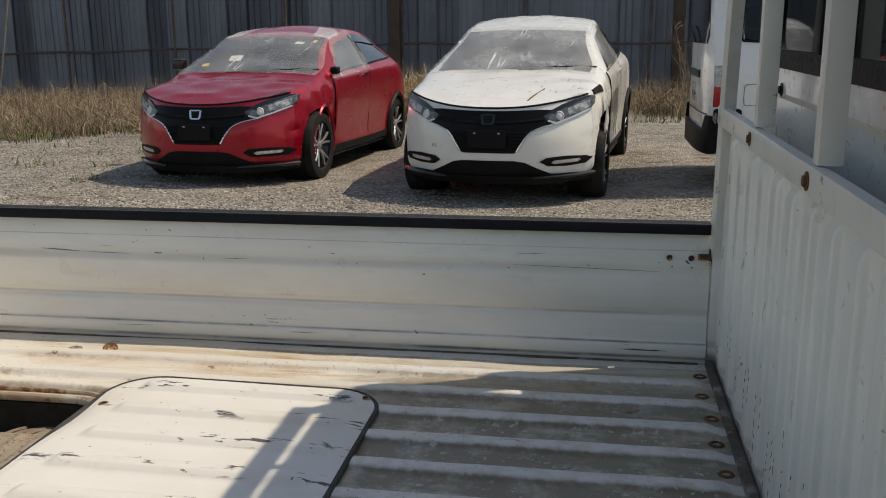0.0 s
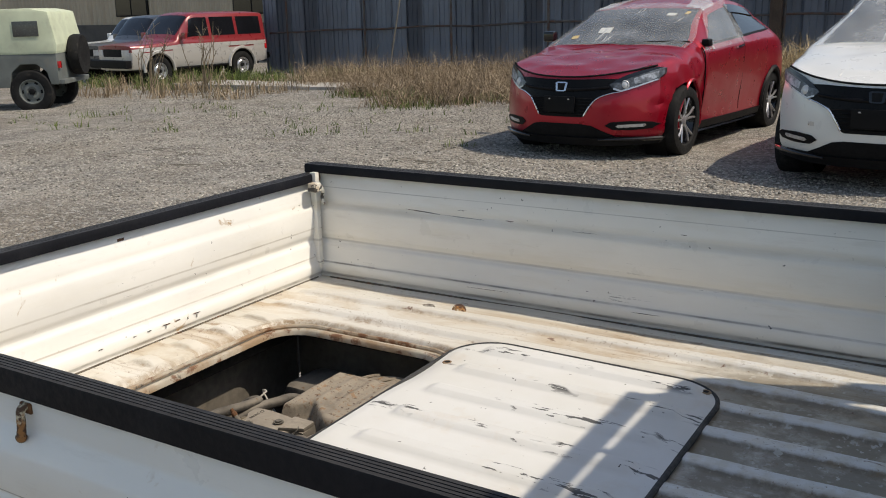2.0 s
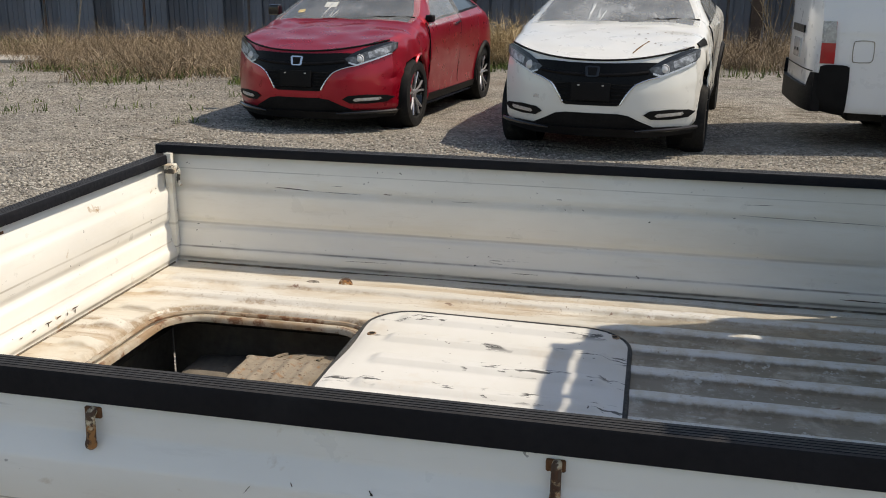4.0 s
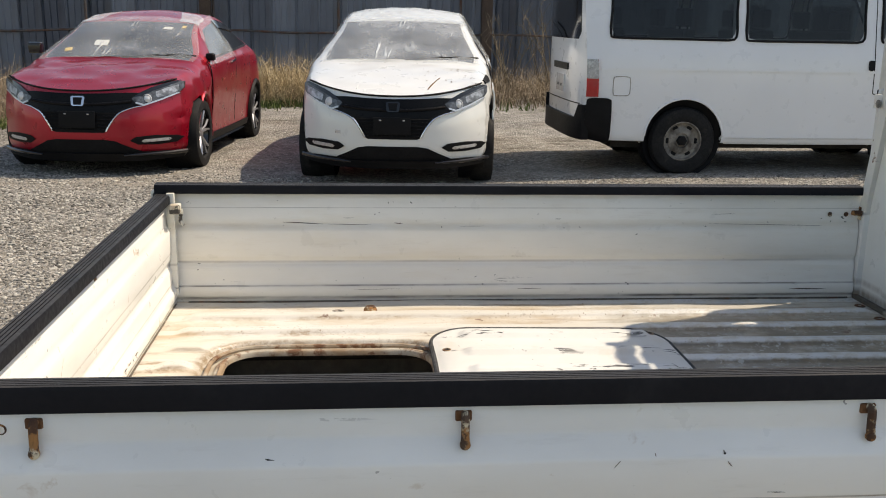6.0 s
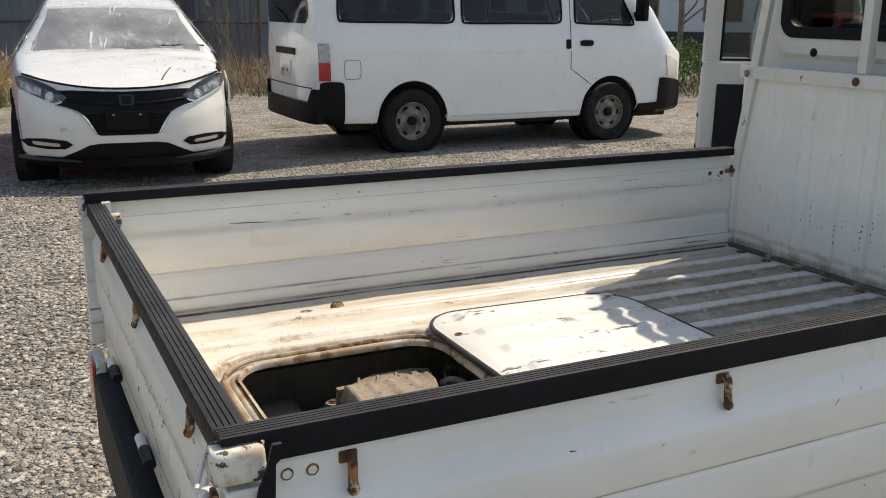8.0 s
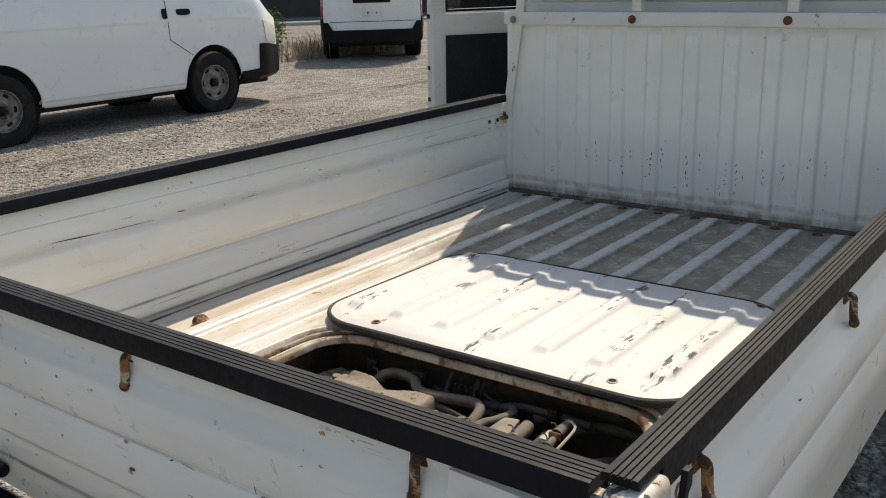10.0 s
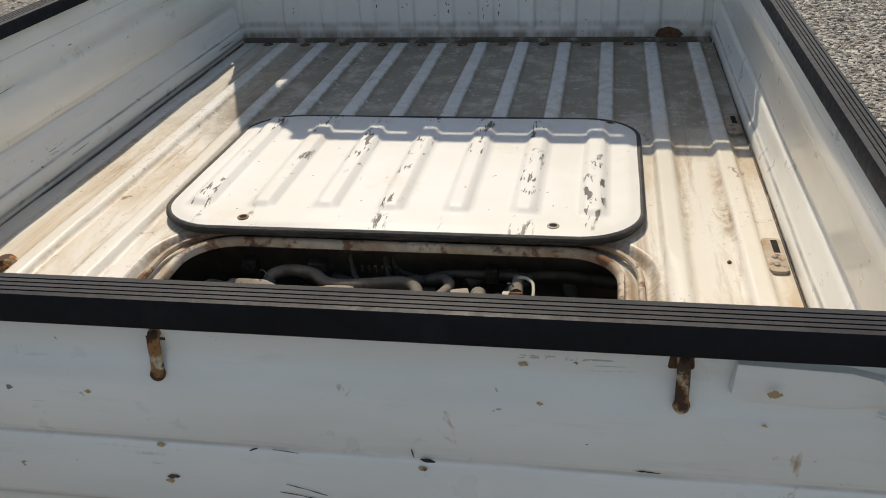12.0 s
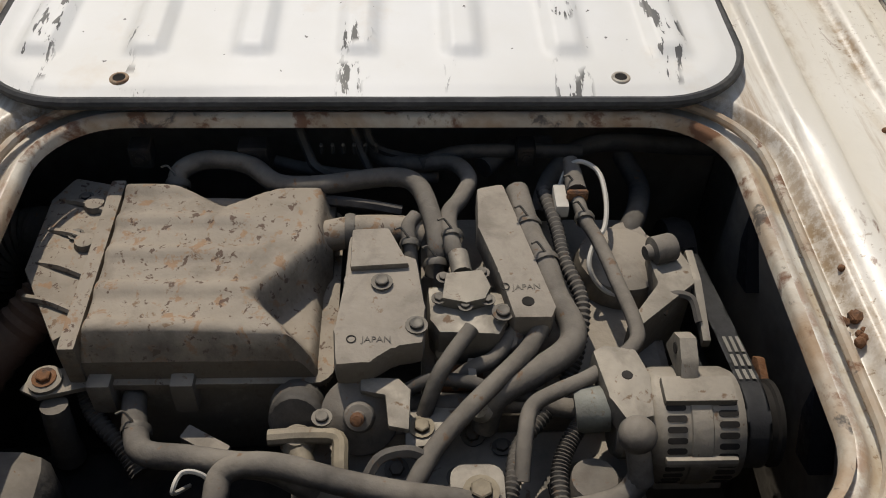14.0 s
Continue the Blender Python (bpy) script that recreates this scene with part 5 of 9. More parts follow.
# hoses and pipes
HOSES = [
    ([(0.614, 0.858, 0.585), (0.634, 0.854, 0.595), (0.648, 0.826, 0.598), (0.640, 0.783, 0.597), (0.611, 0.751, 0.597), (0.606, 0.709, 0.598), (0.614, 0.632, 0.602), (0.600, 0.603, 0.602), (0.553, 0.589, 0.60), (0.518, 0.584, 0.592), (0.500, 0.587, 0.57)], 0.0105, hose_dust, "breather_hose"),
    ([(0.726, 0.661, 0.56), (0.683, 0.643, 0.57), (0.661, 0.608, 0.58), (0.648, 0.565, 0.592), (0.613, 0.549, 0.60), (0.582, 0.559, 0.60), (0.557, 0.572, 0.60), (0.513, 0.570, 0.60), (0.498, 0.563, 0.59)], 0.009, hose_dust, "fuel_hose"),
    ([(0.556, 0.606, 0.60), (0.541, 0.613, 0.60), (0.518, 0.612, 0.595), (0.50, 0.610, 0.58)], 0.0075, hose_dust, "vacuum_hose"),
    ([(0.594, 0.500, 0.600), (0.529, 0.492, 0.600), (0.492, 0.482, 0.600), (0.452, 0.475, 0.596), (0.415, 0.463, 0.592), (0.393, 0.470, 0.587), (0.376, 0.499, 0.577), (0.359, 0.535, 0.565), (0.350, 0.545, 0.53)], 0.0125, hose_dust, "coolant_hose"),
    ([(0.630, 0.440, 0.602), (0.589, 0.439, 0.602), (0.549, 0.435, 0.602), (0.519, 0.425, 0.60), (0.471, 0.415, 0.597), (0.415, 0.406, 0.597), (0.388, 0.413, 0.597), (0.361, 0.452, 0.592), (0.347, 0.485, 0.588), (0.336, 0.506, 0.583), (0.314, 0.514, 0.578), (0.277, 0.519, 0.558)], 0.0072, hose_dust, "steel_pipe"),
    ([(0.712, 0.20, 0.56), (0.717, 0.296, 0.56), (0.709, 0.367, 0.572), (0.695, 0.412, 0.577), (0.671, 0.437, 0.577), (0.638, 0.460, 0.57), (0.598, 0.472, 0.56)], 0.011, dark_hose, "heater_hose"),
    ([(0.711, 0.362, 0.55), (0.656, 0.352, 0.55), (0.601, 0.366, 0.565), (0.572, 0.378, 0.57), (0.556, 0.385, 0.56)], 0.012, dark_hose, "heater_hose"),
    ([(0.420, 0.871, 0.48), (0.397, 0.871, 0.52), (0.340, 0.855, 0.54), (0.316, 0.841, 0.548), (0.308, 0.803, 0.552), (0.300, 0.768, 0.555), (0.294, 0.729, 0.555), (0.28, 0.69, 0.54)], 0.0115, hose_dust, "coolant_hose"),
    ([(0.235, 0.775, 0.54), (0.265, 0.772, 0.558), (0.284, 0.769, 0.563), (0.291, 0.751, 0.567), (0.287, 0.718, 0.57), (0.271, 0.670, 0.572), (0.260, 0.624, 0.572), (0.254, 0.588, 0.572), (0.25, 0.54, 0.565)], 0.011, hose_dust, "coolant_hose"),
    ([(0.416, 0.491, 0.592), (0.391, 0.508, 0.587), (0.364, 0.535, 0.582), (0.332, 0.566, 0.577), (0.302, 0.591, 0.572), (0.273, 0.608, 0.565), (0.25, 0.62, 0.55)], 0.0085, hose_dust, "hose"),
    ([(0.409, 0.556, 0.600), (0.385, 0.575, 0.592), (0.368, 0.588, 0.58), (0.35, 0.60, 0.55)], 0.0075, hose_dust, "elbow_hose"),
    ([(0.364, 0.625, 0.56), (0.372, 0.595, 0.572), (0.370, 0.560, 0.572), (0.363, 0.535, 0.567), (0.363, 0.488, 0.555)], 0.0065, dark_hose, "hose"),
    ([(0.269, 0.652, 0.565), (0.289, 0.638, 0.577), (0.296, 0.615, 0.577), (0.293, 0.596, 0.57)], 0.0055, dark_hose, "hose"),
    ([(0.279, 0.419, 0.558), (0.270, 0.430, 0.548), (0.262, 0.452, 0.545), (0.255, 0.50, 0.54)], 0.0105, hose_dust, "alternator_lead"),
    ([(0.598, 0.456, 0.588), (0.616, 0.447, 0.607), (0.621, 0.433, 0.617), (0.604, 0.415, 0.617), (0.566, 0.412, 0.612), (0.535, 0.417, 0.603), (0.517, 0.430, 0.595), (0.495, 0.435, 0.585), (0.483, 0.417, 0.565), (0.484, 0.384, 0.555), (0.484, 0.361, 0.55)], 0.0026, wire_white, "wire"),
    ([(0.30, 0.805, 0.52), (0.266, 0.805, 0.567), (0.281, 0.799, 0.573), (0.281, 0.782, 0.568), (0.271, 0.771, 0.55)], 0.0022, wire_white, "wire"),
    ([(0.70, 0.735, 0.60), (0.665, 0.722, 0.592), (0.650, 0.713, 0.585), (0.648, 0.69, 0.57)], 0.0055, dark_hose, "brake_line"),
    ([(0.70, 0.675, 0.60), (0.672, 0.665, 0.59), (0.655, 0.655, 0.575)], 0.0045, dark_hose, "brake_line"),
    ([(0.70, 0.66, 0.60), (0.680, 0.650, 0.59), (0.672, 0.62, 0.583), (0.668, 0.58, 0.58)], 0.0045, dark_hose, "brake_line"),
    ([(0.66, 0.53, 0.575), (0.69, 0.50, 0.575), (0.70, 0.45, 0.575)], 0.012, dark_hose, "heater_hose"),
    ([(0.60, 0.72, 0.585), (0.59, 0.66, 0.585), (0.585, 0.62, 0.58)], 0.006, dark_hose, "hose"),
    ([(0.44, 0.372, 0.58), (0.455, 0.365, 0.59), (0.452, 0.345, 0.59), (0.43, 0.34, 0.58)], 0.004, dark_hose, "wire"),
    ([(0.22, 0.70, 0.52), (0.24, 0.64, 0.55), (0.235, 0.56, 0.55), (0.225, 0.46, 0.54)], 0.013, hose_dust, "hose"),
]
HOSES += [
    ([(0.425, 0.511, 0.588), (0.412, 0.519, 0.582), (0.396, 0.535, 0.572), (0.388, 0.555, 0.568), (0.38, 0.575, 0.555)], 0.0078, hose_dust, "injector_lead"),
    ([(0.345, 0.455, 0.56), (0.36, 0.50, 0.552), (0.362, 0.55, 0.55), (0.365, 0.62, 0.545)], 0.0095, hose_dust, "coolant_pipe"),
    ([(0.655, 0.60, 0.585), (0.668, 0.56, 0.59), (0.672, 0.50, 0.59), (0.672, 0.42, 0.588)], 0.008, dark_hose, "vacuum_line"),
    ([(0.672, 0.76, 0.575), (0.655, 0.70, 0.572), (0.650, 0.64, 0.570), (0.655, 0.58, 0.565)], 0.0075, dark_hose, "fuel_line"),
    ([(0.70, 0.83, 0.56), (0.66, 0.775, 0.56), (0.62, 0.72, 0.555)], 0.006, dark_hose, "fuel_line"),
    ([(0.255, 0.60, 0.555), (0.258, 0.56, 0.557), (0.25, 0.50, 0.55)], 0.007, hose_dust, "coolant_pipe"),
]
for pts, r, m, n in HOSES:
    part(n, tube(pts, r, 12 if r > 0.006 else 6, 7), m, truck)
for pts, r in (([(0.607, 0.470, 0.588), (0.546, 0.463, 0.593), (0.498, 0.460, 0.593), (0.451, 0.449, 0.588), (0.409, 0.456, 0.573), (0.375, 0.471, 0.558), (0.346, 0.494, 0.55), (0.317, 0.517, 0.55), (0.272, 0.528, 0.558), (0.24, 0.535, 0.55)], 0.0078),
               ([(0.36, 0.44, 0.56), (0.335, 0.461, 0.558), (0.313, 0.476, 0.553), (0.288, 0.485, 0.548), (0.25, 0.486, 0.545)], 0.0085),
               ([(0.405, 0.92, 0.525), (0.38, 0.907, 0.512), (0.354, 0.88, 0.50), (0.33, 0.86, 0.49)], 0.009)):
    part("conduit", tube(pts, r, 10, 16, ribs=0.0016), dark_hose, truck, "corrugated wiring conduit")
clamps = [((0.503, 0.586, 0.583), (1, 0, 0.3), 0.0125), ((0.620, 0.857, 0.587), (1, 0, 0.5), 0.0125), ((0.519, 0.612, 0.596), (1, 0, 0.2), 0.0095), ((0.589, 0.439, 0.602), (1, 0, 0), 0.0095), ((0.549, 0.435, 0.602), (1, 0, 0), 0.0095),
          ((0.525, 0.570, 0.601), (1, 0, 0), 0.0108), ((0.540, 0.494, 0.600), (1, 0.1, 0), 0.0142), ((0.49, 0.482, 0.60), (1, 0.2, 0), 0.0142), ((0.345, 0.856, 0.538), (1, 0, 0), 0.0132)]
for p, d, r in clamps:
    bm = lathe([(r, -0.004), (r + 0.0012, 0), (r, 0.004)], 16, Matrix.Translation(p) @ along(d))
    q = Vector(p) + Vector((0, 0, r))
    tube([q, q + Vector((0.006, 0.008, 0.008)), q + Vector((0.002, 0.014, 0.010))], 0.0013, 5, 3, bm)
    part("hose_clamp", bm, bolt_dust, truck, "wire hose clamp")
for p, r, m in (((0.412, 0.518, 0.578), 0.012, hose_dust), ((0.412, 0.580, 0.558), 0.008, brassy), ((0.352, 0.548, 0.556), 0.012, cast)):
    part("sensor", lathe([(0, -0.01), (r, -0.01), (r * 1.05, 0.004), (r * 0.7, 0.009), (0, 0.010)], 12, Matrix.Translation(p) @ along((-0.5, 0.4, 0.8))), m, truck)
part("fuel_rail", box((0.375, 0.545, 0.548), (0.398, 0.585, 0.562), 0.004, 2), rusty, truck, "rust-brown fuel rail end")
part("rail_clip", box((0.372, 0.552, 0.556), (0.396, 0.560, 0.574), 0.003, 2), cast, truck)
part("loom_plug", wrinkled(box((-0.026, -0.008, -0.006), (0.022, 0.008, 0.007), 0.003, 2, None, Matrix.Translation((0.345, 0.80, 0.515)) @ pose(0, 0, 0, 0, 0, 60)), 0.001, 30), cover_dust, truck, "dusty wiring plug")
conn = part("connector", box((0.565, 0.448, 0.588), (0.60, 0.462, 0.604), 0.003, 2), wire_white, truck, "pale plastic wiring connector")
part("coil", tube([(0.632, 0.44, 0.607), (0.585, 0.439, 0.606)], [0.009, 0.011], 12, smooth=False), hose_dust, truck)
part("coil_clip", box((0.575, 0.428, 0.600), (0.582, 0.45, 0.614), 0.002, 1), rusty, truck)

# alternator with slotted housing, pulley and belt
AC = Vector((0.335, 0.389, 0.554))
am = Matrix.Translation(AC) @ along((0, -1, 0))
alt = part("alternator", lathe([(0, -0.046), (0.026, -0.046), (0.030, -0.040), (0.030, -0.022), (0.044, -0.020), (0.049, -0.014), (0.0505, -0.008), (0.0505, 0.012), (0.052, 0.013), (0.052, 0.030), (0.0505, 0.031), (0.0505, 0.052), (0.047, 0.060), (0.034, 0.064), (0, 0.064)], 48, am), cast, truck, "dusty alternator with cooling slots", sharp=30)


def on_barrel(deg, end, r):
    """A place on the alternator's round side: its point, outward way and pose."""
    a = radians(deg)
    out = Vector((-math.cos(a), 0, math.sin(a)))
    p = AC + Vector((0, -end, 0)) + out * r
    t = Vector((0, -1, 0))
    return Matrix.Translation(p) @ Matrix((t, out.cross(t), out)).transposed().to_4x4()


for end, first_ in ((0.0, -44), (0.044, -50)):
    for k in range(15):
        deg = first_ + 10.5 * k
        part("slot", prism(rounded(-0.0085, 0.0085, -0.0027, 0.0027, 0.0024, 3), "z", -0.002, 0.0006, 0, None, on_barrel(deg, end, 0.0505)), dark_steel, alt)
for deg, w in ((88, 0.013), (-52, 0.012), (20, 0.004)):
    part("casting_boss", box((-0.032, -w, -0.004), (0.030, w, 0.006), 0.004, 2, None, on_barrel(deg, 0.022, 0.0505)), cast, alt)
plate_ = slab([(0.380, 0.452), (0.386, 0.440), (0.382, 0.412), (0.352, 0.404), (0.310, 0.408), (0.304, 0.432), (0.33, 0.444)], 0.575, 0.604, 0.010)
part("end_plate", plate_, cast, alt)
part("end_hole", lathe([(0, 0.0006), (0.0045, 0.0006), (0.005, 0)], 12, Matrix.Translation((0.352, 0.425, 0.604))), dark_steel, alt)
part("terminal", tube([(0.338, 0.468, 0.572), (0.338, 0.462, 0.573), (0.338, 0.440, 0.575)], [0.018, 0.0205, 0.0205], 18, smooth=False), alt_grey, alt, "grey-green round terminal block")
tmp = bmesh.new()
bmesh.ops.create_uvsphere(tmp, u_segments=20, v_segments=12, radius=0.0165, matrix=Matrix.Translation((0.298, 0.424, 0.594)))
part("dust_cap", tmp, hose_dust, alt, "round rubber terminal cap")
part("cap_neck", tube([(0.296, 0.424, 0.588), (0.283, 0.420, 0.568), (0.277, 0.419, 0.556)], [0.0105, 0.0105, 0.0115], 14, 3), hose_dust, alt)
part("ear", prism([(0.395, 0.592), (0.385, 0.622), (0.37, 0.632), (0.352, 0.622), (0.335, 0.602)], "y", 0.366, 0.382, 0.004), cast, alt)
part("ear_hole", lathe([(0, 0.001), (0.005, 0.001), (0.0055, 0)], 12, Matrix.Translation((0.37, 0.382, 0.618)) @ along((0, 1, 0))), dark_steel, alt)
pm = am @ Matrix.Translation((0, 0, 0.079))
part("pulley", lathe([(0, -0.014), (0.034, -0.014), (0.036, -0.011), (0.036, 0.012), (0.039, 0.014), (0.039, 0.018), (0.030, 0.020), (0.014, 0.014), (0.012, 0.024), (0, 0.024)], 36, pm), dark_steel, alt)
line = [(0.575, 0.315, 0.538), (0.52, 0.315, 0.551), (0.45, 0.315, 0.568), (0.40, 0.315, 0.580), (0.365, 0.315, 0.588), (0.342, 0.315, 0.5925), (0.318, 0.315, 0.589), (0.303, 0.315, 0.577), (0.2965, 0.315, 0.556), (0.301, 0.315, 0.535), (0.318, 0.315, 0.520), (0.34, 0.315, 0.516), (0.5, 0.315, 0.475)]
sm = spline(line, 6)
belt = grid([[p + Vector((0, w, 0)) for p in sm] for w in (-0.0105, -0.0075, -0.0045, -0.0015, 0.0015, 0.0045, 0.0075, 0.0105)])
for v in belt.verts:
    v.co.z -= 0.0009 if round((v.co.y - 0.3045) / 0.003) % 2 else 0
bmesh.ops.solidify(belt, geom=belt.faces[:], thickness=0.004)
bl = part("drive_belt", belt, belt_mat, truck, "black ribbed drive belt with a pale printed stripe", sharp=60)


def belt_z(x):
    i = max(range(len(sm) // 2), key=lambda k: -abs(sm[k].x - x))
    return sm[i].z


for row_, (x0, x1) in enumerate(((0.414, 0.392), (0.388, 0.372), (0.368, 0.355))):
    for c_ in (-0.006, 0.0, 0.006):
        pts = [(x0 + (x1 - x0) * k / 3, 0.315 + c_ + 0.0009 * (row_ - 1)) for k in range(4)]
        bm = grid([[(x, y - 0.0016, belt_z(x) + 0.0021), (x, y + 0.0016, belt_z(x) + 0.0021)] for x, y in pts])
        bmesh.ops.solidify(bm, geom=bm.faces[:], thickness=0.0006)
        part("belt_stripe", bm, wire_white, bl, smooth=False)
part("crank_pulley", lathe([(0, -0.014), (0.05, -0.014), (0.053, 0.0), (0.05, 0.014), (0.02, 0.012), (0, 0.016)], 36, Matrix.Translation((0.59, 0.315, 0.492)) @ along((0, -1, 0))), dark_steel, truck)
part("idler_arm", prism([(0.345, 0.47), (0.43, 0.50), (0.44, 0.515), (0.43, 0.525), (0.335, 0.50)], "y", 0.262, 0.270, 0.002), rusty, truck, "rusty tensioner arm")
part("idler_bolt", bolt((0.352, 0.272, 0.50), (0, 1, 0), 0.009), bolt_dust, truck)

# bracket plate, mount and block behind
br = slab([(0.508, 0.378), (0.517, 0.345), (0.488, 0.336), (0.468, 0.338), (0.413, 0.402), (0.418, 0.412), (0.468, 0.374)], 0.50, 0.594, 0.004)
part("bracket", br, cast, truck, "dusty triangular bracket")
part("bracket_web", prism([(0.512, 0.594), (0.472, 0.594), (0.412, 0.575), (0.412, 0.565), (0.47, 0.578), (0.512, 0.578)], "y", 0.331, 0.339, 0.002), cast, truck)
part("mount_bush", lathe([(0, -0.013), (0.013, -0.013), (0.0145, -0.010), (0.0145, 0.010), (0.008, 0.012), (0.007, 0.018), (0, 0.018)], 18, Matrix.Translation((0.505, 0.365, 0.602)) @ along((-0.3, 1, 0))), hose_dust, truck)
block = part("cylinder_block", wrinkled(box((0.36, 0.36, 0.40), (0.62, 0.60, 0.545), 0.03, 3), 0.004, 18), cover_dust, truck, "dusty engine block")
part("housing", lathe([(0, 0), (0.045, 0), (0.05, 0.02), (0.045, 0.04), (0.03, 0.05), (0, 0.052)], 24, Matrix.Translation((0.525, 0.395, 0.53))), cover_dust, block)
part("housing_cap", lathe([(0, 0), (0.024, 0), (0.024, 0.03), (0.018, 0.04), (0, 0.04)], 18, Matrix.Translation((0.552, 0.386, 0.537))), cover_dust, block)
part("lower_block", wrinkled(box((0.215, 0.40, 0.38), (0.37, 0.72, 0.51), 0.03, 3), 0.006, 14), cover_dust, block)
part("gearbox", wrinkled(box((0.13, 0.62, 0.30), (0.40, 1.08, 0.45), 0.05, 3), 0.008, 10), dark_steel, block)
for k in range(16):
    x, y = random.uniform(0.23, 0.40), random.uniform(0.46, 0.72)
    part("bolt", bolt((x, y, random.uniform(0.505, 0.515)), (random.uniform(-0.3, 0.3), random.uniform(-0.3, 0.3), 1), random.uniform(0.006, 0.009)), bolt_dust, block)
cone = part("bell", lathe([(0, 0.09), (0.02, 0.088), (0.034, 0.06), (0.04, 0)], 20, Matrix.Translation((0.285, 0.455, 0.46))), hose_dust, truck)
big = part("mount_bolt", bolt((0.258, 0.555, 0.575), (0, 0, 1), 0.0095), brassy, truck, "large hexagon bolt")
part("mount_plate", slab(rounded(0.235, 0.285, 0.535, 0.58, 0.012, 4), 0.55, 0.574, 0.003), cast, truck)
# vacuum canister with its bracket
vm = Matrix.Translation((0.352, 0.657, 0.548)) @ along((-0.62, 0, 0.78))
vac = part("vacuum_canister", lathe([(0, -0.012), (0.030, -0.008), (0.0345, 0.0), (0.0355, 0.003), (0.0345, 0.006), (0.031, 0.008), (0.020, 0.013), (0.0145, 0.016), (0.013, 0.026), (0.0115, 0.028), (0.0062, 0.029), (0.0055, 0.044), (0, 0.044)], 34, vm), hose_dust, truck, "round dark vacuum canister", sharp=28)
part("stem", lathe([(0.0052, 0.042), (0.0062, 0.045), (0.0062, 0.051), (0.0042, 0.053), (0.0042, 0.060), (0, 0.061)], 12, vm), rusty, vac)
part("bracket", slab([(0.372, 0.656), (0.357, 0.656), (0.352, 0.634), (0.320, 0.631), (0.316, 0.613), (0.358, 0.611), (0.370, 0.622)], 0.572, 0.579, 0.003), cast, vac)
part("base_bracket", slab([(0.352, 0.616), (0.367, 0.574), (0.353, 0.565), (0.318, 0.586), (0.314, 0.617)], 0.545, 0.553, 0.003), cast, vac)
part("bolt", bolt((0.335, 0.602, 0.553), (0, 0, 1), 0.0072), brassy, vac)
part("bolt", bolt((0.338, 0.689, 0.565), (0, 0, 1), 0.0058, cross=True), bolt_dust, vac)
# brass tee and rubber boot
part("boot", tube([(0.40, 0.72, 0.50), (0.375, 0.716, 0.53), (0.352, 0.714, 0.546), (0.345, 0.714, 0.55)], [0.026, 0.026, 0.025, 0.022], 18, 8, ribs=0.002), dark_hose, truck, "ribbed dark rubber boot")
bm = lathe([(0, 0), (0.015, 0), (0.016, 0.012), (0.011, 0.02), (0, 0.021)], 18, Matrix.Translation((0.326, 0.711, 0.538)))
tube([(0.33, 0.712, 0.545), (0.305, 0.705, 0.545), (0.285, 0.70, 0.54)], [0.013, 0.011, 0.009], 12, 3, bm)
tube([(0.325, 0.735, 0.555), (0.325, 0.70, 0.558), (0.322, 0.675, 0.557), (0.30, 0.672, 0.555), (0.28, 0.672, 0.55)], 0.0075, 10, 4, bm)
part("brass_tee", bm, brassy, truck, "dull brass pipe fitting")
# left side: mounting bolt, ducts and tank
bm = slab([(0.415, 0.905), (0.405, 0.96), (0.385, 0.968), (0.376, 0.95), (0.388, 0.905)], 0.541, 0.547, 0.002)
lathe([(0, 0), (0.0155, 0), (0.0155, 0.004), (0.010, 0.006), (0, 0.006)], 20, Matrix.Translation((0.394, 0.946, 0.547)), bm)
part("mount", bm, cover_dust, truck)
part("bolt", bolt((0.394, 0.946, 0.552), (0, 0, 1), 0.007), rusty, truck)
part("duct", tube([(0.60, 1.09, 0.45), (0.615, 1.06, 0.50), (0.62, 1.02, 0.51), (0.60, 0.98, 0.52)], 0.035, 16, 12, ribs=0.004), dark_hose, truck, "corrugated dark intake duct")
part("duct", tube([(0.36, 1.09, 0.42), (0.44, 1.04, 0.49), (0.49, 0.99, 0.53), (0.52, 0.965, 0.55)], 0.026, 16, 10, ribs=0.0025), dusty("red_brown_duct", (0.16, 0.09, 0.06), 0.7, 0, 0.4, side_shade=0.9), truck, "red-brown intake duct")
part("side_tank", wrinkled(box((0.20, 0.93, 0.40), (0.345, 1.08, 0.53), 0.05, 4), 0.003, 12), hose_dust, truck, "rounded dusty tank")
part("pipe_stub", tube([(0.368, 0.94, 0.46), (0.37, 0.937, 0.51), (0.374, 0.936, 0.538)], [0.015, 0.013, 0.0125], 14, 4), hose_dust, truck)
# splash panel on the near side with its clips
sp = part("splash_panel", prism([(0.62, 0.255), (0.60, 0.258), (0.42, 0.237), (0.24, 0.240), (0.20, 0.25), (0.20, 0.244), (0.42, 0.230), (0.62, 0.248)], "z", 0.36, 0.612, 0), bay_steel, truck, "dark dusty splash panel")
for x in (0.53, 0.315):
    part("clip", prism([(x - 0.02, 0.53), (x + 0.03, 0.60), (x + 0.03, 0.56), (x + 0.01, 0.52)], "y", 0.24, 0.262, 0.002), dark_vinyl, sp)
# brackets under the front edge
for y, w in ((0.78, 0.016), (0.90, 0.012), (0.485, 0.01)):
    bm = box((0.648, y - w, 0.585), (0.672, y + w, 0.612), 0.002, 1)
    bolt((0.648, y, 0.60), (-1, 0, 0), 0.005, bm)
    part("edge_bracket", bm, dark_steel, truck)
for k in range(6):
    part("terminal_pin", box((0.668, 0.71 - k * 0.012, 0.588), (0.674, 0.706 - k * 0.012, 0.60), 0.001, 1), bolt_dust, truck)

# ---- cars: a surface lofted through cross-sections ----


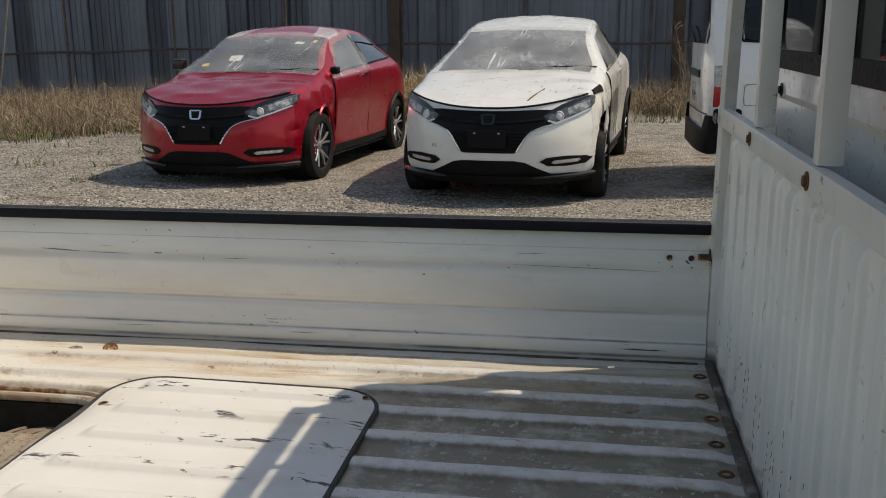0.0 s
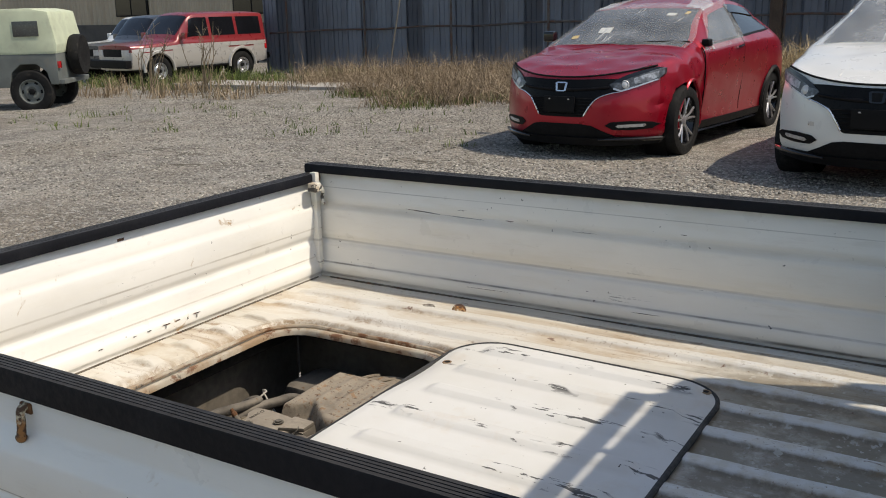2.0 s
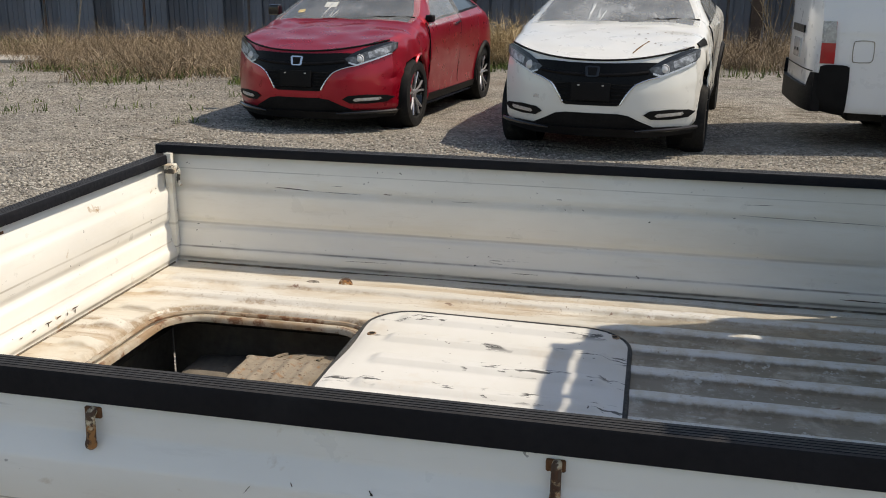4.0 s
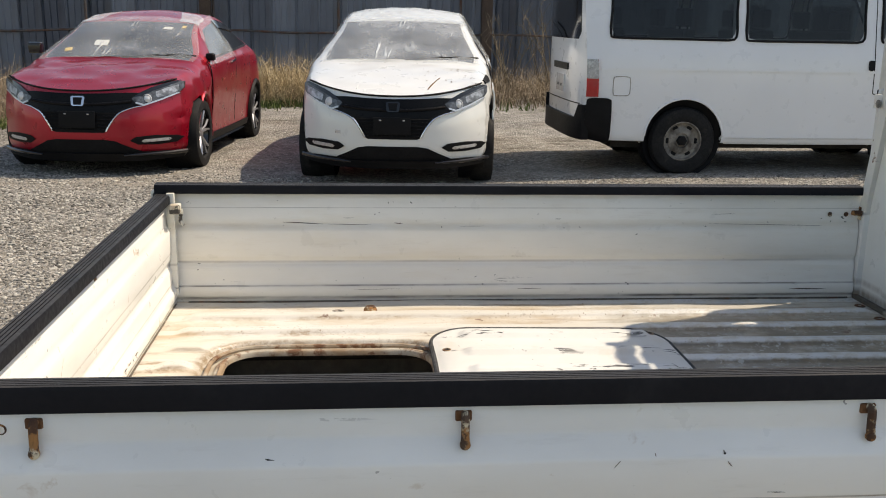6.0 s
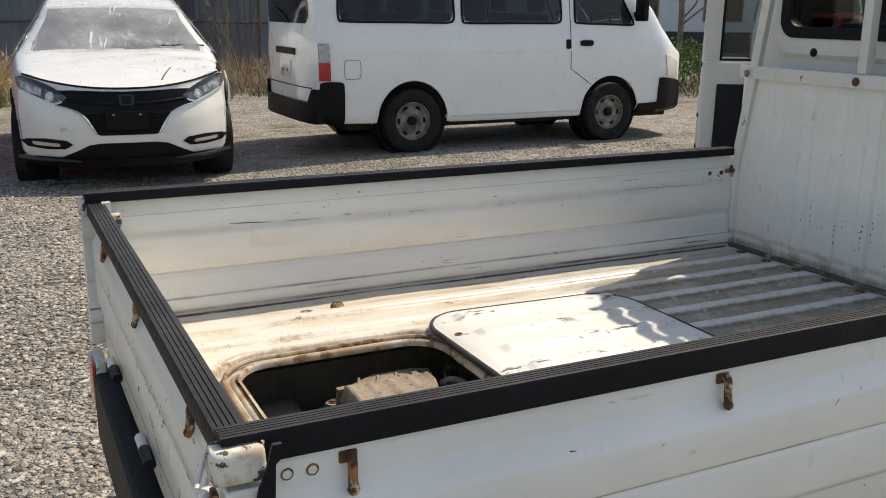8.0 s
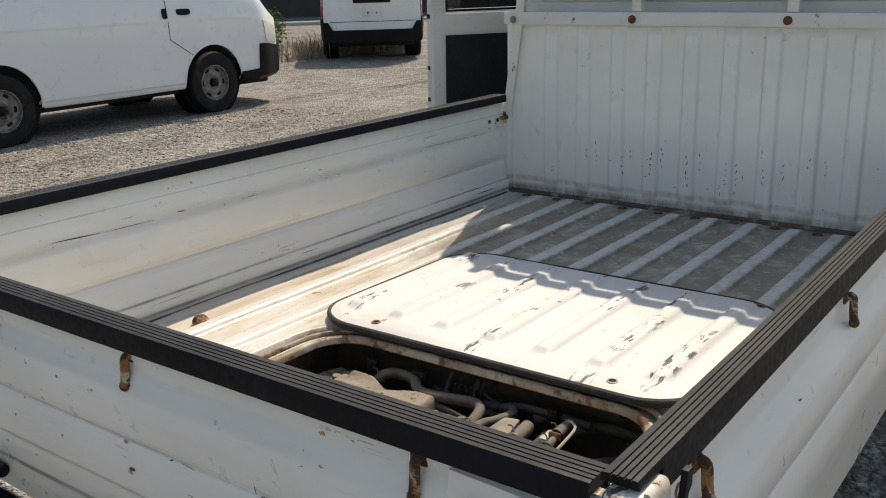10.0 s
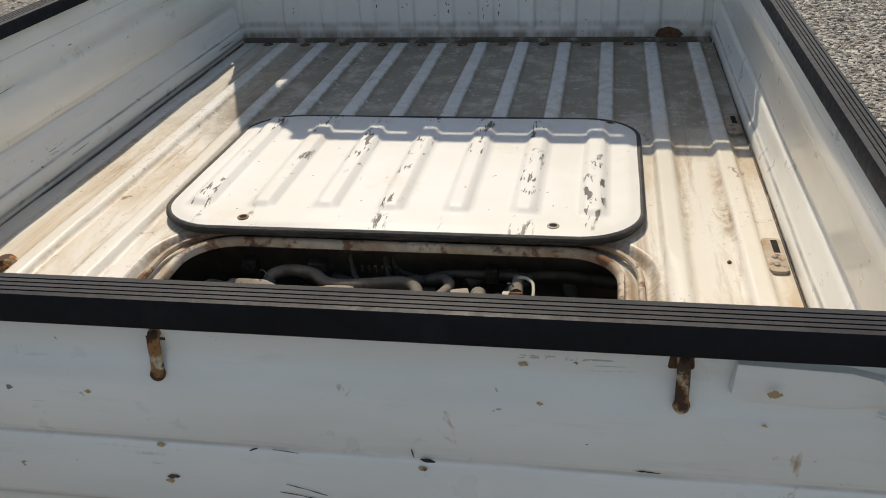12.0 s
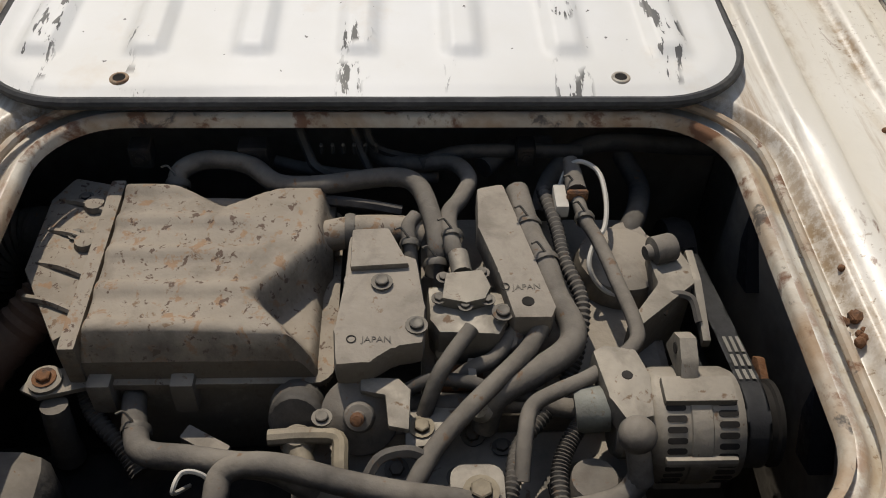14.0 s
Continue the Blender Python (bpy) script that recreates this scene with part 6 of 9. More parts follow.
def interp(keys, t):
    """Smooth interpolation over rows (t, values)."""
    i = 0
    while i < len(keys) - 2 and t > keys[i + 1][0]:
        i += 1
    a, b = keys[i], keys[i + 1]
    u = (t - a[0]) / (b[0] - a[0])
    p0, p3 = keys[max(i - 1, 0)], keys[min(i + 2, len(keys) - 1)]
    out = []
    for k in range(len(a[1])):
        va, vb = a[1][k], b[1][k]
        ma = (vb - p0[1][k]) / (b[0] - p0[0]) * (b[0] - a[0]) * 0.8 if i else (vb - va)
        mb = (p3[1][k] - va) / (p3[0] - a[0]) * (b[0] - a[0]) * 0.8 if i + 2 < len(keys) else (vb - va)
        out.append((2 * u ** 3 - 3 * u * u + 1) * va + (u ** 3 - 2 * u * u + u) * ma + (3 * u * u - 2 * u ** 3) * vb + (u ** 3 - u * u) * mb)
    return out


class Loft:
    """A car body: x across (left positive), y back from the nose, z up. Rows of (y, nine (x, z) from sill to roof middle)."""

    def __init__(self, rows, bow=(0.38, 0.8, 2.6, 1.1), tail=(0.0, 0.8, 2.0, 1.0), soft=1.0, rake=(0.0, 0.0)):
        self.rows = [(y, [c for p in pts for c in p]) for y, pts in rows]
        self.y0, self.y1 = rows[0][0], rows[-1][0]
        self.bow, self.tail, self.soft, self.rake = bow, tail, soft, rake

    def bend(self, x, y):
        d, w, e, n = self.bow
        f = max(0.0, 1 - (y - self.y0) / n) * d * (abs(x) / w) ** e
        d, w, e, n = self.tail
        return f - max(0.0, 1 - (self.y1 - y) / n) * d * (abs(x) / w) ** e

    def lean(self, y, z):
        """The nose leans back above the bumper and tucks in below it."""
        a, b = self.rake
        f = max(0.0, 1 - (y - self.y0) / 0.8)
        return f * (a * max(0.0, (z - 0.5) / 0.35) ** 1.6 + b * max(0.0, (0.36 - z) / 0.16) ** 1.5)

    def nose(self, x, z, off=0.0):
        """A point of the front skin."""
        return Vector((x, self.y0 + self.bend(x, self.y0) + self.lean(self.y0, z) - off, z))

    def at(self, y, v):
        """The point at length y and v from 0 (sill) to 8 (roof middle)."""
        c = interp(self.rows, y)
        pts = [(k, (c[2 * k], c[2 * k + 1])) for k in range(9)]
        i = min(7, int(v))
        u = v - i
        p = [pts[max(i - 1, 0)][1], pts[i][1], pts[i + 1][1], pts[min(i + 2, 8)][1]]
        if i == 7:
            p[3] = (-p[1][0], p[1][1])
        o = []
        for k in (0, 1):
            a, b, cc, d = (q[k] for q in p)
            lin = b + (cc - b) * u
            cat = 0.5 * (2 * b + (cc - a) * u + (2 * a - 5 * b + 4 * cc - d) * u * u + (3 * b - a - 3 * cc + d) * u ** 3)
            o.append(lin + (cat - lin) * self.soft)
        return Vector((o[0], y + self.bend(o[0], y) + self.lean(y, o[1]), o[1]))

    def normal(self, y, v):
        e = 0.02
        y = min(max(y, self.y0 + e), self.y1 - e)
        v = min(max(v, e), 8 - e)
        a = self.at(y + e, v) - self.at(y - e, v)
        b = self.at(y, v + e) - self.at(y, v - e)
        n = a.cross(b)
        n = n.normalized() if n.length > 1e-9 else Vector((0, 0, 1))
        return n if n.dot(Vector((self.at(y, v).x, 0, self.at(y, v).z - 0.7))) > 0 else -n

    def body(self, ny=90, nv=4, arches=(), radius=0.36, dents=0.0, skip=None):
        """The whole skin, both sides, with the wheel arches cut out and both ends closed."""
        bm = bmesh.new()
        ys = np.linspace(self.y0, self.y1, ny)
        vv = np.linspace(0, 8, 8 * nv + 1)
        for s in (1, -1):
            vs = []
            for y in ys:
                row = []
                for v in vv:
                    p = self.at(y, v)
                    if dents:
                        p = p + self.normal(y, v) * dents * noise.noise((p.x * 3 * s, p.y * 3, p.z * 3))
                    d = 9.0
                    if p.x > 0.45:
                        for ay, az in arches:
                            q = Vector((p.y - ay, p.z - az))
                            dd = q.length - radius
                            if dd < d:
                                d = dd
                            if -0.03 < dd < 0.012:
                                q = q.normalized() * radius
                                p = Vector((p.x, ay + q.x, az + q.y))
                    row.append((bm.verts.new((p.x * s, p.y, p.z)), d))
                vs.append(row)
            for i in range(len(ys) - 1):
                for j in range(len(vv) - 1):
                    q = (vs[i][j], vs[i + 1][j], vs[i + 1][j + 1], vs[i][j + 1])
                    if min(d for _, d in q) > -0.03:
                        if skip and skip((ys[i] + ys[i + 1]) / 2, (vv[j] + vv[j + 1]) / 2):
                            continue
                        bm.faces.new([v for v, _ in q])
        rim = [self.at(self.y0, v) for v in np.linspace(8, 5, 31)]
        for y in (self.y0, self.y1):
            rows = []
            for v in vv:
                p = self.at(y, v)
                row = []
                for a in np.linspace(-1, 1, 41):
                    z = min(p.z, float(np.interp(abs(a * p.x), [q.x for q in rim], [q.z for q in rim]))) if y == self.y0 else p.z
                    row.append((a * p.x, y + self.bend(a * p.x, y) + self.lean(y, z), z))
                rows.append(row)
            grid(rows, bm)
        bmesh.ops.delete(bm, geom=[v for v in bm.verts if not v.link_faces], context="VERTS")
        bmesh.ops.remove_doubles(bm, verts=bm.verts[:], dist=1e-4)
        return fix(bm)

    def patch(self, quad, off=0.004, n=(8, 6), side=1, deep=0.012, wrinkle=0.0, round_=0.0):
        """A panel laid on the skin between four (y, v) corners, with thickness."""
        a, b, c, d = (Vector(q) for q in quad)
        top, low = [], []
        for i in range(n[0] + 1):
            u = i / n[0]
            rt, rl = [], []
            for j in range(n[1] + 1):
                t = j / n[1]
                uu, tt = u, t
                if round_:
                    du, dt = abs(2 * u - 1), abs(2 * t - 1)
                    k = 1 - round_ * (du ** 4) * (dt ** 4)
                    uu, tt = 0.5 + (u - 0.5) * k, 0.5 + (t - 0.5) * k
                q = (a * (1 - uu) + b * uu) * (1 - tt) + (d * (1 - uu) + c * uu) * tt
                p, nn = self.at(q.x, q.y), self.normal(q.x, q.y)
                w = wrinkle * (noise.noise((p.x * 6 * side, p.y * 6, p.z * 6)) + 0.6 * abs(noise.noise((p.x * 17 * side + p.z * 9, p.y * 8, p.z * 14)))) if wrinkle else 0
                for r, o in ((rt, off + w), (rl, off + w - deep)):
                    g = p + nn * o
                    r.append((g.x * side, g.y, g.z))
            top.append(rt)
            low.append(rl)
        bm = grid(top)
        edge_t = [top[i][0] for i in range(len(top))] + top[-1][1:] + [top[i][-1] for i in range(len(top) - 2, -1, -1)] + top[0][-2:0:-1]
        edge_l = [low[i][0] for i in range(len(low))] + low[-1][1:] + [low[i][-1] for i in range(len(low) - 2, -1, -1)] + low[0][-2:0:-1]
        grid([edge_t, edge_l], bm, close_v=True)
        bmesh.ops.remove_doubles(bm, verts=bm.verts[:], dist=1e-5)
        return fix(bm)

    def face(self, poly, y0, off=0.006, deep=0.02, back=False):
        """A flat-outlined plate on the nose or the tail: polygon in (x, z), bent to the skin."""
        poly = [Vector(p) for p in poly]
        x0, x1 = min(p.x for p in poly), max(p.x for p in poly)
        xs = sorted({*np.linspace(x0 + 1e-4, x1 - 1e-4, max(3, int((x1 - x0) / 0.035) + 2)), *(min(max(p.x, x0 + 1e-4), x1 - 1e-4) for p in poly)})
        cols = []
        for x in xs:
            zs = []
            for i, p in enumerate(poly):
                q = poly[(i + 1) % len(poly)]
                if (p.x - x) * (q.x - x) <= 0 and p.x != q.x:
                    zs.append(p.y + (q.y - p.y) * (x - p.x) / (q.x - p.x))
            if len(zs) > 1:
                cols.append((x, min(zs), max(zs)))
        s = 1 if back else -1
        rows = []
        for x, a, b in cols:
            yf = y0 + self.bend(x, y0) + s * off
            yb = yf - s * deep
            up = [(a + (b - a) * k / 4, 0.0 if back else self.lean(y0, a + (b - a) * k / 4)) for k in range(5)]
            rows.append([(x, yf + e, z) for z, e in up] + [(x, yb + up[4][1], b), (x, yb + up[0][1], a)])
        bm = grid(rows, close_v=True)
        for r in (rows[0], rows[-1]):
            bm.faces.new([bm.verts.new(p) for p in r])
        bmesh.ops.remove_doubles(bm, verts=bm.verts[:], dist=1e-5)
        return fix(bm)


def mirror(poly):
    return [(-x, z) for x, z in poly]


def car_paint(name, base, flake=0.15, coat=0.7, dust=0.07):
    return surface(name, base, 0.3, flake, 0.018, 1.2, 9, 0.0, [((0.4, 0.37, 0.32), 3, 0.6, 0.85, dust, 0.6)], coat=coat)


trim_black = surface("black_plastic", (0.009, 0.009, 0.010), 0.5, 0, 0.2, 5, 80, 0.15, spec=0.12)
gloss_black = surface("gloss_black", (0.007, 0.007, 0.0085), 0.12, 0, 0.1, 5, 60, 0.0, coat=0.35, spec=0.4)
chrome = surface("chrome", (0.75, 0.75, 0.77), 0.15, 1.0, 0.05, 5, 60, 0.0)
alloy = surface("alloy", (0.55, 0.55, 0.57), 0.3, 0.8, 0.08, 5, 60, 0.05)
head_glass = surface("headlamp_reflector", (0.12, 0.13, 0.145), 0.4, 0.4, 0.6, 16, 40, 0.3, coat=0.6)
lamp_silver = surface("lamp_reflector_silver", (0.5, 0.52, 0.55), 0.4, 0.7, 0.35, 24, 60, 0.4, [((0.08, 0.085, 0.09), 18, 0.45, 0.6, 0.7, 0.4)])
lamp_clear = surface("clear_lamp_plastic", (0.42, 0.42, 0.43), 0.25, 0.2, 0.25, 30, 60, 0.1, coat=0.5)
smoked = surface("smoked_grille_plastic", (0.007, 0.007, 0.008), 0.3, 0, 0.15, 7, 60, 0.05, spec=0.12)
cabin_dark = surface("cabin_interior", (0.010, 0.010, 0.011), 0.7, 0, 0.2, 4, 40, 0.1, spec=0.12)
lamp_white = surface("white_lamp", (0.7, 0.7, 0.7), 0.2, 0.2, 0.1, 9, 60, 0.05, coat=0.6)


def film_material(name, veil, streaks):
    """Thin crumpled plastic film: a milky veil with long bright folds that run aslant."""
    m = bpy.data.materials.new(name)
    nt, lk = nodes_of(m)
    p = nt["Principled BSDF"]
    tc = nt.new("ShaderNodeTexCoord")
    o = tc.outputs["Object"]
    folds = None
    for turn, sc, lo in ((0.95, 2.6, 0.60), (-0.7, 2.1, 0.62), (0.35, 5.2, 0.63)):
        mp = nt.new("ShaderNodeMapping")
        mp.inputs["Scale"].default_value = (5.0, 0.5, 0.5)
        rt = nt.new("ShaderNodeMapping")
        rt.inputs["Rotation"].default_value = (0.0, turn, 0.25)
        lk.new(o, rt.inputs["Vector"])
        lk.new(rt.outputs["Vector"], mp.inputs["Vector"])
        f = times(nt, lk, ramp(nt, lk, cloud(nt, lk, mp.outputs["Vector"], sc, 2, 0.4), lo, lo + 0.09), ramp(nt, lk, cloud(nt, lk, o, 2.4 + turn, 2), 0.42, 0.6))
        folds = f if folds is None else times(nt, lk, folds, f, "MAXIMUM")
    haze = ramp(nt, lk, cloud(nt, lk, o, 2.6, 5, 0.6), 0.32, 0.72, veil * 0.55, veil * 1.4)
    lk.new(times(nt, lk, times(nt, lk, folds, streaks), haze, "ADD"), p.inputs["Alpha"])
    p.inputs["Base Color"].default_value = (0.74, 0.77, 0.78, 1)
    p.inputs["Roughness"].default_value = 0.22
    p.inputs["Specular IOR Level"].default_value = 0.7
    bp = nt.new("ShaderNodeBump")
    bp.inputs["Strength"].default_value, bp.inputs["Distance"].default_value = 0.6, 0.02
    lk.new(times(nt, lk, folds, cloud(nt, lk, o, 16, 4, 0.6), "ADD"), bp.inputs["Height"])
    lk.new(bp.outputs["Normal"], p.inputs["Normal"])
    return m


film = film_material("plastic_film", 0.36, 0.45)
thin_film = film_material("thin_plastic_film", 0.22, 0.3)
side_sheet = film_material("crumpled_plastic_film", 0.2, 0.45)
screen_paper = surface("windscreen_paper", (0.62, 0.62, 0.58), 0.8, 0, 0.05, 20, 60, 0.0)
tape_yellow = surface("windscreen_tape", (0.6, 0.42, 0.12), 0.7, 0, 0.1, 20, 60, 0.0)
roof_sheet = film_material("milky_plastic_film", 0.5, 0.4)

HATCH = [
    (0.00, [(0.50, 0.20), (0.77, 0.23), (0.80, 0.40), (0.81, 0.56), (0.80, 0.74), (0.755, 0.872), (0.57, 0.825), (0.30, 0.783), (0, 0.772)]),
    (0.25, [(0.55, 0.20), (0.80, 0.22), (0.835, 0.40), (0.845, 0.60), (0.835, 0.79), (0.775, 0.898), (0.57, 0.882), (0.30, 0.865), (0, 0.86)]),
    (0.60, [(0.58, 0.20), (0.82, 0.22), (0.86, 0.42), (0.875, 0.62), (0.862, 0.82), (0.79, 0.928), (0.58, 0.942), (0.31, 0.938), (0, 0.94)]),
    (1.00, [(0.60, 0.20), (0.83, 0.22), (0.865, 0.42), (0.88, 0.64), (0.875, 0.85), (0.81, 0.968), (0.62, 0.995), (0.33, 1.003), (0, 1.006)]),
    (1.25, [(0.60, 0.20), (0.83, 0.22), (0.86, 0.42), (0.882, 0.66), (0.878, 0.89), (0.83, 1.005), (0.69, 1.075), (0.42, 1.11), (0, 1.118)]),
    (1.60, [(0.60, 0.20), (0.83, 0.22), (0.855, 0.42), (0.88, 0.68), (0.882, 0.92), (0.835, 1.03), (0.66, 1.225), (0.46, 1.275), (0, 1.288)]),
    (1.95, [(0.60, 0.20), (0.83, 0.22), (0.85, 0.42), (0.878, 0.70), (0.884, 0.95), (0.835, 1.052), (0.635, 1.345), (0.50, 1.395), (0, 1.418)]),
    (2.50, [(0.60, 0.20), (0.83, 0.22), (0.85, 0.42), (0.878, 0.72), (0.884, 0.985), (0.83, 1.085), (0.615, 1.41), (0.49, 1.48), (0, 1.515)]),
    (3.10, [(0.60, 0.20), (0.835, 0.23), (0.87, 0.43), (0.89, 0.73), (0.888, 1.01), (0.815, 1.12), (0.60, 1.375), (0.48, 1.45), (0, 1.495)]),
    (3.60, [(0.60, 0.22), (0.835, 0.25), (0.885, 0.45), (0.905, 0.74), (0.888, 1.02), (0.785, 1.14), (0.58, 1.29), (0.46, 1.36), (0, 1.405)]),
    (4.00, [(0.60, 0.26), (0.80, 0.30), (0.865, 0.47), (0.88, 0.74), (0.85, 0.98), (0.74, 1.08), (0.56, 1.17), (0.44, 1.22), (0, 1.25)]),
    (4.29, [(0.55, 0.34), (0.72, 0.36), (0.78, 0.48), (0.80, 0.72), (0.76, 0.90), (0.68, 0.98), (0.54, 1.03), (0.4, 1.06), (0, 1.07)]),
]


def alloy_wheel(car, c, side, r=0.334, w=0.215, dark=True):
    m = Matrix.Translation(c) @ along((side, 0, 0))
    h = w / 2
    tyre = part("wheel", lathe([(r * 0.66, -h * 0.8), (r * 0.8, -h), (r * 0.95, -h * 0.92), (r, -h * 0.6), (r, h * 0.6), (r * 0.95, h * 0.92), (r * 0.82, h), (r * 0.7, h * 0.94), (r * 0.66, h * 0.8)], 40, m), tyre_rubber, car, "low-profile road tyre")
    part("rim", lathe([(r * 0.66, h * 0.85), (r * 0.68, h * 0.7), (r * 0.6, h * 0.2), (r * 0.55, -h * 0.3), (0.0, -h * 0.3)], 36, m), gloss_black, tyre)
    for k in range(5):
        for d in (-9, 9):
            a = radians(72 * k + d + 18)
            b = radians(72 * k + d * 1.5 + 18)
            sp = tube([(0.045 * math.cos(a), 0.045 * math.sin(a), h * 0.55), (r * 0.4 * math.cos(a), r * 0.4 * math.sin(a), h * 0.7), (r * 0.655 * math.cos(b), r * 0.655 * math.sin(b), h * 0.78)], 0.0115, 6, 3)
            tmp = bmesh.new()
            part("spoke", weld(tmp, sp, m), alloy, tyre)
    part("hub", lathe([(0.055, h * 0.3), (0.055, h * 0.6), (0.03, h * 0.72), (0, h * 0.72)], 18, m), alloy, tyre)
    return tyre


def crossover(label, paint, where, wrapped, crushed, lift=0.0):
    """A compact crossover facing its nose to -y; lift: how far its wheels hang down."""
    car = new("crossover_car")
    car.empty_display_size = 0.3
    tagged(car, label, "car", "damaged crossovers")
    L = Loft(HATCH, tail=(0.25, 0.8, 2.4, 1.0), rake=(0.085, 0.05))
    ar = ((0.87, 0.325), (3.48, 0.325))
    bm = L.body(120, 4, ar, 0.372, 0.005)
    for v in bm.verts:
        v.co.z += crushed * 0.02 * noise.noise((v.co.x * 4, v.co.y * 5, 2)) * (0.25 < v.co.y < 1.1) * (v.co.z > 0.7)
        if v.co.x > 0.45 and 0.25 < v.co.y < 1.3 and v.co.z > 0.5:
            v.co.x -= crushed * 0.03 * (0.5 + noise.noise((v.co.y * 6, v.co.z * 6, 4)))
    body = part("body", bm, paint, car, sharp=24)
    part("underbody", box((-0.72, 0.35, 0.19), (0.72, 4.1, 0.5), 0.03), dark_steel, car)
    for ay, az in ar:
        for s in (1, -1):
            part("arch_liner", lathe([(0.372, -0.22), (0.372, 0.0), (0.0, -0.22)], 30, Matrix.Translation((s * 0.80, ay, az)) @ along((s, 0, 0))), trim_black, car)
    # glass and pillars
    screen = [(1.10, 7.999), (1.10, 5.75), (1.86, 6.6), (1.84, 7.999)]
    g1 = part("windscreen", L.patch(screen, 0.004, (10, 10), 1), gloss_black, car, "dark windscreen glass")
    part("windscreen_half", L.patch(screen, 0.004, (10, 10), -1), gloss_black, g1)
    for s in (1, -1):
        part("front_side_window", L.patch([(1.45, 5.1), (2.36, 5.06), (2.40, 5.93), (1.86, 5.9)], 0.004, (8, 5), s), gloss_black, car)
        part("rear_side_window", L.patch([(2.50, 5.06), (3.48, 5.1), (3.12, 5.9), (2.53, 5.93)], 0.004, (8, 5), s), gloss_black, car, "dark rear side window")
        part("window_pillar", L.patch([(2.36, 5.06), (2.50, 5.06), (2.53, 5.93), (2.40, 5.93)], 0.005, (2, 5), s), trim_black, car)
        part("window_line", L.patch([(1.35, 4.98), (3.52, 5.0), (3.50, 5.09), (1.35, 5.06)], 0.006, (14, 1), s, 0.008), trim_black, car)
        part("weather_visor", L.patch([(2.42, 5.72), (3.2, 5.66), (3.12, 6.0), (2.42, 6.02)], 0.016, (10, 2), s, 0.01), gloss_black, car)
        part("sill_trim", L.patch([(1.26, 0.7), (3.10, 0.7), (3.10, 1.45), (1.26, 1.45)], 0.014, (14, 2), s, 0.02), trim_black, car)
        part("sill_skirt", L.patch([(1.30, 0.25), (3.06, 0.25), (3.06, 0.95), (1.30, 0.95)], 0.035, (14, 2), s, 0.03), gloss_black, car)
        part("door_seam", L.patch([(2.40, 1.6), (2.41, 1.6), (2.43, 5.0), (2.42, 5.0)], 0.002, (1, 10), s, 0.01), trim_black, body)
        part("door_seam", L.patch([(1.30, 1.6), (1.31, 1.6), (1.31, 5.0), (1.30, 5.0)], 0.002, (1, 10), s, 0.01), trim_black, body)
        part("door_handle", L.patch([(2.16, 4.05), (2.36, 4.08), (2.36, 4.22), (2.16, 4.19)], 0.022, (4, 2), s, 0.02), chrome if wrapped < 2 else paint, body)
        p = L.at(1.40, 5.05)
        if wrapped < 2 and s > 0:
            part("mirror_stub", wrinkled(box((p.x - 0.02, p.y - 0.05, p.z - 0.01), (p.x + 0.06, p.y + 0.05, p.z + 0.06), 0.02, 3), 0.012, 20), trim_black, car, "broken black mirror stub")
        elif wrapped < 2:
            part("door_mirror", box((-p.x - 0.15, p.y - 0.05, p.z + 0.03), (-p.x - 0.02, p.y + 0.06, p.z + 0.14), 0.035, 4), gloss_black, car)
        # wheel-arch cladding
        for ay, az in ar:
            pts = []
            for a in np.linspace(-20, 200, 25):
                yy, zz = ay + 0.39 * math.cos(radians(a)), az + 0.39 * math.sin(radians(a))
                v0 = min((abs(L.at(min(max(yy, 0.02), 4.25), vv).z - zz), vv) for vv in np.linspace(0.5, 5, 46))[1]
                q = L.at(min(max(yy, 0.02), 4.25), v0)
                pts.append((s * (q.x + 0.002), q.y, zz))
            part("arch_trim", tube(pts, 0.016 if ay < 2 else 0.03, 6, 2), trim_black if wrapped > 1 or ay > 2 else paint, car)
        for ay in (0.87, 3.48):
            alloy_wheel(car, (s * 0.79, ay, 0.334 - lift), s)
        # nose: lamps, wing strips, fog lamps
        flip = lambda pts: [(s * x, z) for x, z in pts]
        hl = part("headlamp", L.face(flip([(0.44, 0.708), (0.50, 0.758), (0.58, 0.802), (0.68, 0.838), (0.765, 0.862), (0.815, 0.85), (0.815, 0.795), (0.775, 0.742), (0.66, 0.69), (0.54, 0.645), (0.475, 0.668)]), 0.0, 0.012, 0.05), head_glass, car, "large swept-back clear headlamp")
        part("lamp_mask", L.face(flip([(0.46, 0.725), (0.50, 0.758), (0.58, 0.802), (0.68, 0.838), (0.765, 0.862), (0.80, 0.857), (0.70, 0.815), (0.60, 0.775), (0.53, 0.735)]), 0.0, 0.016, 0.03), gloss_black, hl)
        part("reflector", L.face(flip([(0.63, 0.715), (0.62, 0.765), (0.70, 0.80), (0.78, 0.825), (0.785, 0.775), (0.74, 0.742)]), 0.0, 0.015, 0.02), lamp_silver, hl)
        q = L.nose(s * 0.555, 0.705, 0.008)
        part("projector_lens", lathe([(0, 0.016), (0.022, 0.012), (0.034, 0.002), (0.039, 0.008), (0.045, 0.0)], 22, Matrix.Translation(q) @ along((s * 0.25, -1, 0.1))), lamp_white, hl)
        part("light_strip", L.face(flip([(0.475, 0.682), (0.54, 0.660), (0.66, 0.704), (0.775, 0.756), (0.795, 0.752), (0.775, 0.742), (0.66, 0.69), (0.54, 0.645), (0.475, 0.668)]), 0.0, 0.019, 0.03), alloy, hl)
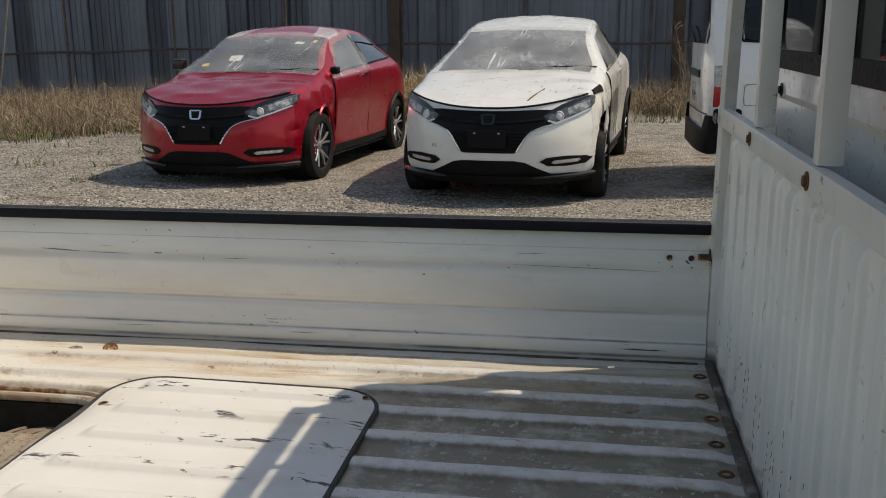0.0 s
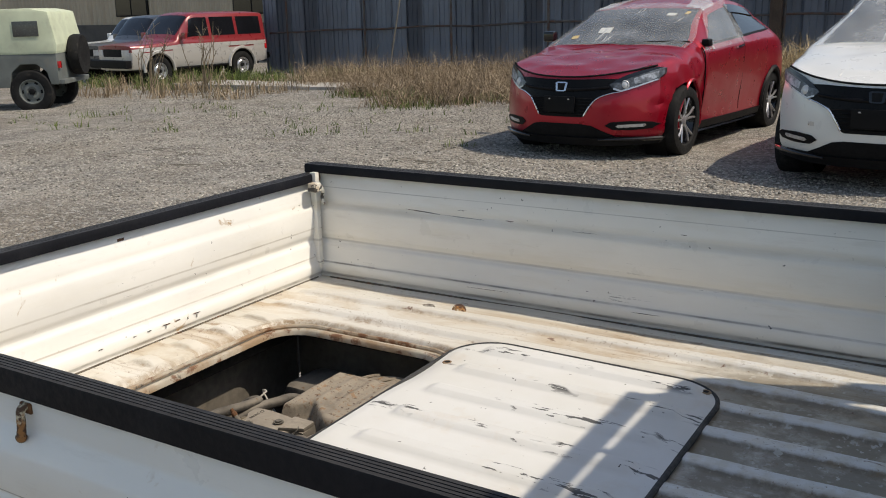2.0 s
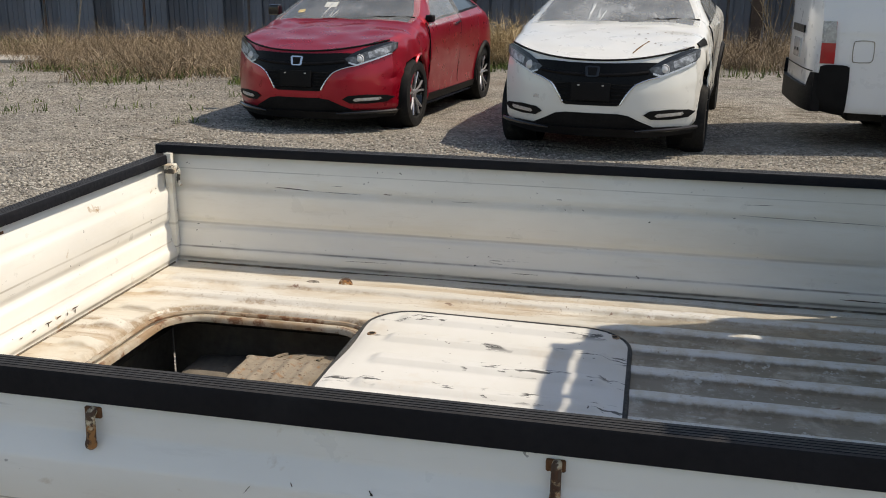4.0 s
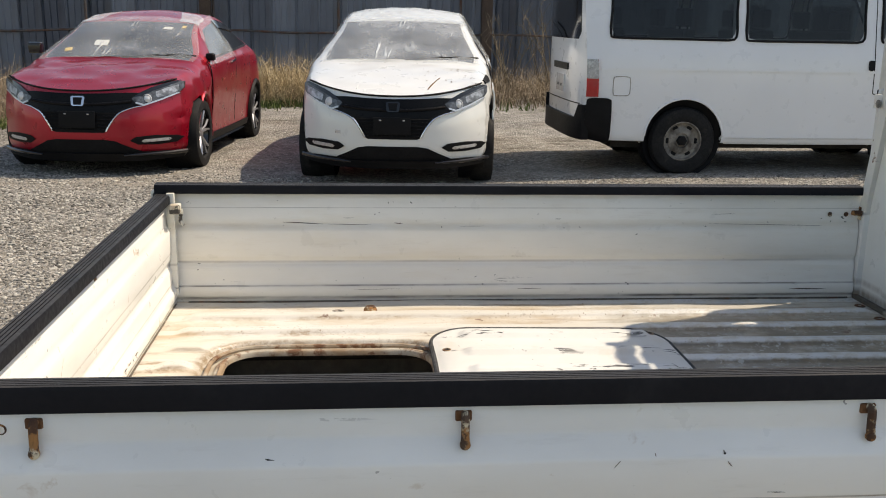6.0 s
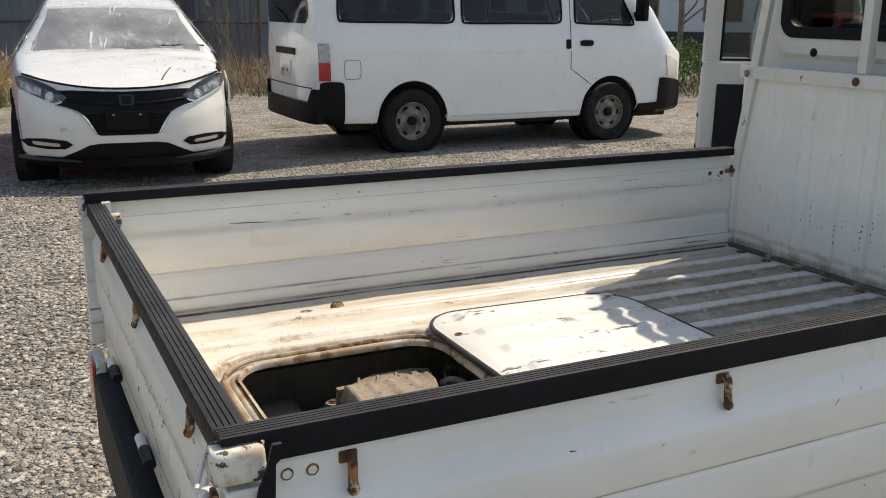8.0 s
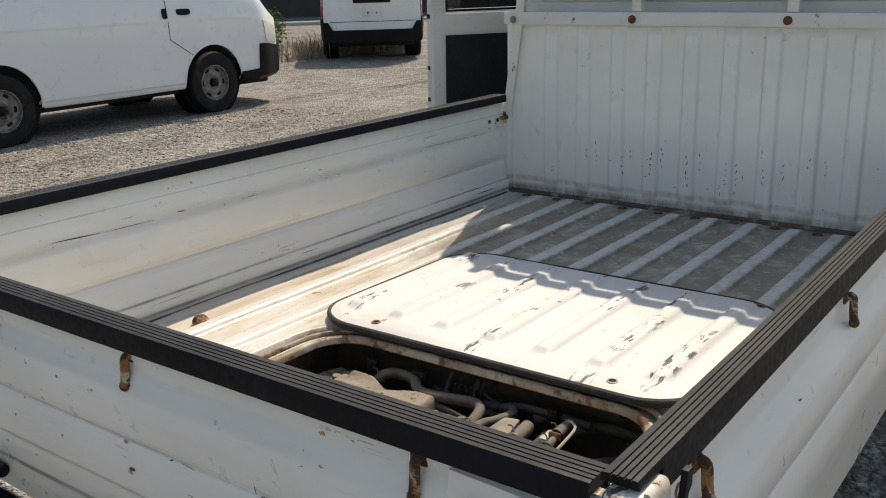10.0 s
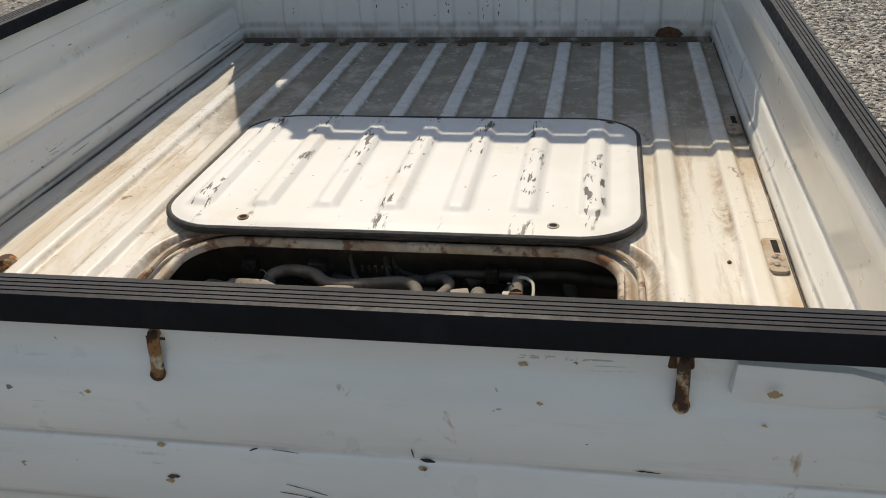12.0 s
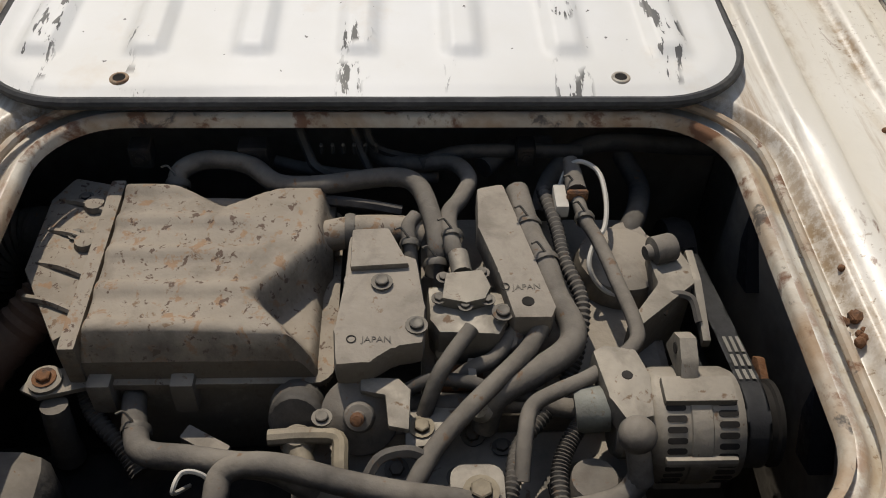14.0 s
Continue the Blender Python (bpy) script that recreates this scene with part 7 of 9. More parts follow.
        fg = part("fog_lamp", L.face(flip([(0.42, 0.34), (0.47, 0.372), (0.62, 0.383), (0.77, 0.372), (0.815, 0.352), (0.765, 0.31), (0.62, 0.297), (0.48, 0.302)]), 0.0, 0.008, 0.04), trim_black, car, "black fog lamp recess")
        part("lamp_strip", L.face(flip([(0.51, 0.332), (0.53, 0.348), (0.72, 0.357), (0.73, 0.343), (0.71, 0.328), (0.53, 0.320)]), 0.0, 0.014, 0.02), alloy, fg)
        for k in range(4):
            x = 0.545 + 0.045 * k
            part("light_emitter", L.face(flip([(x, 0.332), (x, 0.346), (x + 0.03, 0.348), (x + 0.03, 0.334)]), 0.0, 0.018, 0.01), lamp_white, fg)
        line = [(0.235, 0.425), (0.265, 0.48), (0.305, 0.54), (0.345, 0.583), (0.40, 0.612), (0.46, 0.632), (0.53, 0.645)]
        part("chrome_strip", tube([L.nose(s * x, z, 0.012) for x, z in line], [0.009, 0.009, 0.008, 0.007, 0.006, 0.005], 8, 4), chrome, car, "bright wing-shaped grille strip")
    part("upper_grille", L.face([(-0.54, 0.66), (-0.505, 0.758), (-0.40, 0.762), (-0.2, 0.754), (0, 0.75), (0.2, 0.754), (0.40, 0.762), (0.505, 0.758), (0.54, 0.66), (0.46, 0.636), (0.35, 0.592), (0.30, 0.592), (-0.30, 0.592), (-0.35, 0.592), (-0.46, 0.636)], 0.0, 0.010, 0.03), smoked, car, "smoked gloss grille bar between the lamps")
    part("bar_ridge", tube([L.nose(x, 0.655 + 0.03 * (abs(x) / 0.45) ** 2, 0.006) for x in np.linspace(-0.44, 0.44, 15)], 0.016, 8, 2), smoked, car)
    gr = part("lower_grille", L.face([(-0.345, 0.60), (0.345, 0.60), (0.24, 0.425), (0.21, 0.412), (-0.21, 0.412), (-0.24, 0.425)], 0.0, 0.004, 0.03), cabin_dark, car, "dark open lower grille")
    for z in (0.435, 0.465, 0.495, 0.525, 0.555, 0.582):
        w = 0.225 + (z - 0.42) * 0.6
        part("slat", box((-w, -0.012, z), (w, -0.003, z + 0.008), 0.003, 1), trim_black, gr)
    holder = part("number_plate_holder", box((-0.165, -0.03, 0.455), (0.155, -0.012, 0.60), 0.006, 2), trim_black, car, "blank black number plate holder")
    for x in (-0.105, 0.095):
        part("holder_screw", box((x - 0.01, -0.034, 0.572), (x + 0.01, -0.029, 0.582), 0.002, 1), alloy, holder)
    bd = part("badge", L.face([(x * 0.062, 0.688 + z * 0.043) for x, z in ((-0.7, 1), (0.7, 1), (1, 0.8), (0.85, -0.8), (0.6, -1), (-0.6, -1), (-0.85, -0.8), (-1, 0.8))], 0.0, 0.03, 0.02), chrome if wrapped < 2 else gloss_black, car, "plain badge plate")
    part("badge_field", L.face([(x * 0.040, 0.688 + z * 0.031) for x, z in ((-1, 1), (1, 1), (0.8, -1), (-0.8, -1))], 0.0, 0.033, 0.01), trim_black, bd)
    part("lower_intake", L.face([(-0.50, 0.238), (-0.40, 0.285), (-0.30, 0.336), (-0.21, 0.35), (0.21, 0.35), (0.30, 0.336), (0.40, 0.285), (0.50, 0.238), (0.46, 0.19), (-0.46, 0.19)], 0.0, 0.004, 0.04), cabin_dark, car, "dark lower bumper intake")
    part("front_lip", L.face([(-0.835, 0.226), (-0.66, 0.236), (-0.50, 0.236), (-0.40, 0.222), (0.40, 0.222), (0.50, 0.236), (0.66, 0.236), (0.835, 0.226), (0.80, 0.17), (0.5, 0.15), (-0.5, 0.15), (-0.80, 0.17)], 0.0, 0.03, 0.07), trim_black, car, "black lower bumper lip")
    for s in (1, -1):
        part("lip_fin", tube([L.nose(s * x, z, 0.035) for x, z in ((0.36, 0.205), (0.52, 0.212), (0.68, 0.215), (0.83, 0.22))], [0.008, 0.014, 0.017, 0.02], 8, 4), gloss_black, car)
    if wrapped > 1:
        part("tow_cap", L.face([(-0.505, 0.445), (-0.455, 0.445), (-0.455, 0.475), (-0.505, 0.475)], 0.0, 0.004, 0.01), alloy, car, "small grey tow-hook cap")
        part("wing_gap", L.patch([(0.16, 4.62), (0.62, 4.3), (0.70, 4.85), (0.22, 4.98)], 0.004, (6, 3), 1, 0.01, 0.01), cabin_dark, car, "torn gap behind the headlamp")
        part("torn_wing", L.patch([(0.40, 1.9), (0.56, 2.1), (0.60, 4.2), (0.44, 3.9)], 0.03, (4, 10), 1, 0.012, 0.03), paint, car, "bent torn wing edge")
        for x0, y0, x1, y1 in ((0.30, 0.12, 0.40, 0.42), (-0.34, 0.10, -0.31, 0.34)):
            pts = [L.at(y0 + (y1 - y0) * k / 6, 8 - abs(x0 + (x1 - x0) * k / 6) / 0.31) for k in range(7)]
            part("bonnet_dent", tube([(math.copysign(q.x, x0), q.y, q.z - 0.002) for q in pts], 0.006, 6, 2), rusty if x0 > 0 else paint, body)
        for k in range(26):
            x, y = random.uniform(0.2, 0.72), random.uniform(0.25, 0.95)
            q = L.at(y, 8 - x / 0.31 if x < 0.6 else 6 - (x - 0.6) / 0.2)
            part("flaked_spot", lathe([(0, 0.003), (random.uniform(0.004, 0.011), 0.002), (0.012, 0)], 7, Matrix.Translation(q) @ pose(0, 0, 0, 0, 0, random.uniform(0, 180)) @ Matrix.Diagonal((1.0, random.uniform(0.3, 0.8), 1, 1))), rusty, body)
    part("hood_seam", tube([L.nose(x, 0.774 + 0.10 * (abs(x) / 0.76) ** 2.2, 0.002) for x in np.linspace(-0.76, 0.76, 25)], 0.009, 6, 2), cabin_dark, body)
    for s in (1, -1):
        part("wiper", tube([(s * 0.05 + 0.1, 1.07 + 0.02, 1.035), (s * 0.05 + 0.45, 1.13, 1.065), (s * 0.25 + 0.5, 1.2, 1.06)], 0.008, 6, 3), trim_black, car)
    # plastic film over the glass and roof
    for s in (1, -1):
        part("film", L.patch([(1.05, 7.999), (1.05, 5.4), (1.95, 6.35), (2.0, 7.999)], 0.016, (26, 24), s, 0.002, 0.010), film if wrapped > 1 else thin_film, car, "wrinkled clear plastic film over the glass")
        if wrapped > 1 or s > 0:
            part("side_film", L.patch([(1.22, 4.55), (2.45, 4.5), (2.45, 6.35), (1.86, 6.35)], 0.016, (22, 18), s, 0.002, 0.016), side_sheet, car, "crumpled plastic film over the door glass")
        part("roof_film", L.patch([(1.88, 7.999 if wrapped > 1 else 7.2), (1.84, 6.2), (2.15 + 0.9 * (wrapped > 1), 6.2), (2.35 + 0.75 * (wrapped > 1), 7.999 if wrapped > 1 else 7.4)], 0.012, (16, 12), s, 0.002, 0.008), roof_sheet, car, "milky film over the roof edge")
    if wrapped < 2:
        for a, b, c, d, m in ((1.30, 7.35, 0.06, 0.10, screen_paper), (1.20, 6.55, 0.05, 0.07, tape_yellow), (1.66, 7.2, 0.04, 0.06, screen_paper), (1.72, 6.85, 0.03, 0.06, tape_yellow)):
            sd = -1 if a < 1.5 else 1
            part("sticker", L.patch([(a, b), (a, b + c * 5), (a + d, b + c * 5), (a + d, b)], 0.010, (3, 3), sd, 0.002), m, g1)
    car.matrix_basis = where
    return car, L


red_paint = car_paint("metallic_red_paint", (0.35, 0.003, 0.018), 0.5, 0.5, 0.01)
white_paint = car_paint("pearl_white_paint", (0.72, 0.72, 0.69), 0.0)
red_car, LR = crossover("metallic red crossover with crumpled bonnet and film-covered windscreen", red_paint, pose(-1.98, 7.356, -0.045, -0.9, 0, -4.7), 1, 1.0)
white_car, LW = crossover("white crossover with damaged wing and windscreen wrapped in film", white_paint, pose(0.765, 6.86, -0.02, 0, 0, -5.4), 2, 0.6, 0.075)

# ---- the white van ----
VAN = [
    (0.00, [(0.5, 0.32), (0.70, 0.34), (0.74, 0.5), (0.74, 0.7), (0.72, 0.88), (0.69, 0.95), (0.5, 0.98), (0.25, 0.99), (0, 1.0)]),
    (0.35, [(0.6, 0.30), (0.82, 0.32), (0.845, 0.5), (0.85, 0.75), (0.835, 0.98), (0.80, 1.12), (0.70, 1.22), (0.36, 1.26), (0, 1.27)]),
    (0.70, [(0.6, 0.30), (0.83, 0.31), (0.85, 0.5), (0.855, 0.78), (0.845, 1.02), (0.815, 1.18), (0.72, 1.52), (0.45, 1.60), (0, 1.62)]),
    (1.10, [(0.6, 0.30), (0.83, 0.31), (0.85, 0.5), (0.855, 0.8), (0.845, 1.04), (0.82, 1.20), (0.72, 1.78), (0.55, 1.86), (0, 1.89)]),
    (1.60, [(0.6, 0.30), (0.83, 0.31), (0.85, 0.5), (0.855, 0.8), (0.845, 1.05), (0.825, 1.21), (0.725, 1.84), (0.60, 1.93), (0, 1.97)]),
    (3.00, [(0.6, 0.30), (0.83, 0.31), (0.85, 0.5), (0.855, 0.8), (0.845, 1.05), (0.825, 1.21), (0.725, 1.85), (0.60, 1.94), (0, 1.98)]),
    (4.40, [(0.6, 0.32), (0.82, 0.33), (0.845, 0.5), (0.85, 0.8), (0.84, 1.05), (0.82, 1.21), (0.72, 1.84), (0.60, 1.93), (0, 1.97)]),
    (4.655, [(0.6, 0.36), (0.76, 0.37), (0.80, 0.5), (0.81, 0.8), (0.80, 1.05), (0.78, 1.21), (0.68, 1.80), (0.55, 1.89), (0, 1.92)]),
]
van_paint = car_paint("white_van_paint", (0.74, 0.75, 0.76), 0.0)


def steel_wheel(car, c, side, r=0.325, w=0.19, rim=None):
    m = Matrix.Translation(c) @ along((side, 0, 0))
    h = w / 2
    tyre = part("wheel", lathe([(r * 0.56, -h * 0.8), (r * 0.75, -h), (r * 0.94, -h * 0.92), (r, -h * 0.6), (r, h * 0.6), (r * 0.94, h * 0.92), (r * 0.78, h), (r * 0.62, h * 0.94), (r * 0.56, h * 0.8)], 40, m), tyre_rubber, car, "black tyre on a pressed steel rim")
    part("rim", lathe([(r * 0.58, h * 0.86), (r * 0.55, h * 0.88), (r * 0.52, h * 0.5), (r * 0.42, h * 0.42), (r * 0.32, h * 0.62), (r * 0.22, h * 0.6), (r * 0.2, h * 0.45), (0, h * 0.45)], 36, m), rim or steel_rim, tyre)
    for k in range(6):
        a = radians(60 * k)
        o = m @ Vector((r * 0.44 * math.cos(a), r * 0.44 * math.sin(a), h * 0.43))
        part("rim_slot", lathe([(0, 0.004), (r * 0.085, 0.004), (r * 0.09, 0)], 10, Matrix.Translation(o) @ along((side, 0, 0))), cabin_dark, tyre)
    part("hub", lathe([(r * 0.16, h * 0.4), (r * 0.15, h * 0.8), (r * 0.1, h * 0.9), (0, h * 0.9)], 6, m), trim_black, tyre)
    return tyre


van_rim = surface("dirty_van_rim", (0.26, 0.24, 0.21), 0.6, 0.3, 0.25, 12, 60, 0.2, [((0.07, 0.055, 0.045), 9, 0.45, 0.62, 0.8, 0.9)])


def van(where):
    car = new("van")
    car.empty_display_size = 0.3
    tagged(car, "white passenger van with black bumpers and steel wheels", "van")
    L = Loft(VAN, bow=(0.18, 0.75, 3, 0.6), tail=(0.06, 0.8, 4, 0.35), soft=0.6)
    ar = ((1.215, 0.34), (3.62, 0.34))
    side_win = [((0.90, 5.16), (1.70, 5.14), (1.70, 5.92), (1.16, 5.85), "front_side_window"), ((1.88, 5.13), (3.06, 5.13), (3.06, 5.92), (1.88, 5.92), "sliding_window"), ((3.16, 5.13), (4.40, 5.15), (4.37, 5.92), (3.16, 5.92), "rear_side_window")]

    def open_(y, v):
        return 0.42 < y < 1.04 and v > 6.15 or any(a[0] + 0.03 < y < b[0] - 0.03 and 5.17 < v < 5.88 for a, b, c, d, n in side_win) and y > 1.1

    body = part("body", L.body(116, 6, ar, 0.385, 0.0, open_), van_paint, car, sharp=45)
    for ay, az in ar:
        for s in (1, -1):
            part("arch_liner", lathe([(0.388, -0.2), (0.388, 0.0), (0.0, -0.2)], 30, Matrix.Translation((s * 0.80, ay, az)) @ along((s, 0, 0))), trim_black, car)
            pts = []
            for a in np.linspace(-6, 186, 17):
                zz = az + 0.392 * math.sin(radians(a))
                q = L.at(ay, min((abs(L.at(ay, v_).z - zz), v_) for v_ in np.linspace(0.5, 4, 36))[1])
                pts.append((s * (q.x - 0.002), ay + 0.392 * math.cos(radians(a)), zz))
            part("arch_lip", tube(pts, 0.011, 6, 2), van_paint, car)
    part("underbody", box((-0.7, 0.3, 0.24), (0.7, 4.3, 0.5), 0.03), dark_steel, car)
    for s in (1, -1):
        for a, b, c, d, n in side_win:
            fr = part(n, L.patch([a, b, c, d], 0.003, (14, 8), s, 0.006, 0, 0.08), dark_pane, car, "tinted side window")
            q = [L.at(*p) + L.normal(*p) * 0.006 for p in (a, b, c, d)]
            mid = (q[0] + q[1] + q[2] + q[3]) / 4
            line = []
            for i in range(4):
                p0, p1 = q[i], q[(i + 1) % 4]
                line += [p0 * 0.93 + p1 * 0.07, p0 * 0.5 + p1 * 0.5, p0 * 0.07 + p1 * 0.93]
            line = [(p.x * s, p.y, p.z) for p in line]
            part("seal", tube(line + line[:1], 0.012, 6, 3), trim_black, fr)
        part("crease", L.patch([(0.6, 3.75), (4.5, 3.75), (4.5, 3.85), (0.6, 3.85)], 0.008, (30, 1), s, 0.012), van_paint, body)
        part("sill", L.patch([(1.6, 0.9), (3.2, 0.9), (3.2, 1.35), (1.6, 1.35)], 0.008, (14, 1), s, 0.012), van_paint, body)
        part("door_seam", L.patch([(1.75, 3.0), (1.758, 3.0), (1.768, 6), (1.76, 6)], 0.002, (1, 14), s, 0.01), trim_black, body)
        part("door_seam", L.patch([(1.51, 2.5), (1.75, 3.0), (1.75, 3.03), (1.51, 2.53)], 0.002, (6, 1), s, 0.01), trim_black, body)
        part("door_handle", L.patch([(1.47, 3.97), (1.64, 3.97), (1.64, 4.42), (1.47, 4.42)], 0.014, (4, 3), s, 0.02, 0, 0.15), trim_black, body, "black door handle")
        part("door_handle", L.patch([(1.765, 3.85), (1.82, 3.85), (1.82, 4.5), (1.765, 4.5)], 0.014, (3, 4), s, 0.02, 0, 0.15), trim_black, body)
        part("tail_lamp", L.patch([(4.52, 2.8), (4.652, 2.8), (4.652, 4.25), (4.53, 4.25)], 0.014, (4, 6), s, 0.02), lamp_red, car, "red and clear tail lamp")
        part("lamp_top", L.patch([(4.523, 3.42), (4.652, 3.42), (4.652, 4.25), (4.533, 4.25)], 0.019, (4, 4), s, 0.02), lamp_clear, car)
        fl = part("fuel_flap", L.patch([(4.18, 2.85), (4.35, 2.85), (4.35, 3.5), (4.18, 3.5)], 0.003, (5, 5), s, 0.01, 0, 0.12), van_paint, body)
        q = [L.at(*p) + L.normal(*p) * 0.004 for p in ((4.18, 2.85), (4.35, 2.85), (4.35, 3.5), (4.18, 3.5))]
        line = []
        for i in range(4):
            p0, p1 = q[i], q[(i + 1) % 4]
            line += [p0 * 0.85 + p1 * 0.15, p0 * 0.15 + p1 * 0.85]
        line = [(p.x * s, p.y, p.z) for p in line]
        part("flap_seam", tube(line + line[:1], 0.004, 5, 3), steel_rim, fl)
        part("bumper_corner", L.patch([(4.36, 0.9), (4.65, 0.9), (4.65, 2.77), (4.36, 2.77)], 0.022, (8, 6), s, 0.03, 0, 0.06), trim_black, car, "black rear bumper corner")
        part("front_bumper_side", L.patch([(0.0, 0.1), (0.53, 0.1), (0.51, 2.75), (0.0, 2.75)], 0.022, (8, 5), s, 0.03, 0, 0.04), trim_black, car)
        part("front_bumper_skirt", L.patch([(0.52, 0.1), (0.87, 0.1), (0.83, 1.55), (0.52, 1.6)], 0.020, (6, 4), s, 0.03), trim_black, car)
        p = L.at(0.95, 5.2)
        part("door_mirror", box((s * (p.x + 0.02), p.y - 0.10, p.z + 0.02), (s * (p.x + 0.19), p.y - 0.03, p.z + 0.26), 0.03, 3), trim_black, car)
        part("mirror_arm", box((s * (p.x - 0.03), p.y - 0.09, p.z + 0.06), (s * (p.x + 0.06), p.y - 0.05, p.z + 0.12), 0.01, 2), trim_black, car)
        part("headlamp", L.patch([(0.04, 2.85), (0.30, 2.85), (0.36, 3.8), (0.06, 3.8)], 0.014, (5, 5), s, 0.02), lamp_white, car)
        for ay in (1.215, 3.62):
            steel_wheel(car, (s * 0.765, ay, 0.325), s, rim=van_rim)
        ws_ = part("windscreen", L.patch([(0.40, 7.999), (0.40, 6.1), (1.05, 6.1), (1.05, 7.999)], 0.003, (12, 8), s, 0.004), pane, car)
        ws_.visible_shadow = False
    # tail: window, plate recess, bumper
    part("rear_window", L.face([(-0.60, 1.27), (0.60, 1.27), (0.66, 1.34), (0.63, 1.70), (0.56, 1.76), (-0.56, 1.76), (-0.63, 1.70), (-0.66, 1.34)], 4.655, 0.006, 0.02, True), gloss_black, car, "dark tailgate window")
    part("rear_bumper", L.face([(-0.82, 0.33), (0.82, 0.33), (0.82, 0.66), (0.74, 0.66), (0.66, 0.53), (-0.66, 0.53), (-0.74, 0.66), (-0.82, 0.66)], 4.655, 0.035, 0.07, True), trim_black, car, "black rear bumper")
    part("garnish", L.face([(-0.31, 0.965), (0.31, 0.965), (0.31, 1.03), (-0.31, 1.03)], 4.655, 0.014, 0.02, True), trim_black, car)
    part("number_plate", L.face([(-0.165, 0.74), (0.165, 0.74), (0.165, 0.91), (-0.165, 0.91)], 4.655, 0.012, 0.012, True), lamp_white, car, "blank white plate panel")
    for x in (-0.07, 0.07):
        part("plate_screw", box((x - 0.012, 4.667, 0.79), (x + 0.012, 4.673, 0.82), 0.003, 1), trim_black, car)
    part("tailgate_seam", L.face([(-0.70, 0.66), (0.70, 0.66), (0.70, 0.67), (-0.70, 0.67)], 4.655, 0.004, 0.01, True), trim_black, body)
    part("rear_wiper", tube([(-0.1, 4.685, 1.28), (0.1, 4.69, 1.36), (0.34, 4.685, 1.42)], 0.01, 6, 3), trim_black, car)
    for y in (1.5, 2.3, 3.1, 3.8):
        seat = part("seat", box((-0.6, y, 0.6), (0.6, y + 0.45, 0.85), 0.05, 3), cabin_dark, car, "dark van bench seat")
        part("backrest", box((-0.58, y + 0.38, 0.8), (0.58, y + 0.5, 1.38), 0.05, 3), cabin_dark, seat)
        for x in (-0.4, 0.4):
            part("headrest", box((x - 0.13, y + 0.40, 1.40), (x + 0.13, y + 0.49, 1.58), 0.04, 3), cabin_dark, seat)
    part("dashboard", box((-0.7, 0.5, 0.9), (0.7, 0.85, 1.15), 0.05, 3), cabin_dark, car)
    part("floor_pan", box((-0.78, 0.4, 0.42), (0.78, 4.5, 0.5), 0.02), cabin_dark, car)
    part("steering_wheel", tube([(-0.36 + 0.2 * math.cos(a), 1.02 + 0.06 * math.sin(a), 1.25 + 0.18 * math.sin(a)) for a in np.linspace(0, 2 * math.pi, 25)], 0.014, 8, smooth=False), trim_black, car)
    car.matrix_basis = where
    return car


white_van = van(pose(7.21, 8.545, -0.03, 0, 0, 90.6))

# ---- ground, gravel, fence ----
G = -0.02


def ground_z(x, y):
    """The yard: nearly level, falling away gently past the parked cars."""
    far_ = 0.022 * max(0.0, min(-x - 4.0, 30.0)) + 0.012 * max(0.0, min(y - 11.0, 20.0))
    soft_ = 0.02 * noise.noise((x * 0.45, y * 0.45, 0)) if not (-3.2 < x < 8 and 6 < y < 12.5) and abs(x) < 60 else 0
    dip = 0.075 * math.exp(-((x - 1.2) / 1.3) ** 2 - ((y - 8.0) / 1.4) ** 2) + 0.06 * math.exp(-((x + 1.2) / 1.4) ** 2 - ((y - 10.0) / 1.9) ** 2)
    return G - far_ + soft_ - dip


ground_mat = bpy.data.materials.new("gravel_ground")


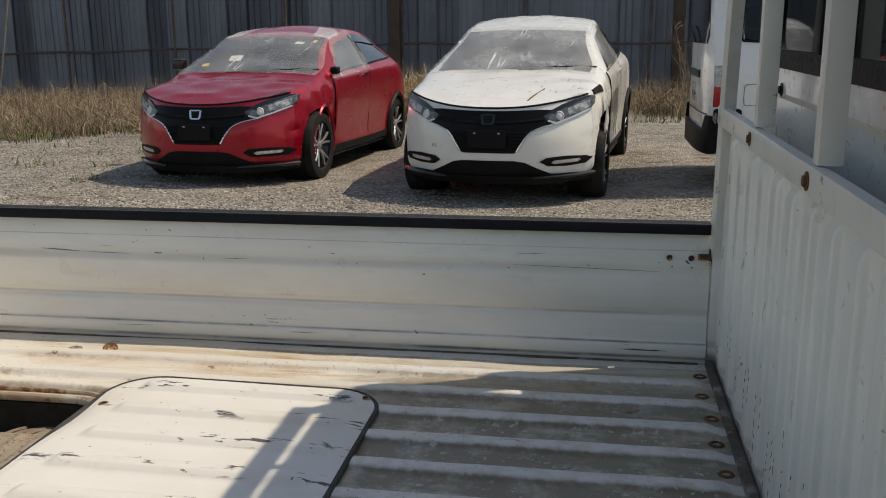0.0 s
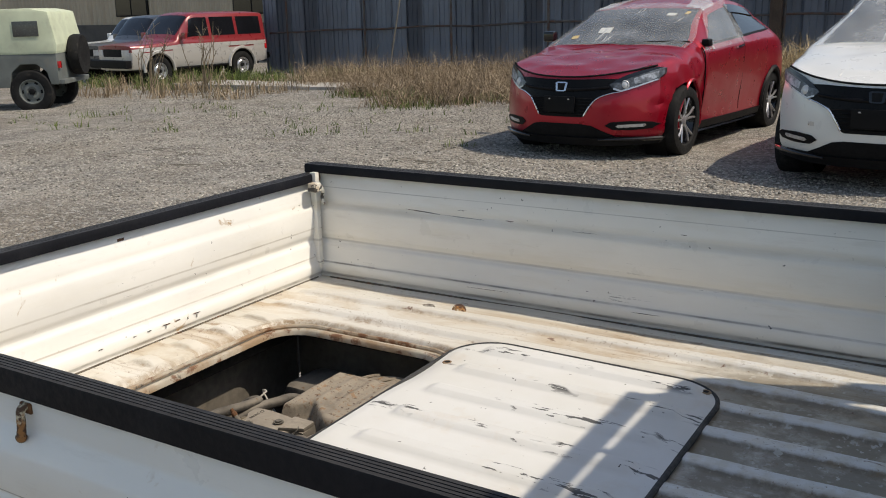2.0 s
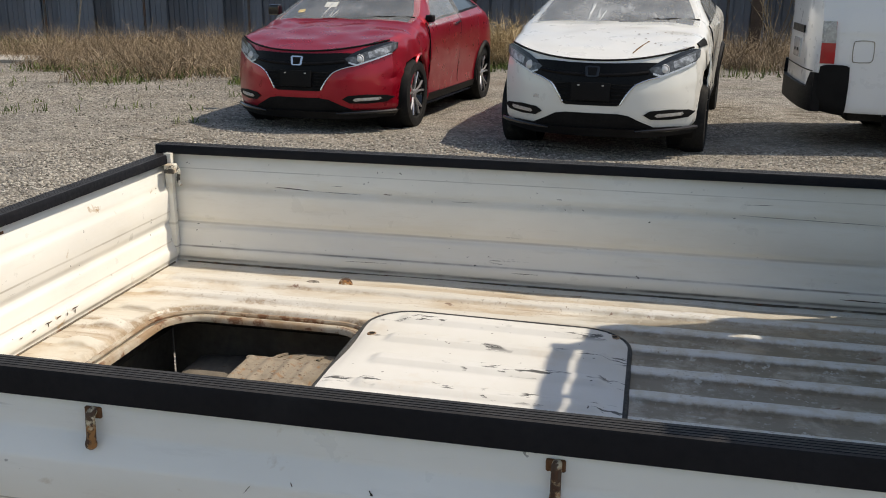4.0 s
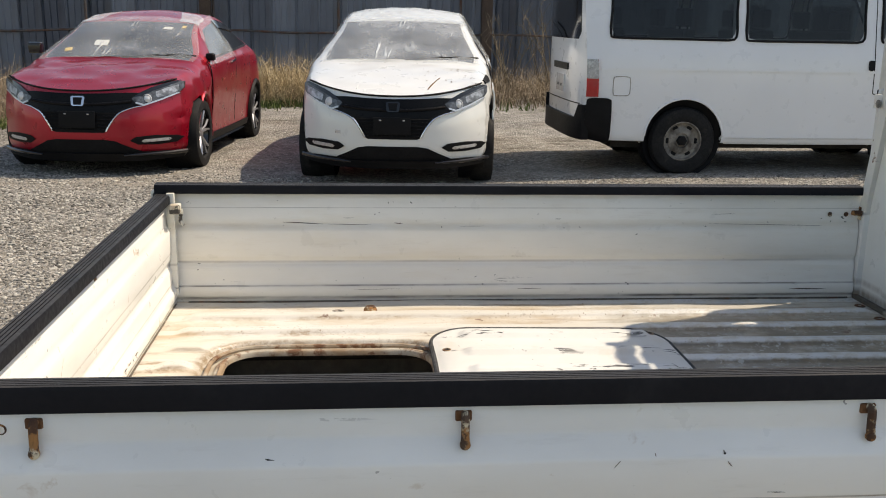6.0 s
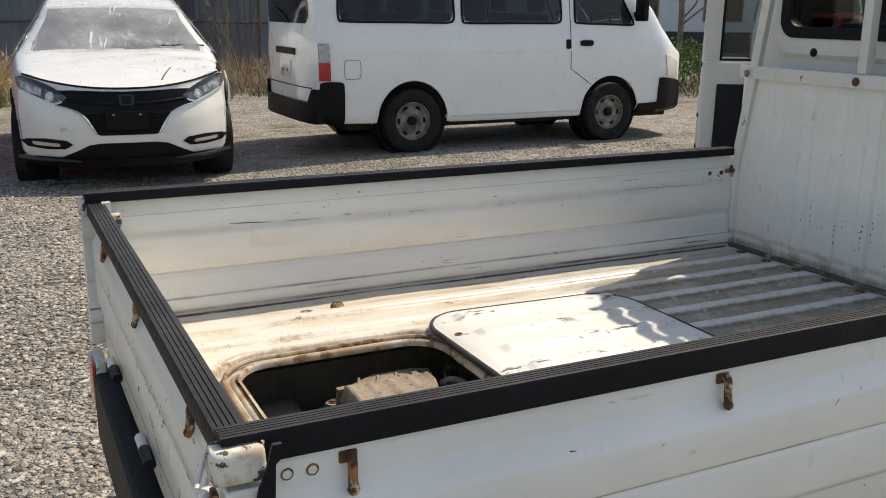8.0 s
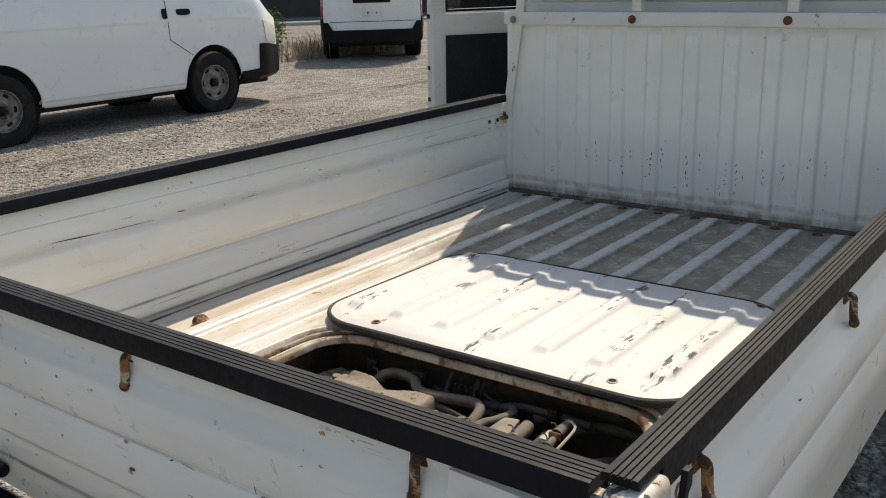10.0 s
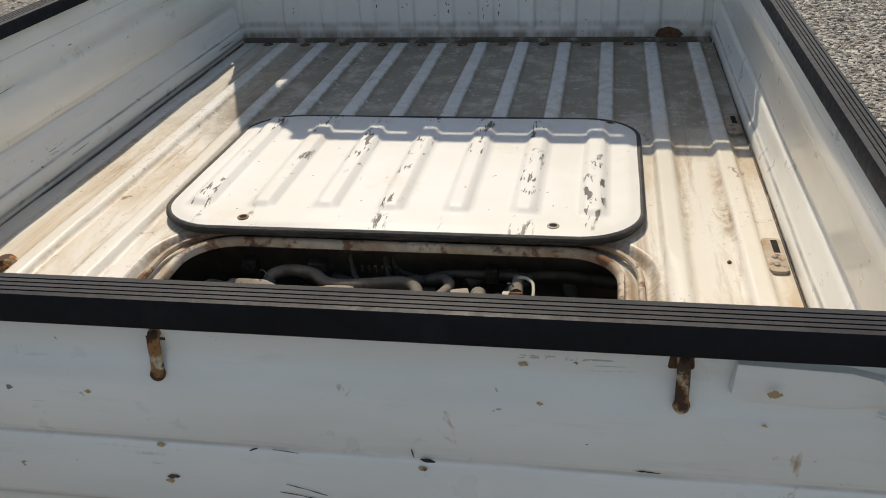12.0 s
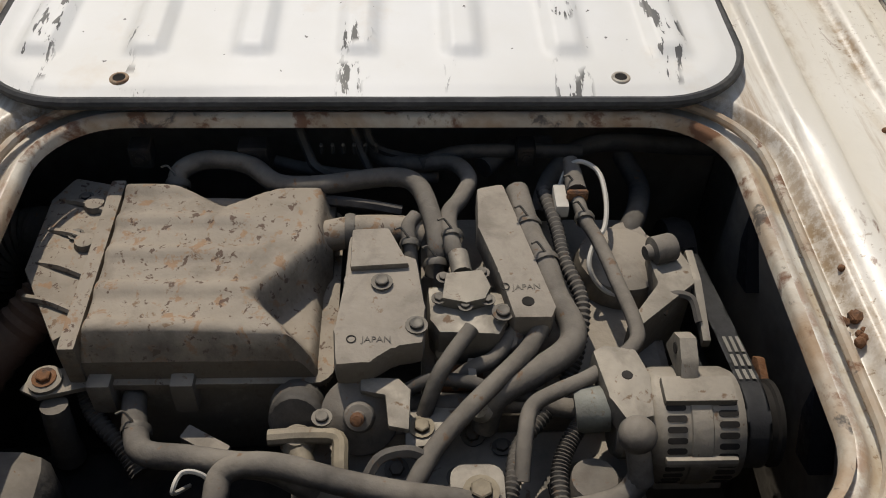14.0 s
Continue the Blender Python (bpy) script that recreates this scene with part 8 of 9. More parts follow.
def make_ground(m):
    nt, lk = nodes_of(m)
    p = nt["Principled BSDF"]
    tc = nt.new("ShaderNodeTexCoord")
    o = tc.outputs["Object"]
    vo = nt.new("ShaderNodeTexVoronoi")
    vo.inputs["Scale"].default_value = 34
    lk.new(o, vo.inputs["Vector"])
    v2 = nt.new("ShaderNodeTexVoronoi")
    v2.inputs["Scale"].default_value = 85
    lk.new(o, v2.inputs["Vector"])
    sep = nt.new("ShaderNodeSeparateColor")
    lk.new(vo.outputs["Color"], sep.inputs[0])
    stone = blend(nt, lk, ramp(nt, lk, sep.outputs[0], 0.1, 0.95), (0.10, 0.095, 0.085), (0.52, 0.49, 0.44))
    stone = blend(nt, lk, ramp(nt, lk, vo.outputs["Distance"], 0.3, 0.7, 0, 0.8), stone, (0.08, 0.07, 0.06))
    fine = blend(nt, lk, ramp(nt, lk, cloud(nt, lk, o, 60, 4, 0.75), 0.38, 0.62), (0.27, 0.24, 0.205), (0.62, 0.575, 0.50))
    col = blend(nt, lk, ramp(nt, lk, cloud(nt, lk, o, 1.6, 5, 0.65), 0.42, 0.62, 0.1, 0.75), stone, fine)
    col = blend(nt, lk, ramp(nt, lk, cloud(nt, lk, o, 0.55, 6, 0.6), 0.42, 0.68, 0, 0.5), col, (0.23, 0.18, 0.12))
    col = blend(nt, lk, ramp(nt, lk, cloud(nt, lk, o, 13, 5, 0.8), 0.45, 0.6, 0, 0.55), col, (0.13, 0.12, 0.10))
    col = blend(nt, lk, ramp(nt, lk, cloud(nt, lk, o, 21, 5, 0.8), 0.54, 0.64, 0, 0.75), col, (0.62, 0.6, 0.55))
    rut = nt.new("ShaderNodeMapping")
    rut.inputs["Scale"].default_value = (0.09, 0.8, 1)
    rut.inputs["Rotation"].default_value = (0, 0, 0.3)
    lk.new(o, rut.inputs["Vector"])
    ridge = one(nt, lk, times(nt, lk, cloud(nt, lk, rut.outputs[0], 1.0, 5, 0.5), 0.5, "SUBTRACT"), "ABSOLUTE")
    rutted = times(nt, lk, ramp(nt, lk, ridge, 0.002, 0.006, 1, 0), ramp(nt, lk, cloud(nt, lk, o, 1.1, 3), 0.42, 0.55))
    col = blend(nt, lk, times(nt, lk, rutted, 0.75), col, (0.07, 0.055, 0.035))
    sx = nt.new("ShaderNodeSeparateXYZ")
    lk.new(o, sx.inputs[0])
    track = nt.new("ShaderNodeMapping")
    track.inputs["Scale"].default_value = (0.22, 2.4, 1)
    track.inputs["Rotation"].default_value = (0, 0, 0.16)
    lk.new(o, track.inputs["Vector"])
    col = blend(nt, lk, ramp(nt, lk, cloud(nt, lk, track.outputs[0], 1.0, 5, 0.65), 0.58, 0.68, 0, 0.45), col, (0.13, 0.105, 0.08))
    moss = times(nt, lk, ramp(nt, lk, cloud(nt, lk, o, 0.9, 6, 0.7), 0.55, 0.68), ramp(nt, lk, sx.outputs["Y"], 8.5, 13.0))
    col = blend(nt, lk, times(nt, lk, moss, 0.75), col, (0.085, 0.09, 0.03))
    lk.new(col, p.inputs["Base Color"])
    p.inputs["Roughness"].default_value = 0.92
    bp = nt.new("ShaderNodeBump")
    bp.inputs["Strength"].default_value, bp.inputs["Distance"].default_value = 1.0, 0.03
    h = times(nt, lk, times(nt, lk, vo.outputs["Distance"], -1.0), times(nt, lk, v2.outputs["Distance"], -0.4), "ADD")
    lk.new(h, bp.inputs["Height"])
    lk.new(bp.outputs["Normal"], p.inputs["Normal"])


make_ground(ground_mat)
axis_x = sorted({*np.linspace(-24, 24, 97), *(s * q for s in (-1, 1) for q in (28, 36, 60, 120, 300, 900))})
axis_y = sorted({*np.linspace(-4, 26, 61), *(-900, -300, -100, -40, -15, 32, 45, 70, 120, 300, 900)})
ground = tagged(part("ground", fix(grid([[(x, y, ground_z(x, y)) for y in axis_y] for x in axis_x])), ground_mat), "pale grey gravel yard with tyre tracks", "ground", "", "structure")


def random_island(m, dark, light):
    """Colours that change from piece to piece."""
    nt, lk = nodes_of(m)
    p = nt["Principled BSDF"]
    g = nt.new("ShaderNodeNewGeometry")
    tc = nt.new("ShaderNodeTexCoord")
    col = blend(nt, lk, g.outputs["Random Per Island"], dark, light)
    col = blend(nt, lk, ramp(nt, lk, cloud(nt, lk, tc.outputs["Object"], 120, 3), 0.4, 0.7, 0, 0.3), col, tuple(c * 0.55 for c in dark))
    lk.new(col, p.inputs["Base Color"])
    p.inputs["Roughness"].default_value = 0.85
    return m


stone_mat = random_island(bpy.data.materials.new("gravel_stones"), (0.09, 0.082, 0.07), (0.55, 0.515, 0.45))
rng = np.random.default_rng(4)
ICO = bmesh.new()
bmesh.ops.create_icosphere(ICO, subdivisions=1, radius=1)
ico_v = np.array([v.co[:] for v in ICO.verts])
ico_f = np.array([[v.index for v in f.verts] for f in ICO.faces])
ICO.free()


def scatter_stones(name, n, x0, x1, y0, y1, r0, r1, label):
    """Loose stones over a stretch of ground, in one mesh."""
    c = np.column_stack([rng.uniform(x0, x1, n), rng.uniform(y0, y1, n), np.zeros(n)])
    r = r0 + (r1 - r0) * rng.random(n) ** 2
    c[:, 2] = [ground_z(x, y) for x, y in c[:, :2]]
    c[:, 2] += r * 0.12
    ang = rng.uniform(0, 2 * math.pi, n)
    sq = np.column_stack([r * rng.uniform(0.8, 1.4, n), r * rng.uniform(0.65, 1.0, n), r * rng.uniform(0.4, 0.75, n)])
    v = ico_v[None] * (1 + rng.uniform(-0.33, 0.3, (n, len(ico_v), 1))) * sq[:, None]
    ca, sa = np.cos(ang)[:, None], np.sin(ang)[:, None]
    v = np.stack([v[..., 0] * ca - v[..., 1] * sa, v[..., 0] * sa + v[..., 1] * ca, v[..., 2]], -1) + c[:, None]
    f = ico_f[None] + (np.arange(n) * len(ico_v))[:, None, None]
    me = bpy.data.meshes.new(name)
    me.from_pydata(v.reshape(-1, 3).tolist(), [], f.reshape(-1, 3).tolist())
    me.polygons.foreach_set("use_smooth", [False] * len(me.polygons))
    me.materials.append(stone_mat)
    return tagged(new(name, me), label, "gravel", "", "stuff")


scatter_stones("gravel", 26000, 0.2, 5.5, -1.3, 0.1, 0.006, 0.019, "loose grey stones beside the truck")
scatter_stones("gravel", 36000, -3.6, 0.2, -0.6, 6.6, 0.005, 0.017, "loose pale stones behind the truck")
scatter_stones("gravel", 30000, -3.0, 6.5, 2.6, 7.6, 0.005, 0.016, "loose pale stones in front of the parked cars")
scatter_stones("gravel", 26000, -9.0, -2.0, 4.0, 10.5, 0.005, 0.015, "loose pale stones of the open yard")

scatter_stones("gravel", 16000, -15.0, -3.0, 9.0, 14.0, 0.006, 0.015, "scattered pale stones at the edge of the yard")

# steel-sheet fence
FY = 20.6
fence_paint = surface("weathered_grey_steel", (0.22, 0.25, 0.30), 0.55, 0.1, 0.15, 0.9, 14, 0.2, [((0.1, 0.075, 0.055), 1.6, 0.52, 0.75, 0.6, 0.8), ((0.3, 0.32, 0.34), 2.2, 0.55, 0.8, 0.4, 0.6)], stretch=(1, 1, 0.25), spread=0.4)
pipe_mat = surface("rusty_scaffold_pipe", (0.11, 0.10, 0.095), 0.6, 0.3, 0.2, 4, 40, 0.2, [(RUST, 5, 0.45, 0.65, 0.7, 0.85)])
fence = thing("fence_wall", (0, FY, 0), "tall weathered grey steel sheet fence with rusty pipe rails", "fence", "", "structure")


def fence_panel():
    prof = [(-0.272, 0.0), (-0.235, -0.035), (-0.205, -0.035), (-0.19, 0.0), (-0.09, 0.0), (-0.08, -0.014), (-0.06, -0.014), (-0.05, 0.0), (0.05, 0.0), (0.06, -0.014), (0.08, -0.014), (0.09, 0.0), (0.262, 0.004)]
    bm = grid([[(x, y, z) for x, y in prof] for z in (0, 1.2, 2.4, 3.6)])
    bmesh.ops.solidify(bm, geom=bm.faces[:], thickness=0.004)
    return bm


first = None
for k in range(52):
    x = -17.2 + 0.5 * k
    if first is None:
        first = part("panel", fix(fence_panel()), fence_paint, fence, smooth=False)
        me = first.data
        ob = first
    else:
        ob = new("panel", me)
        ob.parent = fence
        ob.matrix_parent_inverse = fence.matrix_basis.inverted()
    ob.location = (x, FY + random.uniform(-0.01, 0.01), ground_z(x, FY) - 0.05 + random.uniform(-0.03, 0.03))
    ob.rotation_euler = (random.uniform(-0.01, 0.01), random.uniform(-0.006, 0.006), random.uniform(-0.02, 0.02))
for z in (1.18, 2.75):
    part("rail", tube([(x, FY - 0.075, ground_z(x, FY) + z + 0.02 * math.sin(x * 2)) for x in np.linspace(-17.2, 8.8, 27)], 0.026, 8, 2), pipe_mat, fence, "rusty pipe rail")
for x in np.arange(-16.5, 9, 2.75):
    z = ground_z(x, FY)
    part("fence_post", tube([(x, FY - 0.13, z - 0.1), (x + 0.02, FY - 0.13, z + 3.3)], 0.03, 8, smooth=False), pipe_mat, fence, "scaffold pipe post")
for x in (-2.9, 3.35):
    z = ground_z(x, FY)
    part("steel_post", box((x - 0.12, FY - 0.3, z - 0.1), (x + 0.12, FY - 0.1, z + 3.6), 0.01), surface("brown_steel_post", (0.075, 0.05, 0.036), 0.8, 0, 0.2, 3, 30, 0.2), fence, "rusty brown steel post")
z = ground_z(-9, 18)
tagged(part("leaning_pole", tube([(-11.95, 18.9, z - 0.2), (-11.45, 19.1, z + 2.6)], 0.022, 8, smooth=False), zinc), "thin pale metal pole leaning at the fence", "pole")

# dry grass and weeds
straw = random_island(bpy.data.materials.new("dry_grass"), (0.13, 0.088, 0.048), (0.47, 0.37, 0.25))
hay = random_island(bpy.data.materials.new("pale_hay"), (0.24, 0.17, 0.08), (0.66, 0.53, 0.33))
brown = random_island(bpy.data.materials.new("dead_stalks"), (0.07, 0.048, 0.03), (0.30, 0.22, 0.14))
green = random_island(bpy.data.materials.new("green_weeds"), (0.045, 0.075, 0.015), (0.16, 0.20, 0.05))


def blades(name, material, spots, label, tall=(0.2, 0.9), width=0.0055, lean=0.75, category="grass"):
    """Blades round spots of (x, y, spread, count, height factor), in one mesh."""
    vs, fs = [], []
    for x, y, sp, n, hf in spots:
        for _ in range(n):
            a = rng.uniform(0, 2 * math.pi)
            d = sp * math.sqrt(rng.random())
            bx, by = x + d * math.cos(a), y + d * math.sin(a)
            h = rng.uniform(*tall) * hf
            t = rng.uniform(0, 2 * math.pi)
            l = abs(rng.normal(0, lean)) * h
            dx, dy = l * math.cos(t), l * math.sin(t)
            s = rng.uniform(0, math.pi)
            w = width * rng.uniform(0.6, 1.5)
            wx, wy = w * math.cos(s), w * math.sin(s)
            z = ground_z(bx, by) - 0.02
            i = len(vs)
            vs += [(bx - wx, by - wy, z), (bx + wx, by + wy, z), (bx + dx * 0.35 + wx * 0.8, by + dy * 0.35 + wy * 0.8, z + h * 0.6), (bx + dx * 0.35 - wx * 0.8, by + dy * 0.35 - wy * 0.8, z + h * 0.6),
                   (bx + dx + wx * 0.15, by + dy + wy * 0.15, z + h * (1 - 0.25 * min(1, l / h)))]
            fs += [(i, i + 1, i + 2, i + 3), (i + 3, i + 2, i + 4)]
    me = bpy.data.meshes.new(name)
    me.from_pydata(vs, [], fs)
    me.materials.append(material)
    return tagged(new(name, me), label, category, "", "stuff")


def tangle(name, material, spots, label, tall=(0.25, 0.9), width=0.004, category="grass"):
    """Dry bent stalks round spots, each a crooked ribbon of three lengths, in one mesh."""
    vs, fs = [], []
    for x, y, sp, n, hf in spots:
        for _ in range(n):
            a, d = rng.uniform(0, 2 * math.pi), sp * math.sqrt(rng.random())
            p = np.array((x + d * math.cos(a), y + d * math.sin(a), 0.0))
            p[2] = ground_z(p[0], p[1]) - 0.02
            h = rng.uniform(*tall) * hf
            dr = np.array((rng.normal(0, 0.5), rng.normal(0, 0.5), 1.0))
            s = rng.uniform(0, math.pi)
            w0 = width * rng.uniform(0.5, 1.4)
            side = np.array((math.cos(s), math.sin(s), rng.normal(0, 0.3)))
            i = len(vs)
            for k, w in enumerate((1.0, 0.85, 0.6, 0.2)):
                vs += [tuple(p - side * w * w0), tuple(p + side * w * w0)]
                if k < 3:
                    fs.append((i + 2 * k, i + 2 * k + 1, i + 2 * k + 3, i + 2 * k + 2))
                p = p + dr / np.linalg.norm(dr) * h / 2.6
                dr = dr + np.array((rng.normal(0, 0.6), rng.normal(0, 0.6), rng.normal(-0.35, 0.35)))
    me = bpy.data.meshes.new(name)
    me.from_pydata(vs, [], fs)
    me.materials.append(material)
    return tagged(new(name, me), label, category, "", "stuff")


def strew(n, x0, x1, y0, y1, sp, cnt, h, keep=None):
    out = []
    for _ in range(n):
        x, y = rng.uniform(x0, x1), rng.uniform(y0, y1)
        if keep and not keep(x, y):
            continue
        out.append((x, y, sp * rng.uniform(0.5, 1.3), int(cnt * rng.uniform(0.5, 1.4)), h * rng.uniform(0.55, 1.25)))
    return out


left_edge = lambda x, y: y > 11.2 + max(0.0, -x - 6.5) * 0.85 + 0.4 * math.sin(x * 2.3)
tangle("dry_grass", straw, strew(420, -14, -3.0, 11.0, 19.5, 0.45, 34, 0.85, left_edge), "tangled dry straw-coloured grass along the fence")
tangle("dead_stalks", brown, strew(520, -14, -3.0, 11.0, 19.5, 0.45, 40, 0.62, left_edge), "dead brown stalks among the dry grass")
tangle("dry_grass", straw, strew(110, -3.0, 3.0, 15.5, 19.5, 0.4, 45, 0.8) + strew(200, 2.6, 9.0, 15.0, 19.5, 0.4, 45, 0.95), "tall dry grass behind the parked cars")
tangle("dead_stalks", brown, strew(200, -3.0, 9.0, 15.0, 19.5, 0.45, 40, 0.7), "dead brown stalks behind the parked cars")
tangle("straw_heap", hay, strew(150, -1.7, 0.1, 14.9, 16.3, 0.4, 60, 1.0), "heap of flattened dry straw between the cars", width=0.006)
blades("green_weeds", green, strew(30, -1.4, -0.1, 14.2, 15.0, 0.25, 50, 0.2), "green patch at the foot of the straw heap", width=0.008)
blades("green_weeds", green, strew(24, -4.2, -3.2, 10.8, 11.6, 0.25, 60, 0.2), "bright green patch beside the red car", width=0.007)
blades("green_weeds", green, strew(200, -12, -3.0, 10.9, 13.5, 0.4, 34, 0.2, left_edge) + strew(40, -2.5, 6, 13.6, 16.0, 0.3, 20, 0.22) + strew(130, -20, -12, 14, 18.5, 0.4, 30, 0.5), "low green weeds at the edge of the gravel", width=0.008)
blades("dry_grass", straw, strew(60, -16, -10.5, 12.0, 15.0, 0.3, 26, 0.6), "dry weeds in front of the old off-roaders")
blades("yard_weeds", green, strew(80, -12, -3, 7.5, 11.2, 0.16, 9, 0.16), "sparse weeds growing through the gravel", width=0.006)

concrete = surface("pale_concrete", (0.42, 0.4, 0.36), 0.9, 0, 0.12, 1.5, 40, 0.3, [((0.2, 0.18, 0.15), 2.5, 0.5, 0.7, 0.5, 0.9)])
zz = ground_z(-11.2, 14.2)
tagged(part("concrete_slab", prism([(-14.6, 14.2), (-9.0, 14.6), (-8.6, 15.6), (-14.2, 15.4)], "z", zz - 0.2, zz + 0.07, 0.02), concrete), "low pale concrete slab in the weeds", "slab", "", "structure")


# bare shrub with thin branching twigs
def shrub(name, x, y, h, n, label, material):
    bm = bmesh.new()
    z = ground_z(x, y)
    for k in range(n):
        a = random.uniform(0, 6.28)
        r = random.uniform(0.3, 0.8) * h * 0.6
        tip = Vector((x + r * math.cos(a), y + r * math.sin(a), z + h * random.uniform(0.7, 1.1)))
        base = Vector((x + random.uniform(-0.15, 0.15), y + random.uniform(-0.15, 0.15), z - 0.05))
        mid = base.lerp(tip, 0.5) + Vector((random.uniform(-0.1, 0.1), random.uniform(-0.1, 0.1), 0.1))
        tube([base, mid, tip], [0.012, 0.008, 0.003], 5, 3, bm)
        for _ in range(4):
            p = mid.lerp(tip, random.random())
            q = p + Vector((random.uniform(-0.3, 0.3), random.uniform(-0.3, 0.3), random.uniform(0.1, 0.4))) * h * 0.5
            tube([p, p.lerp(q, 0.5) + Vector((0, 0, 0.02)), q], [0.006, 0.004, 0.002], 4, 2, bm)
    return tagged(part(name, bm, material), label, "shrub")


twig = surface("bare_twigs", (0.19, 0.15, 0.10), 0.9, 0, 0.2, 6, 60, 0.2)
shrub("bare_shrub", -14.2, 13.2, 1.3, 12, "bare leafless shrub by the red off-roader", twig)
shrub("bare_shrub", -12.9, 13.6, 1.2, 10, "bare leafless shrub by the red off-roader", twig)
shrub("bare_shrub", 4.3, 17.5, 1.7, 14, "bare leafless shrub at the fence", twig)
shrub("bare_shrub", 3.4, 17.2, 1.5, 12, "bare leafless shrub at the fence", twig)

# ---- old off-roaders ----
OFFROAD = [
    (0.00, [(0.5, 0.42), (0.68, 0.44), (0.72, 0.60), (0.74, 0.78), (0.73, 0.95), (0.70, 1.02), (0.5, 1.04), (0.25, 1.045), (0, 1.05)]),
    (0.50, [(0.6, 0.42), (0.80, 0.44), (0.84, 0.60), (0.845, 0.80), (0.82, 0.98), (0.76, 1.05), (0.52, 1.08), (0.26, 1.09), (0, 1.09)]),
    (1.35, [(0.6, 0.42), (0.80, 0.44), (0.84, 0.60), (0.845, 0.82), (0.825, 1.02), (0.78, 1.10), (0.56, 1.13), (0.28, 1.14), (0, 1.14)]),
    (1.45, [(0.6, 0.42), (0.80, 0.44), (0.84, 0.60), (0.845, 0.82), (0.825, 1.04), (0.79, 1.13), (0.70, 1.22), (0.35, 1.25), (0, 1.25)]),
    (1.95, [(0.6, 0.42), (0.80, 0.44), (0.84, 0.60), (0.845, 0.82), (0.825, 1.04), (0.79, 1.14), (0.68, 1.70), (0.52, 1.77), (0, 1.79)]),
    (2.40, [(0.6, 0.42), (0.80, 0.44), (0.84, 0.60), (0.845, 0.82), (0.825, 1.04), (0.79, 1.14), (0.67, 1.74), (0.54, 1.81), (0, 1.84)]),
    (4.20, [(0.6, 0.42), (0.80, 0.44), (0.84, 0.60), (0.845, 0.82), (0.825, 1.04), (0.79, 1.14), (0.67, 1.73), (0.54, 1.80), (0, 1.83)]),
    (4.50, [(0.6, 0.46), (0.78, 0.48), (0.82, 0.60), (0.825, 0.82), (0.81, 1.04), (0.78, 1.14), (0.66, 1.70), (0.53, 1.77), (0, 1.79)]),
]


